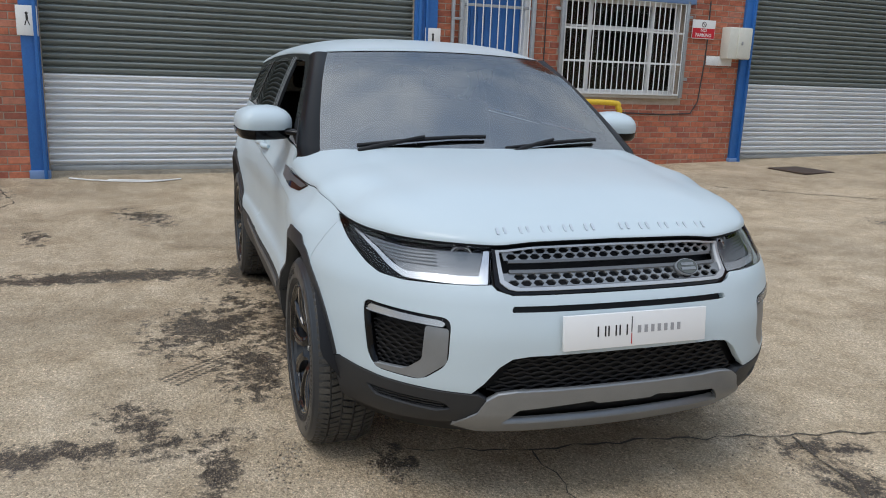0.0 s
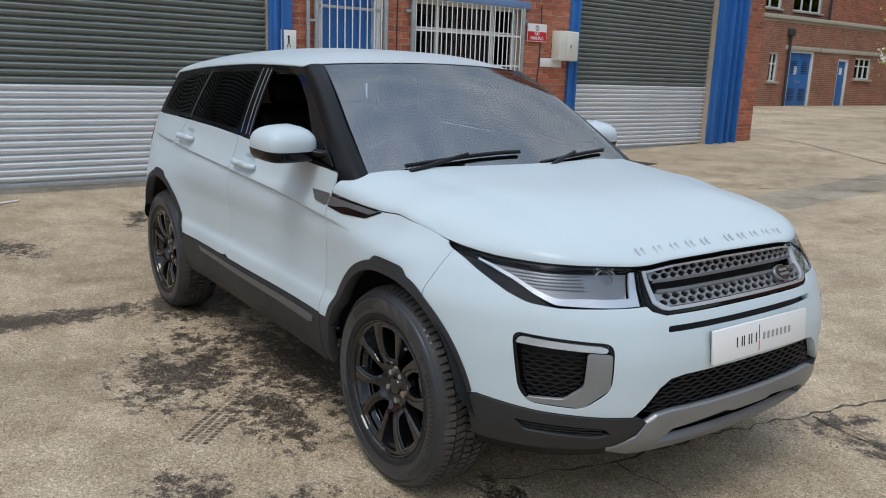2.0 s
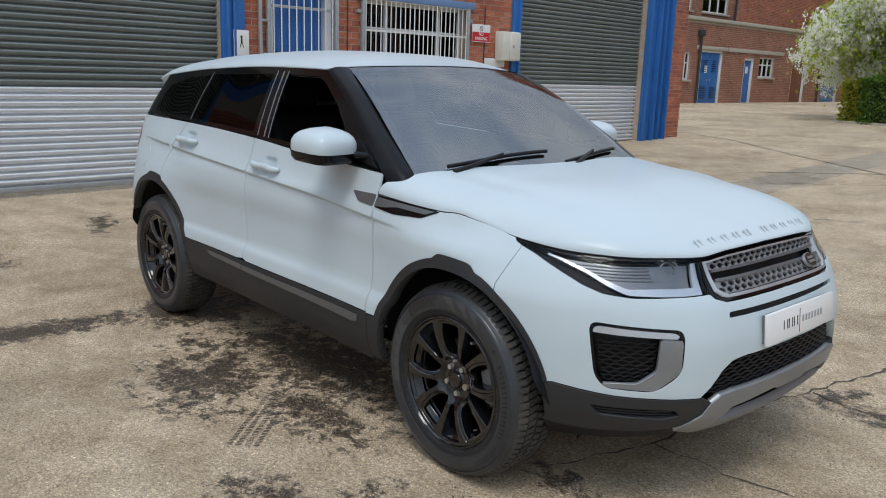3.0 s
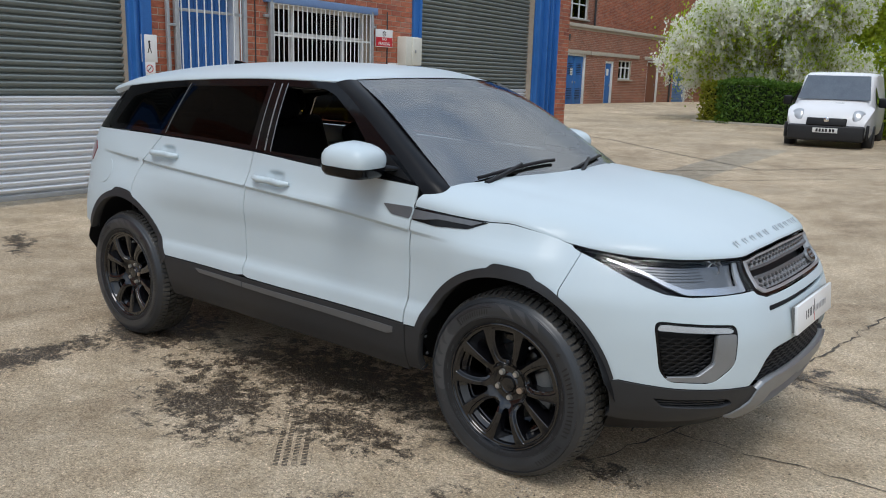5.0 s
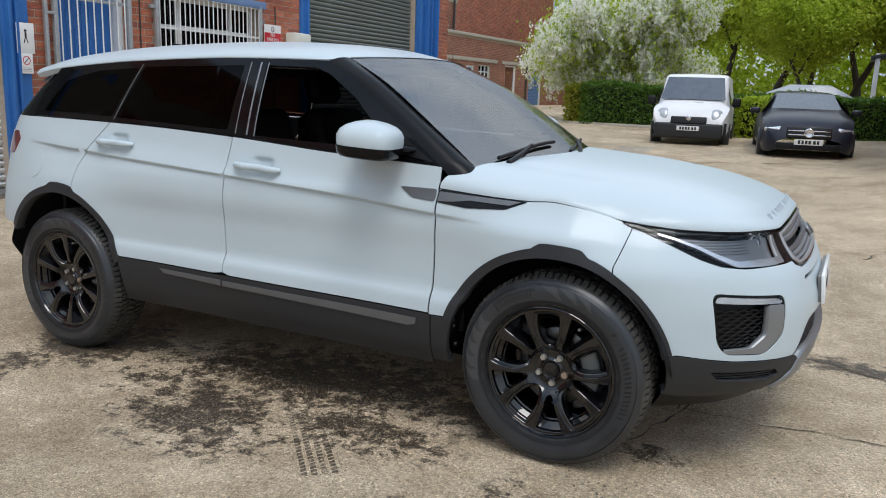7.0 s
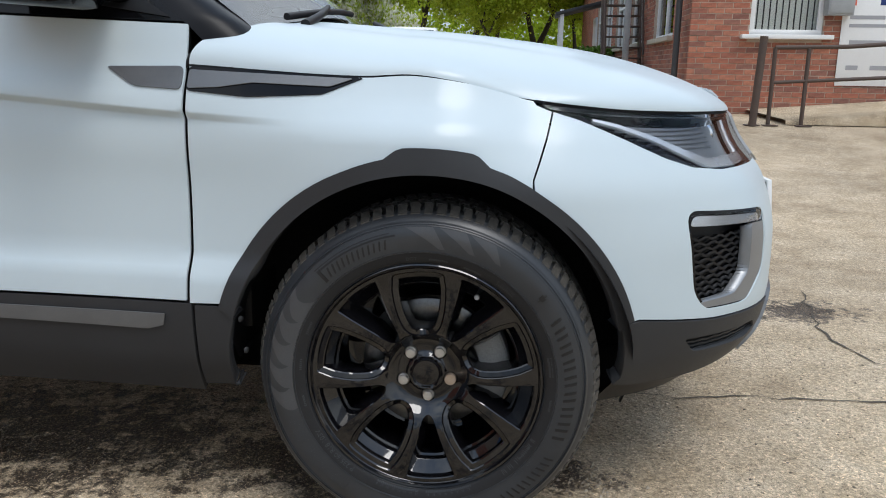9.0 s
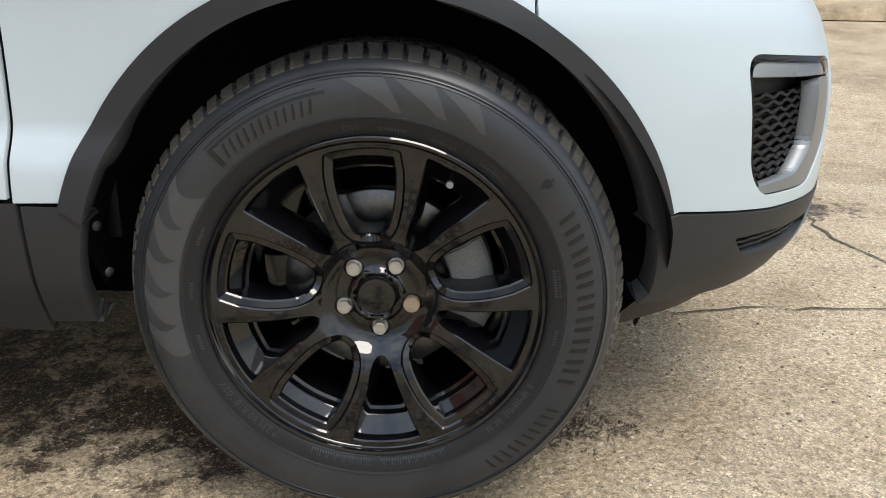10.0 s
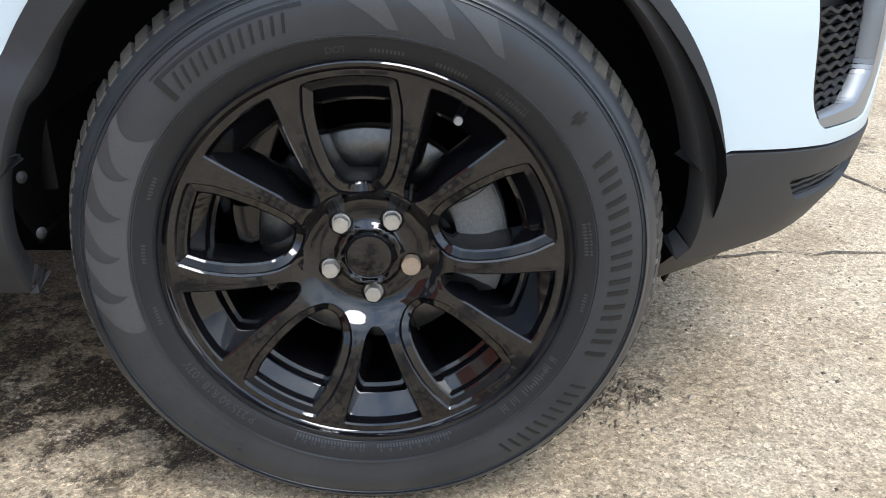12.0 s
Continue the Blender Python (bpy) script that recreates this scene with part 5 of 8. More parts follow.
for x, sg, spin in ((AXLE, 1, 0), (-AXLE, 1, 14), (AXLE, -1, 40), (-AXLE, -1, 5)):
    m = pose(x, -sg * TRACK, HUB_Z - (REAR_DIP if x < 0 else 0.0), 0, 0, 0 if sg == 1 else 180)
    wheel = part("wheel", rim_face, WHEEL_BLACK, car, "gloss black five twin-spoke alloy wheel")
    wheel.matrix_basis = m @ pose(0, 0, 0, 0, -spin, 0)
    tyre = part("tyre", tyre_me, TYRE, wheel, "black all-season tyre")
    tyre.matrix_basis = pose(0, 0, 0, 0, spin, 0)
    part("tread", tread_me, TREAD, wheel, "dusty tread blocks").matrix_basis = pose(0, 0, 0, 0, spin, 0)
    part("bead_ring", bead_me, TYRE_DARK, wheel, "darker ribbed band round the rim")
    part("spoke_sides", walls_me, WHEEL_BLACK, wheel)
    part("rim_lip", lip_me, WHEEL_BLACK, wheel)
    part("barrel", barrel_me, WHEEL_BLACK, wheel)
    part("brake_disc", disc_me, STEEL, wheel, "bare steel brake disc")
    part("hub", hub_me, CAST, wheel)
    part("centre_cap", cap_me, WHEEL_BLACK, wheel, "plain black centre cap")
    cal = part("brake_caliper", caliper_me, CAST, wheel, "grey cast brake caliper")
    cal.matrix_basis = pose(0, 0, 0, 0, spin, 0)
    part("tyre_valve", valve_me, CAST, wheel, "bright metal valve").matrix_basis = pose(*[(0.207 * math.cos(radians(59)), -0.006, 0.207 * math.sin(radians(59)))][0])
    for k in range(5):
        a = 130 + 72 * k
        lock = k == 3
        ob = part("wheel_bolt", lock_me if (a - 346) % 360 == 0 else bolt_me, BOLT_WARM if (a - 346) % 360 == 0 else BOLT, wheel, "steel wheel bolt")
        ob.matrix_basis = pose(0.054 * math.cos(radians(a)), 0.0, 0.054 * math.sin(radians(a)), 0, 20 * k, 0)
    if sg == 1:
        for me, nm in word_meshes:
            part(nm, me, TYRE, wheel)
        for me in mark_meshes:
            part("raised_mark", me, MARK, wheel)
        for me in swirl_meshes:
            part("pressed_blade", me, FLAME, wheel)
        part("small_lettering", small_me, TYRE, wheel)["kind"] = "stuff"


# ---------------------------------------------------------------- lamps, grille, plate, mirrors and small parts
LAMP_TOP = [(s, float(lip_z(s)) - 0.006) for s in np.linspace(s_y(0.462), s_at(1.565), 24)]
lamp_shape = LAMP_LOW + LAMP_TOP
for sg in (1, -1):
    fix = (lambda q: q) if sg == 1 else mirror
    house = panel("headlamp", fix(lamp_shape), [], GLOSS_BLACK, 0.03, 0.0, "clear headlamp with a dark housing and bright J-shaped light", lift=-0.05)
    low = LAMP_LOW
    # bright band along the lower edge, turning up at the inner end
    ss = np.linspace(s_at(1.70), s_y(0.480), 36)
    lowz = np.interp(ss[::-1], [s for s, _ in low][::-1], [z for _, z in low][::-1])[::-1]
    frac = np.linspace(0, 1, 36)
    rise_at = [(s_y(0.48), 0.009), (s_y(0.60), 0.009), (s_at(1.97), 0.013), (s_at(1.90), 0.034), (s_at(1.84), 0.043), (s_at(1.76), 0.036), (s_at(1.70), 0.026)]
    up_by = np.interp(ss, [q[0] for q in rise_at], [q[1] for q in rise_at])
    a = [(s, z + d) for s, z, d in zip(ss, lowz, up_by)]
    b = [(s, z + d + 0.005 + 0.017 * min(1.0, 1.5 * f)) for s, z, d, f in zip(ss, lowz, up_by, frac)]
    band = a + [(s_y(0.474), 0.897), (s_y(0.500), 0.897)] + [q for q in b[::-1] if q[0] > s_y(0.506)]
    panel("light_band", fix(band), [], BRIGHT, 0.015, 0.012, "bright silver light band", house, lift=-0.020)
    refl = [(s_at(1.665), 0.918)] + [(s, z + 0.002) for s, z in b[2:] if s > s_y(0.506)] + [(s_y(0.502), 0.893), (s_at(1.86), 0.905), (s_at(1.76), 0.912)]
    panel("reflector", fix(refl), [], SILVER, 0.02, 0.0, "silver reflector", house, lift=-0.040)
    for i in range(5):
        z0 = 0.900 - 0.010 * i
        s0, s1 = s_at(1.76 + 0.026 * i), s_y(0.67 - 0.004 * i)
        panel("reflector_rib", fix([(s0, z0), (s1, z0 - 0.004), (s1, z0 - 0.0065), (s0, z0 - 0.0025)]), [], GUN, 0.03, 0.008, parent=house, lift=-0.036)
    c = on_body(sg * s_y(0.575), 0.862)
    ring = lathe([(0.034, 0.0), (0.036, -0.006), (0.040, -0.006), (0.041, 0.0), (0.041, 0.03)], 40)
    ob = part("projector_ring", ring, BRIGHT, house)
    ob.matrix_basis = Matrix.Translation(Vector(c) + Vector((-0.055, 0.018 * sg, -0.004))) @ pose(0, 0, 0, 0, 0, 90 - 25 * sg)
    ball = lathe([(0.0, -0.020), (0.012, -0.018), (0.024, -0.010), (0.032, 0.0), (0.034, 0.01)], 40)
    ob2 = part("projector", ball, LENS, house, "round glass projector")
    ob2.matrix_basis = ob.matrix_basis
    back = lathe([(0.0, 0.012), (0.034, 0.012)], 30)
    part("projector_back", back, GLOSS_BLACK, house).matrix_basis = ob.matrix_basis
    panel("lamp_cover", fix(lamp_shape), [], LENS, 0.025, 0.012, "clear lamp cover", house, lift=-0.001).visible_shadow = False

# grille
top_z = lambda y: float(lip_z(s_y(abs(y)))) - 0.012
frame_out = [(s_y(y), top_z(y)) for y in np.linspace(-0.466, 0.466, 40)] + [(s_y(0.457), 0.80), (s_y(0.425), 0.782), (s_y(0.39), 0.776), (-s_y(0.39), 0.776), (-s_y(0.425), 0.782), (-s_y(0.457), 0.80)]
mid_out = [(s_y(y), top_z(y) - 0.003) for y in np.linspace(-0.454, 0.454, 40)] + [(s_y(0.440), 0.806), (s_y(0.412), 0.789), (s_y(0.385), 0.784), (-s_y(0.385), 0.784), (-s_y(0.412), 0.789), (-s_y(0.440), 0.806)]
mid_in = [(s_y(y), top_z(y) - 0.009) for y in np.linspace(-0.440, 0.440, 40)] + [(s_y(0.425), 0.812), (s_y(0.395), 0.798), (s_y(0.375), 0.793), (-s_y(0.375), 0.793), (-s_y(0.395), 0.798), (-s_y(0.425), 0.812)]
grille = panel("grille", frame_out, [mid_out], GLOSS_BLACK, 0.03, 0.05, "silver-framed front grille with honeycomb bands", lift=-0.002)
panel("grille_frame", mid_out, [mid_in], PALE_TRIM, 0.03, 0.03, "satin silver grille frame", grille, lift=0.004)
panel("grille_backing", frame_out, [], BLACK, 0.05, 0, parent=grille, lift=-0.06)


def honeycomb(z_top, z_low, rows):
    out = [(s_y(y), z_top(y)) for y in np.linspace(-0.428, 0.428, 36)] + [(s_y(0.418), z_low), (-s_y(0.418), z_low)]
    holes, n = [], 19
    for r in range(rows):
        for k in range(n + (r % 2)):
            y = -0.4135 + 0.0435 * (k + (0 if r % 2 else 0.5))
            if abs(y) > 0.405:
                continue
            z = z_low + 0.010 + 0.0165 * r
            w, h = 0.0200, 0.0078
            holes.append([(s_y(y) + dx * w, z + dz * h) for dx, dz in ((-1, 0), (-0.5, -1), (0.5, -1), (1, 0), (0.5, 1), (-0.5, 1))])
    return out, holes


out, holes = honeycomb(lambda y: top_z(y) - 0.008, 0.869, 2)
panel("honeycomb_band", out, holes, SILVER, 0.05, 0.014, "grey honeycomb band", grille, lift=-0.006, edge=0.02)
out, holes = honeycomb(lambda y: 0.833, 0.797, 2)
panel("honeycomb_band", out, holes, SILVER, 0.05, 0.014, "grey honeycomb band", grille, lift=-0.004, edge=0.02)
panel("grille_bar", [(-s_y(0.405), 0.869), (s_y(0.405), 0.869), (s_y(0.405), 0.861), (-s_y(0.405), 0.861)], [], GUN, 0.04, 0.02, parent=grille, lift=-0.002)
panel("grille_bar", [(-s_y(0.405), 0.841), (s_y(0.405), 0.841), (s_y(0.405), 0.832), (-s_y(0.405), 0.832)], [], GUN, 0.04, 0.02, parent=grille, lift=0.002)
oval = lambda k: [(-s_y(0.262) + 0.047 * k * math.cos(t), 0.824 + 0.024 * k * math.sin(t)) for t in np.linspace(0, 2 * math.pi, 40, endpoint=False)]
badge = panel("badge", oval(1.0), [], SILVER, 0.02, 0.012, "plain oval badge, dark with a silver rim", grille, lift=0.014)
panel("badge_face", oval(0.88), [], material("dark_green_enamel", (0.012, 0.022, 0.018), 0.2, 0, 1.0), 0.02, 0.002, parent=badge.parent, lift=0.017)
for dz, w in ((0.006, 0.026), (-0.007, 0.030)):
    panel("badge_bar", [(-s_y(0.262) - w, 0.824 + dz + 0.004), (-s_y(0.262) + w, 0.824 + dz + 0.004), (-s_y(0.262) + w, 0.824 + dz - 0.004), (-s_y(0.262) - w, 0.824 + dz - 0.004)], [], SILVER, 0.02, 0.001, parent=grille, lift=0.0185)

plate = part("number_plate", box((0.012, 0.52, 0.111), bevel=0.002), PLATE_WHITE, car, "white show plate with plain dark and grey bars")
plate.matrix_basis = pose(2.194, 0.004, 0.664, 0, -6, 0)
part("plate_backing", box((0.014, 0.50, 0.10), (-0.012, 0, 0)), CAST, plate)
INK, INK_GREY, INK_RED = material("black_print", (0.015, 0.015, 0.016), 0.4), material("grey_print", (0.32, 0.32, 0.33), 0.4), material("red_print", (0.5, 0.03, 0.03), 0.4)
for y0 in (-0.128, -0.090, -0.050):
    for dy, dz, w, h in ((-0.013, 0.0, 0.005, 0.034), (0.013, 0.0, 0.005, 0.034)):
        part("plate_bar", box((0.001, w, h), (0.0068, y0 + dy, dz)), INK, plate)
for y0, w, h, mat, z in ((-0.020, 0.003, 0.05, INK, 0.016), (-0.020, 0.003, 0.035, INK_RED, -0.03)):
    part("plate_bar", box((0.001, w, h), (0.0068, y0, z)), mat, plate)
for i in range(7):
    part("plate_bar", box((0.001, 0.012, 0.024), (0.0068, 0.008 + 0.0245 * i, -0.001)), INK_GREY, plate)

# mirrors
def mirror_shell(rows, nt=44):
    """A rounded block from (height, half length, half width) rings."""
    P = []
    for z, ax, ay in rows:
        P.append([(ax * np.sign(math.cos(a)) * abs(math.cos(a)) ** (0.62 if math.cos(a) > 0 else 0.4) - (0.03 * (math.sin(a) * 0.5 + 0.5)), ay * np.sign(math.sin(a)) * abs(math.sin(a)) ** 0.62, z) for a in np.linspace(0, 2 * math.pi, nt, endpoint=False)])
    return grid_mesh(np.array(P), close_u=True)


CAP_ROWS = [(-0.019, 0.120, 0.122), (0.0, 0.1225, 0.1245), (0.022, 0.122, 0.122), (0.042, 0.112, 0.112), (0.058, 0.092, 0.096), (0.070, 0.062, 0.070), (0.077, 0.030, 0.036), (0.079, 0.004, 0.004)]
BASE_ROWS = [(-0.066, 0.01, 0.01), (-0.066, 0.085, 0.09), (-0.060, 0.110, 0.112), (-0.044, 0.120, 0.122), (-0.020, 0.1235, 0.1255)]


for sg in (1, -1):
    door = thing_door = [o for o in car.children if o.name.startswith("front_door")][0 if sg == 1 else 1]
    cap = part("door_mirror", mirror_shell(CAP_ROWS), PAINT, car, "white door mirror with a black underside")
    cap.matrix_basis = pose(0.585, -0.968, 1.172, 0, 3, 6) if sg == 1 else pose(0.585, 0.90, 1.172, 0, 3, -6)
    part("mirror_base", mirror_shell(BASE_ROWS), GLOSS_BLACK, cap, "gloss black lower half")
    arm = bend([(0.02, 0.04 * sg, -0.042), (0.08, 0.09 * sg, -0.044), (0.13, 0.15 * sg, -0.050)], 6)
    part("mirror_arm", tube(arm, [0.030 - 0.0006 * i for i in range(len(arm))], 14), GLOSS_BLACK, cap).matrix_basis = Matrix.Diagonal((1, 1, 0.6, 1))
    gl = lathe([(0.0, 0.0), (0.07, 0.0)], 30)
    ob = part("mirror_glass", gl, CHROME, cap, "silvered mirror glass")
    ob.matrix_basis = pose(-0.122, 0, 0.006, 0, 0, -90) @ Matrix.Diagonal((1.2, 1, 0.6, 1))
    # black corner where the mirror meets the door
    g = side_glass(sg)
    panel("mirror_sail", rounded([(0.79, 1.095), (0.62, 1.120), (0.565, 1.17), (0.60, 1.205)], 0.008, 3), [], BLACK, 0.03, 0.01, "black plastic corner by the mirror", fn=g, lift=0.004, flip=sg == -1)
    # handles with their cups
    for (x0, x1, z0, z1), dname in (((-0.195, 0.06, 1.022, 1.010), "front_door"), ((-1.075, -0.835, 1.073, 1.067), "rear_door")):
        owner = [o for o in car.children if o.name.startswith(dname)][0 if sg == 1 else 1]
        xm, zm = (x0 + x1) / 2, (z0 + z1) / 2
        pts = []
        for t in np.linspace(0, 1, 14):
            x = x0 + (x1 - x0) * t
            q = on_body(sg * s_at(x), z0 + (z1 - z0) * t)
            out_by = 0.034 * (1 - abs(2 * t - 1) ** 4) + 0.008
            pts.append((q[0], q[1] - sg * out_by, q[2]))
        me = tube(pts, [0.010 + 0.006 * (1 - abs(2 * t - 1) ** 6) for t in np.linspace(0, 1, 14)], 14)
        part("door_handle", me, PAINT, owner, "white door handle")

# wipers and the black scuttle under the windscreen

def on_screen(u, v, out=0.012):
    k = v * (len(edge) - 1)
    e = np.array([np.interp(k, range(len(edge)), edge[:, i]) for i in range(3)])
    bow = 1 - u * u
    return (e[0] + bow * (0.135 * (1 - v) + 0.115 * v) + out * 0.55, -u * e[1], e[2] + bow * (-0.004 * (1 - v) + 0.020 * v) + 0.012 * math.sin(math.pi * v) + out * 0.8)


P = np.array([[(rear_x(u) * 1.0 - 0.012 + d, -u * 0.86, 1.072 + 0.018 * u * u - h) for u in np.linspace(-0.96, 0.96, 40)] for d, h in ((0.03, 0.0), (-0.02, -0.006), (-0.10, -0.01), (-0.16, 0.03))])
part("scuttle", grid_mesh(P, flip=True), BLACK, car, "black plastic scuttle under the windscreen")
for u0, u1, v0, v1, pu in ((0.80, 0.02, 0.05, 0.13, 0.30), (-0.08, -0.78, 0.05, 0.10, -0.62)):
    blade_path = [on_screen(u0 + (u1 - u0) * t, v0 + (v1 - v0) * math.sin(t * 1.6), 0.016) for t in np.linspace(0, 1, 14)]
    wiper = part("wiper", tube(blade_path, 0.0085, 8), BLACK, car, "black windscreen wiper")
    arm = [on_screen(u0, v0 - 0.10, 0.03), on_screen(u0 * 0.8 + u1 * 0.2, v0 - 0.01, 0.035), on_screen((u0 + u1) / 2, (v0 + v1) / 2 + 0.02, 0.028)]
    part("wiper_arm", tube(bend(arm, 5), [0.012, 0.012, 0.011, 0.011, 0.01, 0.01, 0.009, 0.009, 0.009, 0.008, 0.008], 8), BLACK, wiper)

# mud flap at the front arch and screws on its edge
for sg in (1,):
    flapm = box((0.004, 0.014, 0.05), bevel=0.001)
    ob = part("air_flap", flapm, BLACK, car, "black rubber air flap under the bumper")
    ob.matrix_basis = pose(1.778, -0.69, 0.262, 0, 22, 0)
    for z in (0.47, 0.40):
        sc = lathe([(0.0, -0.003), (0.006, -0.002), (0.0075, 0.0)], 16)
        part("trim_screw", sc, CLAD, car).matrix_basis = pose(0.930 + 0.14 * (0.47 - z), -0.908, z, 0, 0, 60)

# ---------------------------------------------------------------- inside the car
P = np.array([[(x, y, z) for y in np.linspace(-0.72, 0.72, 9)] for x, z in ((1.12, 0.94), (1.06, 1.035), (0.85, 1.055), (0.70, 1.05), (0.60, 1.02), (0.56, 0.95), (0.60, 0.80), (0.70, 0.55))])
part("dashboard", grid_mesh(P), TRIM_GREY, car, "dark grey dashboard")
ringp = [(0.0, 0.185 * math.cos(t), 0.185 * math.sin(t)) for t in np.linspace(0, 2 * math.pi, 40, endpoint=False)]
steer = part("steering_wheel", tube(ringp, 0.016, 10, True), SEAT, car, "black leather steering wheel")
steer.matrix_basis = pose(0.44, -0.37, 1.00, 0, 25, 0)
part("steering_hub", box((0.05, 0.15, 0.11), bevel=0.02), SEAT, steer)
part("steering_spoke", box((0.025, 0.34, 0.04), bevel=0.01), SEAT, steer)
for y in (-0.37, 0.37):
    seat = part("front_seat", box((0.52, 0.52, 0.16), bevel=0.05, seg=3), SEAT, car, "black leather front seat")
    seat.matrix_basis = pose(-0.12, y, 0.62, 0, -6, 0)
    part("backrest", box((0.15, 0.50, 0.62), bevel=0.06, seg=3), SEAT, seat).matrix_basis = pose(-0.27, 0, 0.36, 0, -16, 0)
    part("headrest", box((0.10, 0.27, 0.19), bevel=0.045, seg=3), SEAT, seat).matrix_basis = pose(-0.40, 0, 0.79, 0, -10, 0)
bench = part("rear_bench", box((0.50, 1.25, 0.18), bevel=0.05, seg=3), SEAT, car, "black leather rear bench")
bench.matrix_basis = pose(-0.95, 0, 0.62)
part("backrest", box((0.16, 1.22, 0.58), bevel=0.06, seg=3), SEAT, bench).matrix_basis = pose(-0.28, 0, 0.34, 0, -18, 0)
for y in (-0.38, 0.38):
    part("headrest", box((0.09, 0.26, 0.15), bevel=0.04, seg=3), SEAT, bench).matrix_basis = pose(-0.40, y, 0.72, 0, -12, 0)
for sg in (1, -1):
    part("door_card", box((1.9, 0.03, 0.72), bevel=0.012), TRIM_GREY, car, "dark door lining").matrix_basis = pose(-0.15, -sg * 0.80, 0.775, 0, 1.8, 0)
P = R.copy() * (0.985, 0.97, 1) - (0.01, 0, 0.045)
part("headlining", grid_mesh(P, flip=True), textured("grey_headlining", (0.16, 0.16, 0.155), (0.2, 0.2, 0.195), 30, (0.9, 0.95), 0.1, 300), car, "grey headlining")
part("cabin_floor", grid_mesh(np.array([[(x, y, 0.36) for y in (-0.8, 0.8)] for x in (-1.8, 0.9)])), BLACK, car)
part("rear_bulkhead", box((0.03, 1.4, 0.75), bevel=0.01), BLACK, car).matrix_basis = pose(-1.55, 0, 0.78)
part("front_bulkhead", box((0.03, 1.5, 0.62), bevel=0.01), BLACK, car).matrix_basis = pose(0.90, 0, 0.72)
part("rear_mirror", box((0.03, 0.24, 0.065), bevel=0.02, seg=3), BLACK, car, "black interior mirror").matrix_basis = pose(0.40, 0.0, 1.375, 0, 10, -8)


# the body is drawn in a little on its left: narrower than twice its right half
def drawn_in(x, y):
    w = min(max((2.1 - x) / 1.1, 0.0), 1.0)
    return y - (0.010 + 0.030 * w) * (1 + y / 0.95) if y > -0.95 else y


for ob in list(car.children):
    at = ob.matrix_basis.translation
    if ob.type == "MESH" and at.length < 1e-6:
        for piece in [ob] + list(ob.children):
            if piece.matrix_basis.translation.length < 1e-6:
                co = np.empty(len(piece.data.vertices) * 3)
                piece.data.vertices.foreach_get("co", co)
                co = co.reshape(-1, 3)
                co[:, 1] = [drawn_in(x, y) for x, y in co[:, :2]]
                piece.data.vertices.foreach_set("co", co.ravel())
                piece.data.update()
            else:
                piece.matrix_basis.translation.y = drawn_in(*piece.matrix_basis.translation[:2])
    elif at.y > -0.85 and "plate" not in ob.name:
        ob.matrix_basis = Matrix.Translation((0, drawn_in(at.x, at.y) - at.y, 0)) @ ob.matrix_basis


def brick_mat(name, cols, island):
    m = material(name, cols[0], 0.85)
    nt, b, node, link = tools(m)
    if island:
        src = node("NewGeometry").outputs["Random Per Island"]
    else:
        src = node("ObjectInfo").outputs["Random"]
    stops = [(i / (len(cols) - 1), c) for i, c in enumerate(cols)]
    base = ramp(nt, src, stops)
    co = node("TexCoord").outputs["Object"]
    n1, n2 = node("TexNoise", Scale=14.0, Detail=6.0, Roughness=0.7), node("TexNoise", Scale=110.0, Detail=4.0)
    n0 = node("TexNoise", Scale=0.9, Detail=5.0)
    for n in (n0, n1, n2):
        link(co, n.inputs["Vector"])
    mx = node("Mix"); mx.data_type = "RGBA"; mx.blend_type = "MULTIPLY"; mx.inputs[0].default_value = 1.0
    link(base, mx.inputs[6]); link(ramp(nt, n1.outputs[0], [(0.3, grey(0.62)), (0.55, grey(1.0)), (0.75, grey(1.2))]), mx.inputs[7])
    mx2 = node("Mix"); mx2.data_type = "RGBA"; mx2.blend_type = "MULTIPLY"; mx2.inputs[0].default_value = 1.0
    link(mx.outputs[2], mx2.inputs[6]); link(ramp(nt, n0.outputs[0], [(0.3, grey(0.75)), (0.7, grey(1.1))]), mx2.inputs[7])
    link(mx2.outputs[2], b.inputs["Base Color"])
    bp = node("Bump", Strength=0.5, Distance=0.003)
    link(n2.outputs[0], bp.inputs["Height"]); link(bp.outputs[0], b.inputs["Normal"])
    return m


RED = [(0.405, 0.115, 0.061), (0.486, 0.155, 0.084), (0.567, 0.196, 0.108), (0.446, 0.135, 0.074), (0.338, 0.105, 0.068), (0.540, 0.216, 0.135)]
BROWN = [(0.270, 0.115, 0.074), (0.351, 0.142, 0.092), (0.405, 0.169, 0.108), (0.311, 0.132, 0.089), (0.378, 0.182, 0.121)]
BRICK = brick_mat("red_brick", RED, False)
BRICK_ISLE = brick_mat("red_brick_joined", RED, True)
BRICK_BROWN = brick_mat("brown_brick_joined", BROWN, True)
MIXED = [(0.30, 0.105, 0.064), (0.43, 0.150, 0.088), (0.235, 0.098, 0.072), (0.50, 0.195, 0.115), (0.36, 0.150, 0.098), (0.27, 0.125, 0.092)]
BRICK_OFFICE, BRICK_OFFICE_ISLE = brick_mat("mixed_office_brick", MIXED, False), brick_mat("mixed_office_brick_joined", MIXED, True)
MORTAR = textured("sandy_mortar", (0.325, 0.263, 0.206), (0.475, 0.400, 0.325), 9, (0.9, 0.95), 0.5, 130)
BLUE = textured("worn_blue_paint", (0.020, 0.118, 0.37), (0.030, 0.155, 0.45), 5, (0.40, 0.6), 0.15, 60)
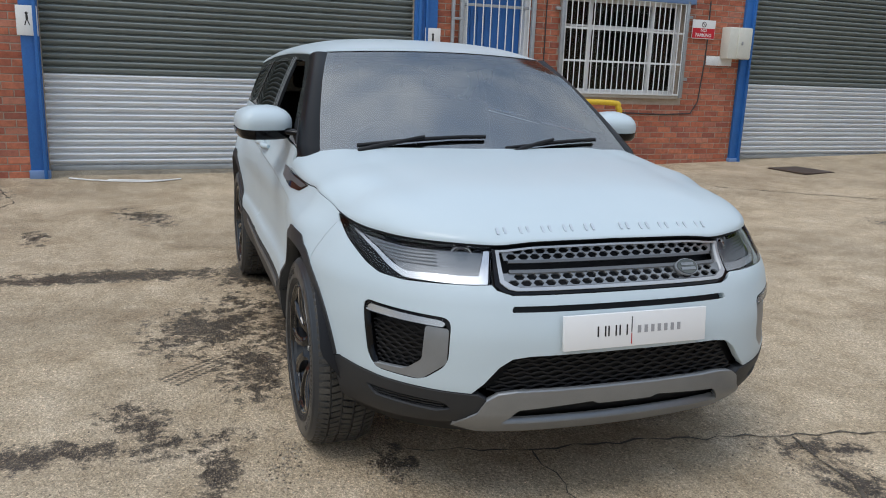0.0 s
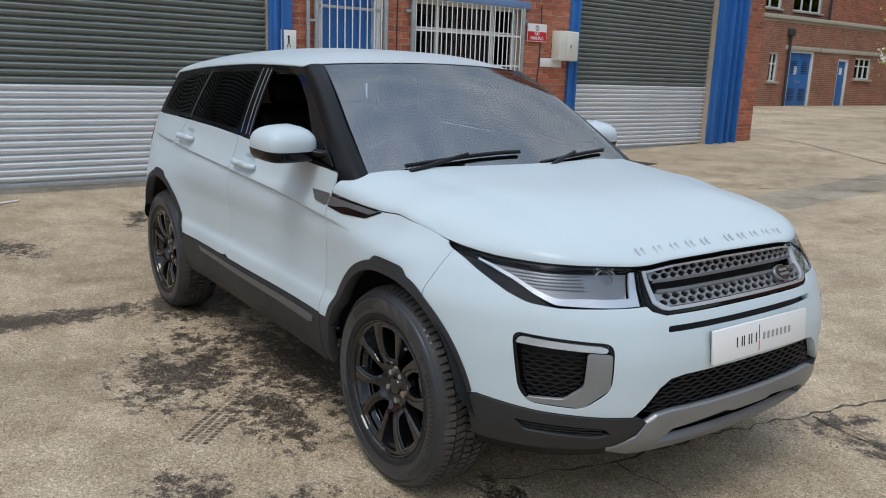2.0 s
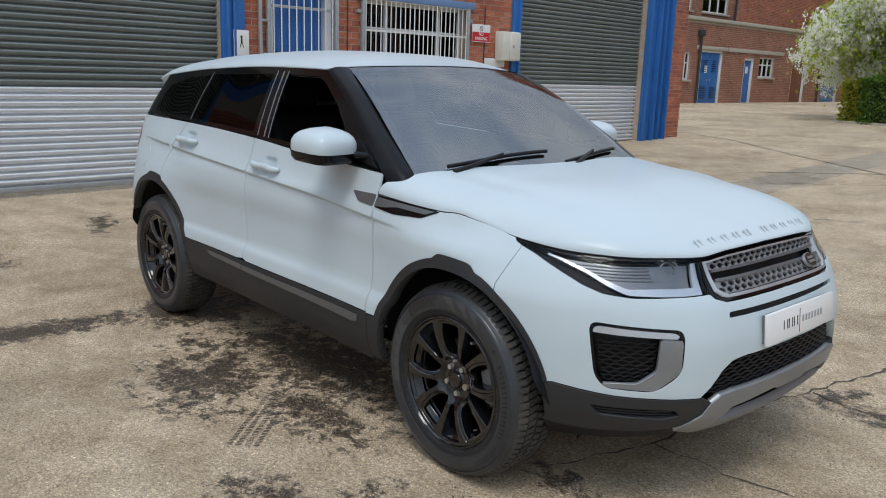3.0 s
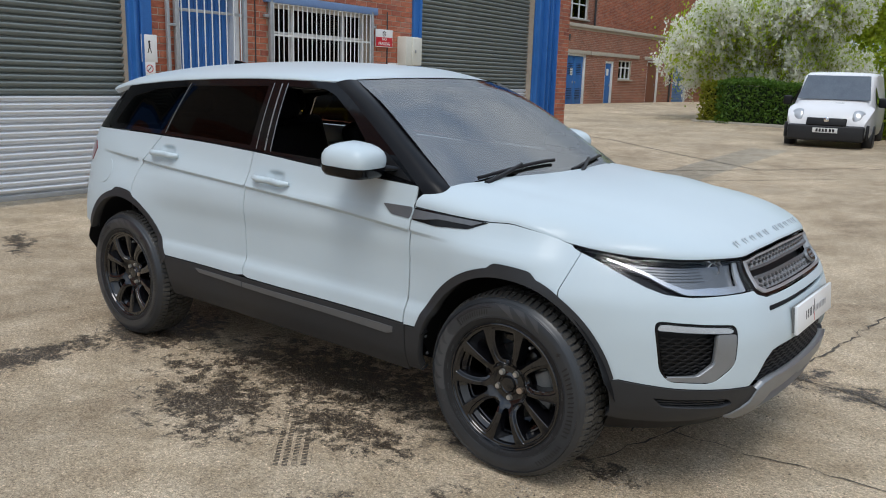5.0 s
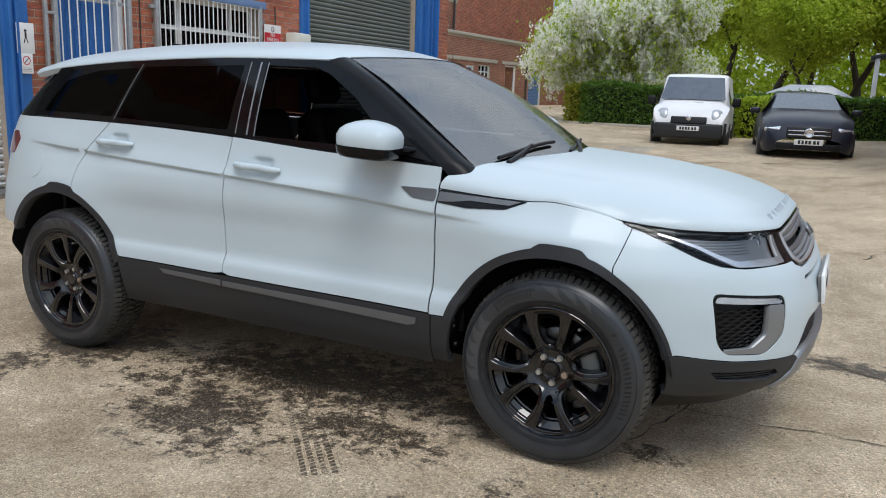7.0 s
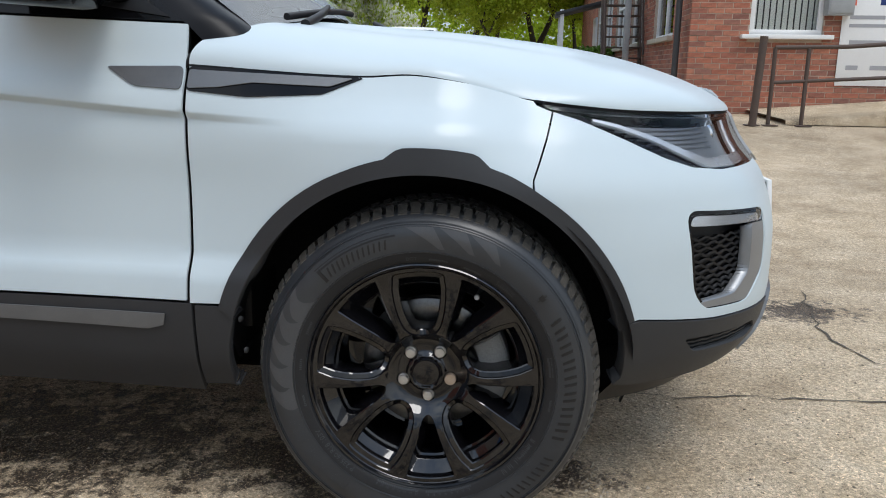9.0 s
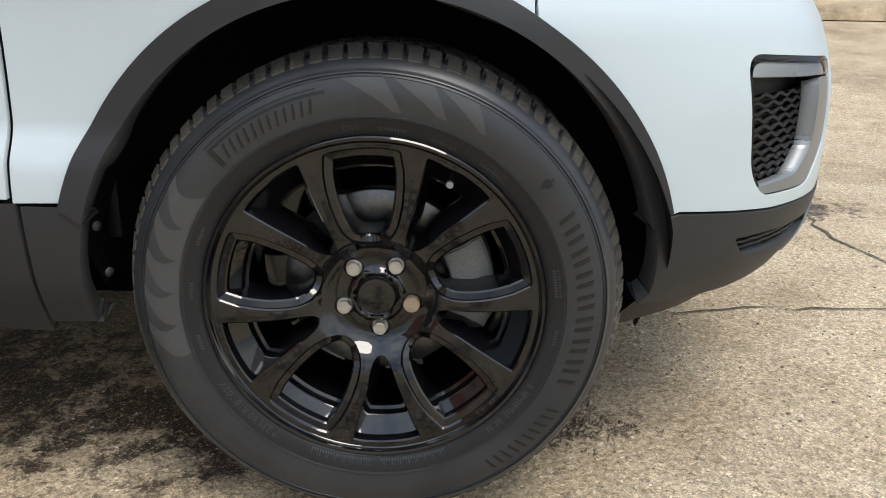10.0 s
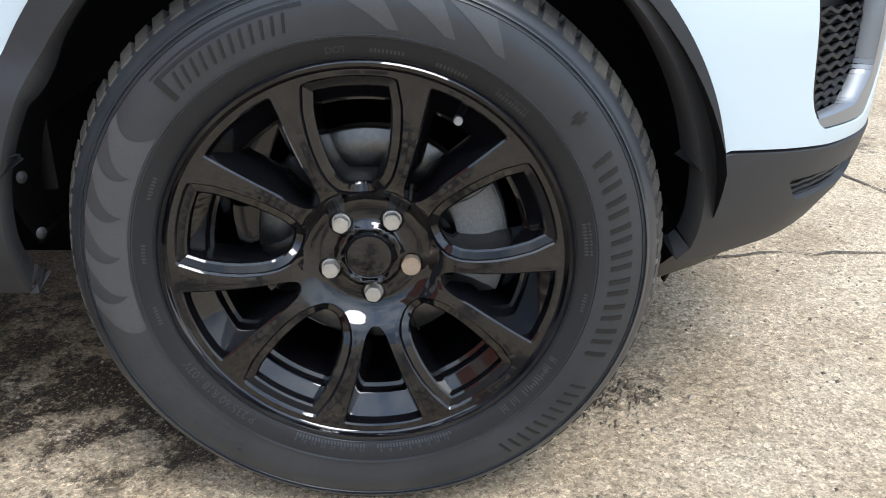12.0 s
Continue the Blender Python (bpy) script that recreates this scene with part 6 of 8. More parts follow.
BLUE_PALE = textured("faded_blue_paint", (0.13, 0.22, 0.42), (0.17, 0.27, 0.47), 6, (0.5, 0.7), 0.2, 60)
SLAT_DARK = textured("dark_grey_shutter_paint", (0.150, 0.175, 0.168), (0.215, 0.243, 0.236), 2.4, (0.42, 0.6), 0.1, 40, stretch=(0.4, 3, 1))
SLAT_PALE = textured("bare_galvanised_shutter", (0.66, 0.69, 0.72), (0.80, 0.82, 0.84), 2.4, (0.26, 0.38), 0.1, 40, metal=0.3, stretch=(0.4, 3, 1))
WHITE = textured("dull_white_paint", (0.644, 0.655, 0.655), (0.782, 0.793, 0.782), 8, (0.5, 0.7), 0.15, 70)
GALV = textured("grey_galvanised_steel", (0.30, 0.32, 0.33), (0.42, 0.44, 0.45), 12, (0.4, 0.6), 0.15, 90, metal=0.4)
YELLOW = textured("yellow_rail_paint", (0.62, 0.40, 0.02), (0.72, 0.49, 0.04), 9, (0.4, 0.6), 0.15, 80)
SIGN_WHITE = textured("white_sign_plastic", (0.74, 0.74, 0.72), (0.8, 0.8, 0.78), 5, (0.4, 0.5), 0.02, 60)
SIGN_RED = material("red_sign_print", (0.55, 0.02, 0.035), 0.4)
CREAM = textured("cream_box_plastic", (0.60, 0.60, 0.53), (0.68, 0.68, 0.61), 7, (0.5, 0.65), 0.1, 70)
STONE = textured("pale_stone", (0.36, 0.32, 0.26), (0.46, 0.42, 0.35), 8, (0.85, 0.95), 0.4, 70)
RUST = textured("rusty_dark_rail", (0.050, 0.036, 0.030), (0.095, 0.062, 0.045), 20, (0.6, 0.8), 0.3, 150)
PIPE = textured("dark_pipe_paint", (0.03, 0.032, 0.035), (0.05, 0.05, 0.052), 12, (0.5, 0.7), 0.2, 90)
PANE = glass("plain_window_glass", (0.55, 0.58, 0.58))
# panel close behind each pane; the unlit room's darkness is in its colour
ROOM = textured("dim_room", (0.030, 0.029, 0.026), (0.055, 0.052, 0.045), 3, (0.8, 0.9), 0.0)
BLIND = textured("cream_blind", (0.62, 0.62, 0.57), (0.72, 0.71, 0.66), 6, (0.7, 0.8), 0.05, 60)


def frame_of(origin, along):
    """A wall's own axes: x along it, y up, z out of its face."""
    u = Vector(along).normalized()
    v = Vector((0, 0, 1))
    w = u.cross(v)
    m = Matrix((u, v, w)).transposed().to_4x4()
    return Matrix.Translation(origin) @ m


def cells(u0, u1, v0, v1, holes):
    us = sorted({u0, u1, *[max(u0, min(u1, a)) for h in holes for a in h[:2]]})
    vs = sorted({v0, v1, *[max(v0, min(v1, a)) for h in holes for a in h[2:]]})
    for a, b in zip(us, us[1:]):
        for c, d in zip(vs, vs[1:]):
            if b - a < 1e-6 or d - c < 1e-6:
                continue
            mu, mv = (a + b) / 2, (c + d) / 2
            if not any(h[0] < mu < h[1] and h[2] < mv < h[3] for h in holes):
                yield a, b, c, d


def slab(u0, u1, v0, v1, holes, thick):
    bm = bmesh.new()
    for a, b, c, d in cells(u0, u1, v0, v1, holes):
        box_bm(bm, (b - a, d - c, thick), ((a + b) / 2, (c + d) / 2, -thick / 2))
    return from_bm(bm)


def brick_cells(u0, u1, v0, v1, holes, course=0.0785, length=0.230, joint=0.011):
    out, row, v = [], 0, v0
    while v < v1 - 0.02:
        top = min(v + course - joint, v1)
        spans = [(u0, u1)]
        for h in holes:
            if h[2] < top - 0.01 and h[3] > v + 0.01:
                nxt = []
                for a, b in spans:
                    if h[1] <= a or h[0] >= b:
                        nxt.append((a, b))
                    else:
                        if h[0] - a > 0.02:
                            nxt.append((a, h[0]))
                        if b - h[1] > 0.02:
                            nxt.append((h[1], b))
                spans = nxt
        for a, b in spans:
            k = math.floor(a / length) - 1
            u = k * length + (length / 2 if row % 2 else 0)
            while u < b:
                p, q = max(u, a), min(u + length - joint, b)
                if q - p > 0.03:
                    out.append((p, q, v, top))
                u += length
        v += course
        row += 1
    return out


def brick_verts(hu, hv, depth):
    c = 0.003
    v = [(-hu, -hv, 0), (hu, -hv, 0), (hu, hv, 0), (-hu, hv, 0)]
    v += [(-hu, -hv, depth - c), (hu, -hv, depth - c), (hu, hv, depth - c), (-hu, hv, depth - c)]
    v += [(-hu + c, -hv + c, depth), (hu - c, -hv + c, depth), (hu - c, hv - c, depth), (-hu + c, hv - c, depth)]
    f = [(8, 9, 10, 11)]
    for a, b in ((0, 1), (1, 2), (2, 3), (3, 0)):
        f += [(a, b, b + 4, a + 4), (a + 4, b + 4, b + 8, a + 8)]
    return v, f


def joined_bricks(rows, depth, rng):
    V, F = [], []
    for p, q, a, b in rows:
        v, f = brick_verts((q - p) / 2, (b - a) / 2, depth + rng.uniform(-0.0025, 0.0025))
        n = len(V)
        V += [((p + q) / 2 + x, (a + b) / 2 + y, z) for x, y, z in v]
        F += [tuple(n + i for i in t) for t in f]
    me = bpy.data.meshes.new("bricks")
    me.from_pydata(V, [], F)
    return me


# --- the works: front wall with two roller shutters, a gated door and a barred window
WU = Vector((-WALL_S, 1, 0))
KW = math.sqrt(1 + WALL_S * WALL_S)
WF = frame_of((WALL_C, 0, 0), WU)          # along the wall 1.001 m for each metre of y
SH1, SH2, DOOR, WIN = (-2.60, 1.56, 0.0, 3.6), (6.72, 10.52, 0.0, 3.9), (2.19, 3.12, 0.0, 2.62), (3.64, 5.54, 1.16, 2.40)
works = part("wall_west", slab(-9.0, 12.06, -0.1, 5.6, [SH1, SH2, DOOR, WIN], 0.34), MORTAR)
works.matrix_basis = WF
tagged(works, "red brick works wall with openings for shutters", "wall", kind="structure")
wall_rng = random.Random(4)
rows = brick_cells(1.83, 6.60, 0.16, 3.3, [DOOR, (3.58, 5.60, 1.08, 2.50)]) + brick_cells(11.36, 12.06, 0.2, 4.2, []) + brick_cells(-3.6, -2.76, 0.1, 2.6, [])
near = [r for r in rows if 1.83 <= r[0] <= 6.6 and 0.9 < r[2] < 2.6 and abs(r[1] - r[0] - 0.219) < 1e-3][:290]
near_set = set(near)
rest = [r for r in rows if r not in near_set] + brick_cells(-9.0, -3.6, 0.0, 3.3, []) + brick_cells(-9.0, 12.06, 4.2, 5.5, []) + brick_cells(1.83, 6.6, 3.3, 4.2, [])
rest_ob = part("brickwork", joined_bricks(rest, 0.006, wall_rng), BRICK_ISLE, works, "red bricks with sandy joints")
tagged(rest_ob, kind="stuff")
side_pier = part("wall_return", slab(0, 8.0, -0.1, 5.6, [], 0.3), MORTAR)
side_pier.matrix_basis = frame_of(WF @ Vector((12.06, 0, -0.34)), Vector((-1, 0.0, 0)).cross(Vector((0, 0, 1))).cross(Vector((0, 0, 1))) * -1)
tagged(side_pier, "red brick end wall of the works", "wall", kind="structure")


def shutter(u0, u1, v0, v1, seam):
    th = thing("roller_shutter", "closed steel roller shutter, dark above and bare galvanised below", "shutter", WF @ Matrix.Translation(((u0 + u1) / 2, 0, -0.12)), "roller shutters")
    pitch = 0.0712
    w = u1 - u0
    prof = [(0.0, -0.034), (0.0165, -0.034), (0.018, -0.006), (0.026, 0.003), (0.036, 0.011), (0.046, 0.019), (0.053, 0.022), (0.060, 0.020), (0.066, 0.012), (0.0695, 0.0), (0.0700, -0.034), (pitch, -0.034)]
    P = np.array([[(-w / 2, a, b), (w / 2, a, b)] for a, b in prof])
    slat = grid_mesh(P, flip=True)
    slat.set_sharp_from_angle(angle=radians(40))
    pale = slat.copy()
    slat.materials.append(SLAT_DARK)
    pale.materials.append(SLAT_PALE)
    v = v0 + 0.05
    while v < v1:
        ob = part("slat", pale if v < seam else slat, None, th)
        ob.matrix_basis = Matrix.Translation((0, v, 0.002 * math.sin(v * 7)))
        v += pitch
    part("bottom_bar", box((w, 0.055, 0.05), (0, v0 + 0.025, 0), bevel=0.006), GALV, th, "grey bottom bar")
    return th


shutter(SH1[0], SH1[1], 0.165, 3.6, 1.15)
shutter(SH2[0], SH2[1], 0.225, 3.9, 1.28)


def post(u0, u1, v0, v1, out, ribs, label):
    th = thing("door_post", label, "post", WF @ Matrix.Translation(((u0 + u1) / 2, 0, 0)), "blue shutter posts")
    w = u1 - u0
    part("web", box((w, v1 - v0, 0.05), (0, (v0 + v1) / 2, out), bevel=0.006), BLUE, th)
    for x, d in ribs:
        part("flange", box((0.035, v1 - v0, d), (x, (v0 + v1) / 2, out + 0.02), bevel=0.006), BLUE, th)
    part("foot", box((w + 0.03, 0.10, 0.09), (0, v0 + 0.04, out + 0.005), bevel=0.008), BLUE_PALE, th, "scuffed foot")
    return th


post(-2.775, -2.60, 0.10, 3.7, 0.03, [(0.06, 0.12)], "blue painted steel post beside the shutter")
post(1.535, 1.83, 0.14, 3.7, 0.03, [(-0.10, 0.14), (0.0, 0.08)], "blue painted steel post beside the shutter")
post(6.60, 6.77, 0.16, 3.9, 0.03, [(0.05, 0.10)], "blue painted steel post beside the shutter")
post(10.52, 11.36, 0.2, 4.4, 0.03, [(-0.38, 0.16), (-0.10, 0.22), (0.12, 0.16), (0.36, 0.20)], "wide blue ribbed steel post with scuffs")

# blue lintels
for u0, u1, v0, v1, n in ((3.50, 5.68, 2.40, 2.50, "lintel"), (2.0, 3.3, 2.62, 2.74, "lintel")):
    ob = part(n, box((u1 - u0, v1 - v0, 0.12), bevel=0.008), BLUE_PALE)
    ob.matrix_basis = WF @ Matrix.Translation(((u0 + u1) / 2, (v0 + v1) / 2, 0.03))
    tagged(ob, "faded blue painted steel lintel", "lintel", kind="structure")

# door with its barred gate
dw, dc = DOOR[1] - DOOR[0], (DOOR[0] + DOOR[1]) / 2
door = thing("door_1", "blue planked door behind a closed white bar gate", "door", WF @ Matrix.Translation((dc, 0, 0)), kind="structure")
for i in range(8):
    x = -dw / 2 + 0.06 + (dw - 0.12) * (i + 0.5) / 8
    part("plank", box(((dw - 0.12) / 8 - 0.004, 2.40, 0.03), (x, 1.36, -0.16), bevel=0.004), BLUE, door)
for x in (-dw / 2 + 0.03, dw / 2 - 0.03):
    part("door_frame", box((0.06, 2.62, 0.16), (x, 1.31, -0.09), bevel=0.006), WHITE, door, "white door frame")
gate = thing("gate", "white painted steel bar gate on grey posts", "gate", WF @ Matrix.Translation((dc, 0, 0.06)))
for x in (-dw / 2 - 0.045, dw / 2 + 0.03):
    part("gate_post", box((0.05, 2.5, 0.05), (x, 1.41, 0), bevel=0.005), GALV, gate, "grey gate post")
part("gate_post", box((0.04, 2.5, 0.04), (-dw / 2 - 0.16, 1.41, 0), bevel=0.005), GALV, gate, "grey gate post")
for i in range(9):
    x = -dw / 2 + 0.03 + (dw - 0.06) * i / 8
    part("gate_bar", tube([(x, 0.2, 0), (x, 2.6, 0)], 0.008, 8), WHITE, gate)
for z in (0.35, 1.30, 2.20):
    part("gate_rail", box((dw + 0.06, 0.035, 0.02), (0, z, -0.012), bevel=0.003), GALV, gate)
for z in (1.25, 2.02):
    part("gate_hinge", box((0.13, 0.03, 0.03), (-dw / 2 - 0.10, z, 0.01), bevel=0.004), GALV, gate)

# window with mullions and outer bars
ww, wc, wv = WIN[1] - WIN[0], (WIN[0] + WIN[1]) / 2, (WIN[2] + WIN[3]) / 2
wh = WIN[3] - WIN[2]
window = thing("window_1", "white steel window behind a cage of white bars", "window", WF @ Matrix.Translation((wc, wv, -0.10)), kind="structure")
for x, w in ((-ww / 2 + 0.025, 0.05), (ww / 2 - 0.025, 0.05), (-0.50, 0.05), (0.50, 0.05)):
    part("mullion", box((w, wh, 0.06), (x, 0, 0), bevel=0.006), WHITE, window)
for z, h, x0, x1 in ((wh / 2 - 0.025, 0.05, -ww / 2, ww / 2), (-wh / 2 + 0.025, 0.05, -ww / 2, ww / 2), (0.26, 0.026, -ww / 2, -0.50), (0.26, 0.034, -0.50, 0.50), (0.26, 0.026, 0.50, ww / 2)):
    part("transom", box((x1 - x0, h, 0.055), ((x0 + x1) / 2, z, 0.002), bevel=0.006), WHITE, window)
for x0, x1 in ((-ww / 2, -0.50), (-0.50, 0.50), (0.50, ww / 2)):
    part("pane", box((x1 - x0 - 0.04, wh - 0.06, 0.006), ((x0 + x1) / 2, 0, -0.01)), PANE, window).visible_shadow = False
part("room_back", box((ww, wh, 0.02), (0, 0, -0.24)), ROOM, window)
OLIVE = textured("olive_blind_cloth", (0.10, 0.098, 0.058), (0.17, 0.16, 0.10), 3, (0.8, 0.9), 0.05, 60)
for i in range(15):
    x = -ww / 2 + 0.06 + (ww - 0.12) * (i + 0.5) / 15
    part("blind_slat", box(((ww - 0.12) / 15 - 0.008, wh - 0.08, 0.004), (0, 0, 0)), OLIVE, window, "olive vertical blind").matrix_basis = Matrix.Translation((x, 0, -0.07)) @ pose(0, 0, 0, 0, (7, -5, 11, -8)[i % 4], 0)
part("sill", box((ww + 0.10, 0.06, 0.16), (0, -wh / 2 - 0.03, 0.08), bevel=0.008), STONE, window, "worn stone sill")
cage = thing("window_cage", "white steel bar cage over the window", "grille", WF @ Matrix.Translation((wc - 0.02, wv + 0.0, 0.075)))
for i in range(23):
    x = -ww / 2 + ww * i / 22
    part("cage_bar", tube([(x, -wh / 2, 0), (x, wh / 2, 0)], 0.0075, 8), WHITE, cage)
for z in (-wh / 2, -0.20, 0.22, wh / 2):
    part("cage_rail", box((ww + 0.04, 0.026, 0.012), (0, z, -0.010), bevel=0.002), WHITE, cage)
for x in (-ww / 2 - 0.04, ww / 2 + 0.04):
    part("cage_post", box((0.05, wh + 0.08, 0.05), (x, 0, -0.01), bevel=0.004), GALV, cage, "grey steel cage post")
    for z in (-0.40, 0.45):
        part("cage_bracket", box((0.10, 0.04, 0.05), (x + (-0.05 if x < 0 else 0.05), z, -0.03), bevel=0.004), GALV, cage)


def board(name, label, cat, u, v, w, h, mat=SIGN_WHITE, out=0.012):
    ob = part(name, box((w, h, 0.006), bevel=0.0015), mat)
    ob.matrix_basis = WF @ Matrix.Translation((u, v, out))
    return tagged(ob, label, cat)


def flat_word(text, size, at, mat, parent):
    me = letters(text, size, 0.001)
    for v in me.vertices:
        v.co.z = 0.0006 if v.co.z > 0 else 0.0
    ob = part("lettering", me, mat, parent)
    ob.matrix_basis = Matrix.Translation(at)
    return ob


np_sign = board("no_parking_sign", "white and red sign with the words no parking", "sign", 5.885, 2.08, 0.40, 0.26, out=0.035)
part("red_panel", box((0.385, 0.135, 0.002), (0, -0.052, 0.004)), SIGN_RED, np_sign)
flat_word("NO", 0.066, (0, -0.034, 0.0055), SIGN_WHITE, np_sign)
flat_word("PARKING", 0.066, (0, -0.100, 0.0055), SIGN_WHITE, np_sign)
ringm = lathe([(0.030, 0.0), (0.030, 0.002), (0.038, 0.002), (0.038, 0.0)], 30, "z")
part("symbol", ringm, INK, np_sign).matrix_basis = Matrix.Translation((0, 0.068, 0.0035))
part("symbol_bar", box((0.062, 0.008, 0.001), (0, 0, 0)), INK, np_sign).matrix_basis = Matrix.Translation((0, 0.068, 0.005)) @ pose(0, 0, 0, 0, 0, -45)
for u in (-2.70, 1.76):
    s = board("walkway_sign", "white walkway sign with a plain dark mark", "sign", u, 1.74, 0.20, 0.30, out=0.085)
    for x, z, w, h, a in ((0.0, 0.072, 0.026, 0.026, 45), (0.002, 0.030, 0.022, 0.055, 0), (-0.012, -0.020, 0.010, 0.06, -18), (0.016, -0.020, 0.010, 0.06, 18)):
        part("mark", box((w, h, 0.001)), INK, s).matrix_basis = Matrix.Translation((x, z, 0.0038)) @ pose(0, 0, 0, 0, 0, a)
s = board("no_smoking_notice", "small white notice with a red ring", "sign", 1.755, 1.49, 0.145, 0.20, out=0.085)
part("symbol", lathe([(0.036, 0.0), (0.036, 0.002), (0.044, 0.002), (0.044, 0.0)], 30, "z"), SIGN_RED, s).matrix_basis = Matrix.Translation((0, 0.03, 0.0032))
part("symbol_bar", box((0.075, 0.008, 0.001)), INK, s).matrix_basis = Matrix.Translation((0, 0.03, 0.004)) @ pose(0, 0, 0, 0, 0, 45)
for z in (-0.045, -0.06, -0.075):
    part("text_bar", box((0.10, 0.005, 0.001), (0, z, 0.0036)), INK_GREY, s)

ebox = thing("meter_box", "cream electrical box fixed to the brick wall", "electrical box", WF @ Matrix.Translation((6.43, 1.91, 0.10)))
part("case", box((0.40, 0.44, 0.18), bevel=0.015), CREAM, ebox)
part("lid", box((0.24, 0.42, 0.02), (0.07, 0, 0.098), bevel=0.01), CREAM, ebox)
part("latch", box((0.03, 0.05, 0.012), (0.02, 0, 0.112), bevel=0.004), GALV, ebox)
part("side_switch", box((0.02, 0.06, 0.05), (0.205, 0.0, 0.0), bevel=0.004), RUST, ebox)
cov = board("cable_cover", "white plastic cable cover below the box", "cover", 6.22, 1.655, 0.46, 0.13, WHITE, 0.03)
cab = part("cable", tube([(0, 0.85, 0), (0.01, 0.3, 0), (0, 0.0, 0), (-0.05, -0.55, 0), (-0.16, -0.72, 0), (-0.6, -0.74, 0), (-1.6, -0.72, 0)], 0.009, 8), PIPE)
cab.matrix_basis = WF @ Matrix.Translation((5.98, 1.62, 0.014))
tagged(cab, "thin black cable running down the brick wall", "cable")
cab2 = part("cable", tube([(0, 1.2, 0), (0, 0.0, 0)], 0.008, 8), PIPE)
cab2.matrix_basis = WF @ Matrix.Translation((3.36, 1.5, 0.015))
tagged(cab2, "thin black cable on the brickwork", "cable")

rail = thing("yellow_barrier", "yellow tubular barrier rail in front of the door", "barrier", pose(-4.4, 2.45, 0.12))
part("hoop", tube(bend([(0, -0.6, 0.0), (0, -0.6, 0.80), (0, -0.5, 0.94), (0, 0.0, 0.96), (0, 1.30, 0.96), (0, 1.44, 0.90), (0, 1.47, 0.78), (0, 1.47, 0.0)], 6), 0.034, 12), YELLOW, rail)
part("mid_rail", tube([(0, -0.6, 0.48), (0, 1.47, 0.48)], 0.028, 12), YELLOW, rail)
for y in (-0.6, 1.47):
    part("foot_plate", box((0.14, 0.14, 0.012), (0, y, 0.0), bevel=0.003), YELLOW, rail)

# concrete apron along the wall, drain cover, cable on the ground
z_at = lambda x, y: float(rise(x, y))
man = part("manhole_cover", box((0.62, 0.62, 0.02), bevel=0.005), RUST)
man.matrix_basis = pose(-4.6, 7.05, z_at(-4.6, 7.05) + 0.004, 0, 0, 10)
tagged(man, "rusty square manhole cover in the concrete", "manhole", kind="structure")
wire = part("loose_cable", tube([(x, y, z_at(x, y) + 0.012) for x, y in bend([(-5.1, -2.4), (-4.95, -2.1), (-4.85, -1.6), (-5.0, -1.25), (-4.9, -1.5), (-4.98, -2.0)], 6)], 0.009, 6), SIGN_WHITE)
tagged(wire, "loose pale cable lying on the ground by the shutter", "cable")

# cracks and joints in the concrete
SOIL = textured("dark_soil", (0.045, 0.037, 0.028), (0.12, 0.10, 0.075), 25, (0.9, 0.95), 0.7, 120)
crng = random.Random(9)


def crack(points, width, label="dark cracked joint in the concrete"):
    pts = []
    for (x0, y0), (x1, y1) in zip(points, points[1:]):
        n = max(2, int(math.hypot(x1 - x0, y1 - y0) / 0.06))
        for i in range(n):
            t = i / n
            pts.append((x0 + (x1 - x0) * t + crng.gauss(0, 0.012), y0 + (y1 - y0) * t + crng.gauss(0, 0.012)))
    pts.append(points[-1])
    p = np.array(pts)
    d = np.gradient(p, axis=0)
    d /= np.linalg.norm(d, axis=1)[:, None] + 1e-9
    n = np.c_[-d[:, 1], d[:, 0]]
    w = np.array([width * crng.uniform(0.15, 1.0) for _ in pts])[:, None]
    a, b = p + n * w / 2, p - n * w / 2
    P = np.array([[(q[0], q[1], z_at(*q) + 0.004) for q in a], [(q[0], q[1], z_at(*q) + 0.004) for q in b]])
    ob = part("ground_crack", grid_mesh(P, flip=True), SOIL)
    tagged(ob, label, "crack", kind="structure")


crack([(1.55, -0.6), (1.70, -0.09), (2.10, -0.08), (3.2, 0.02)], 0.011)
crack([(1.70, -0.09), (1.76, 0.6), (1.86, 1.02), (1.95, 1.5), (2.1, 2.6)], 0.018)
crack([(2.85, 1.25), (2.70, 0.58), (2.80, 0.33), (3.1, 0.0)], 0.014)
crack([(1.86, 1.02), (2.27, 0.96), (2.6, 0.8)], 0.018)
crack([(-3.8, 5.0), (-1.8, 7.4), (0.4, 9.5)], 0.03)
crack([(-4.6, -3.0), (-3.9, -2.75), (-3.4, -3.1), (-2.5, -2.9), (-1.4, -3.4)], 0.02)
crack([(-2.2, 8.5), (0.2, 11.0), (1.6, 11.5)], 0.05)
crack([(2.4, 3.9), (2.9, 5.0), (3.6, 6.4)], 0.02)
crack([(-9.0, 14.0), (-5.0, 12.5), (-1.0, 9.8)], 0.06)
def piece_mat(name, cols):
    """One of several colours for each loose piece."""
    m = material(name, cols[0], 0.9)
    nt, b, node, link = tools(m)
    link(ramp(nt, node("NewGeometry").outputs["Random Per Island"], [(i / (len(cols) - 1), c) for i, c in enumerate(cols)]), b.inputs["Base Color"])
    return m


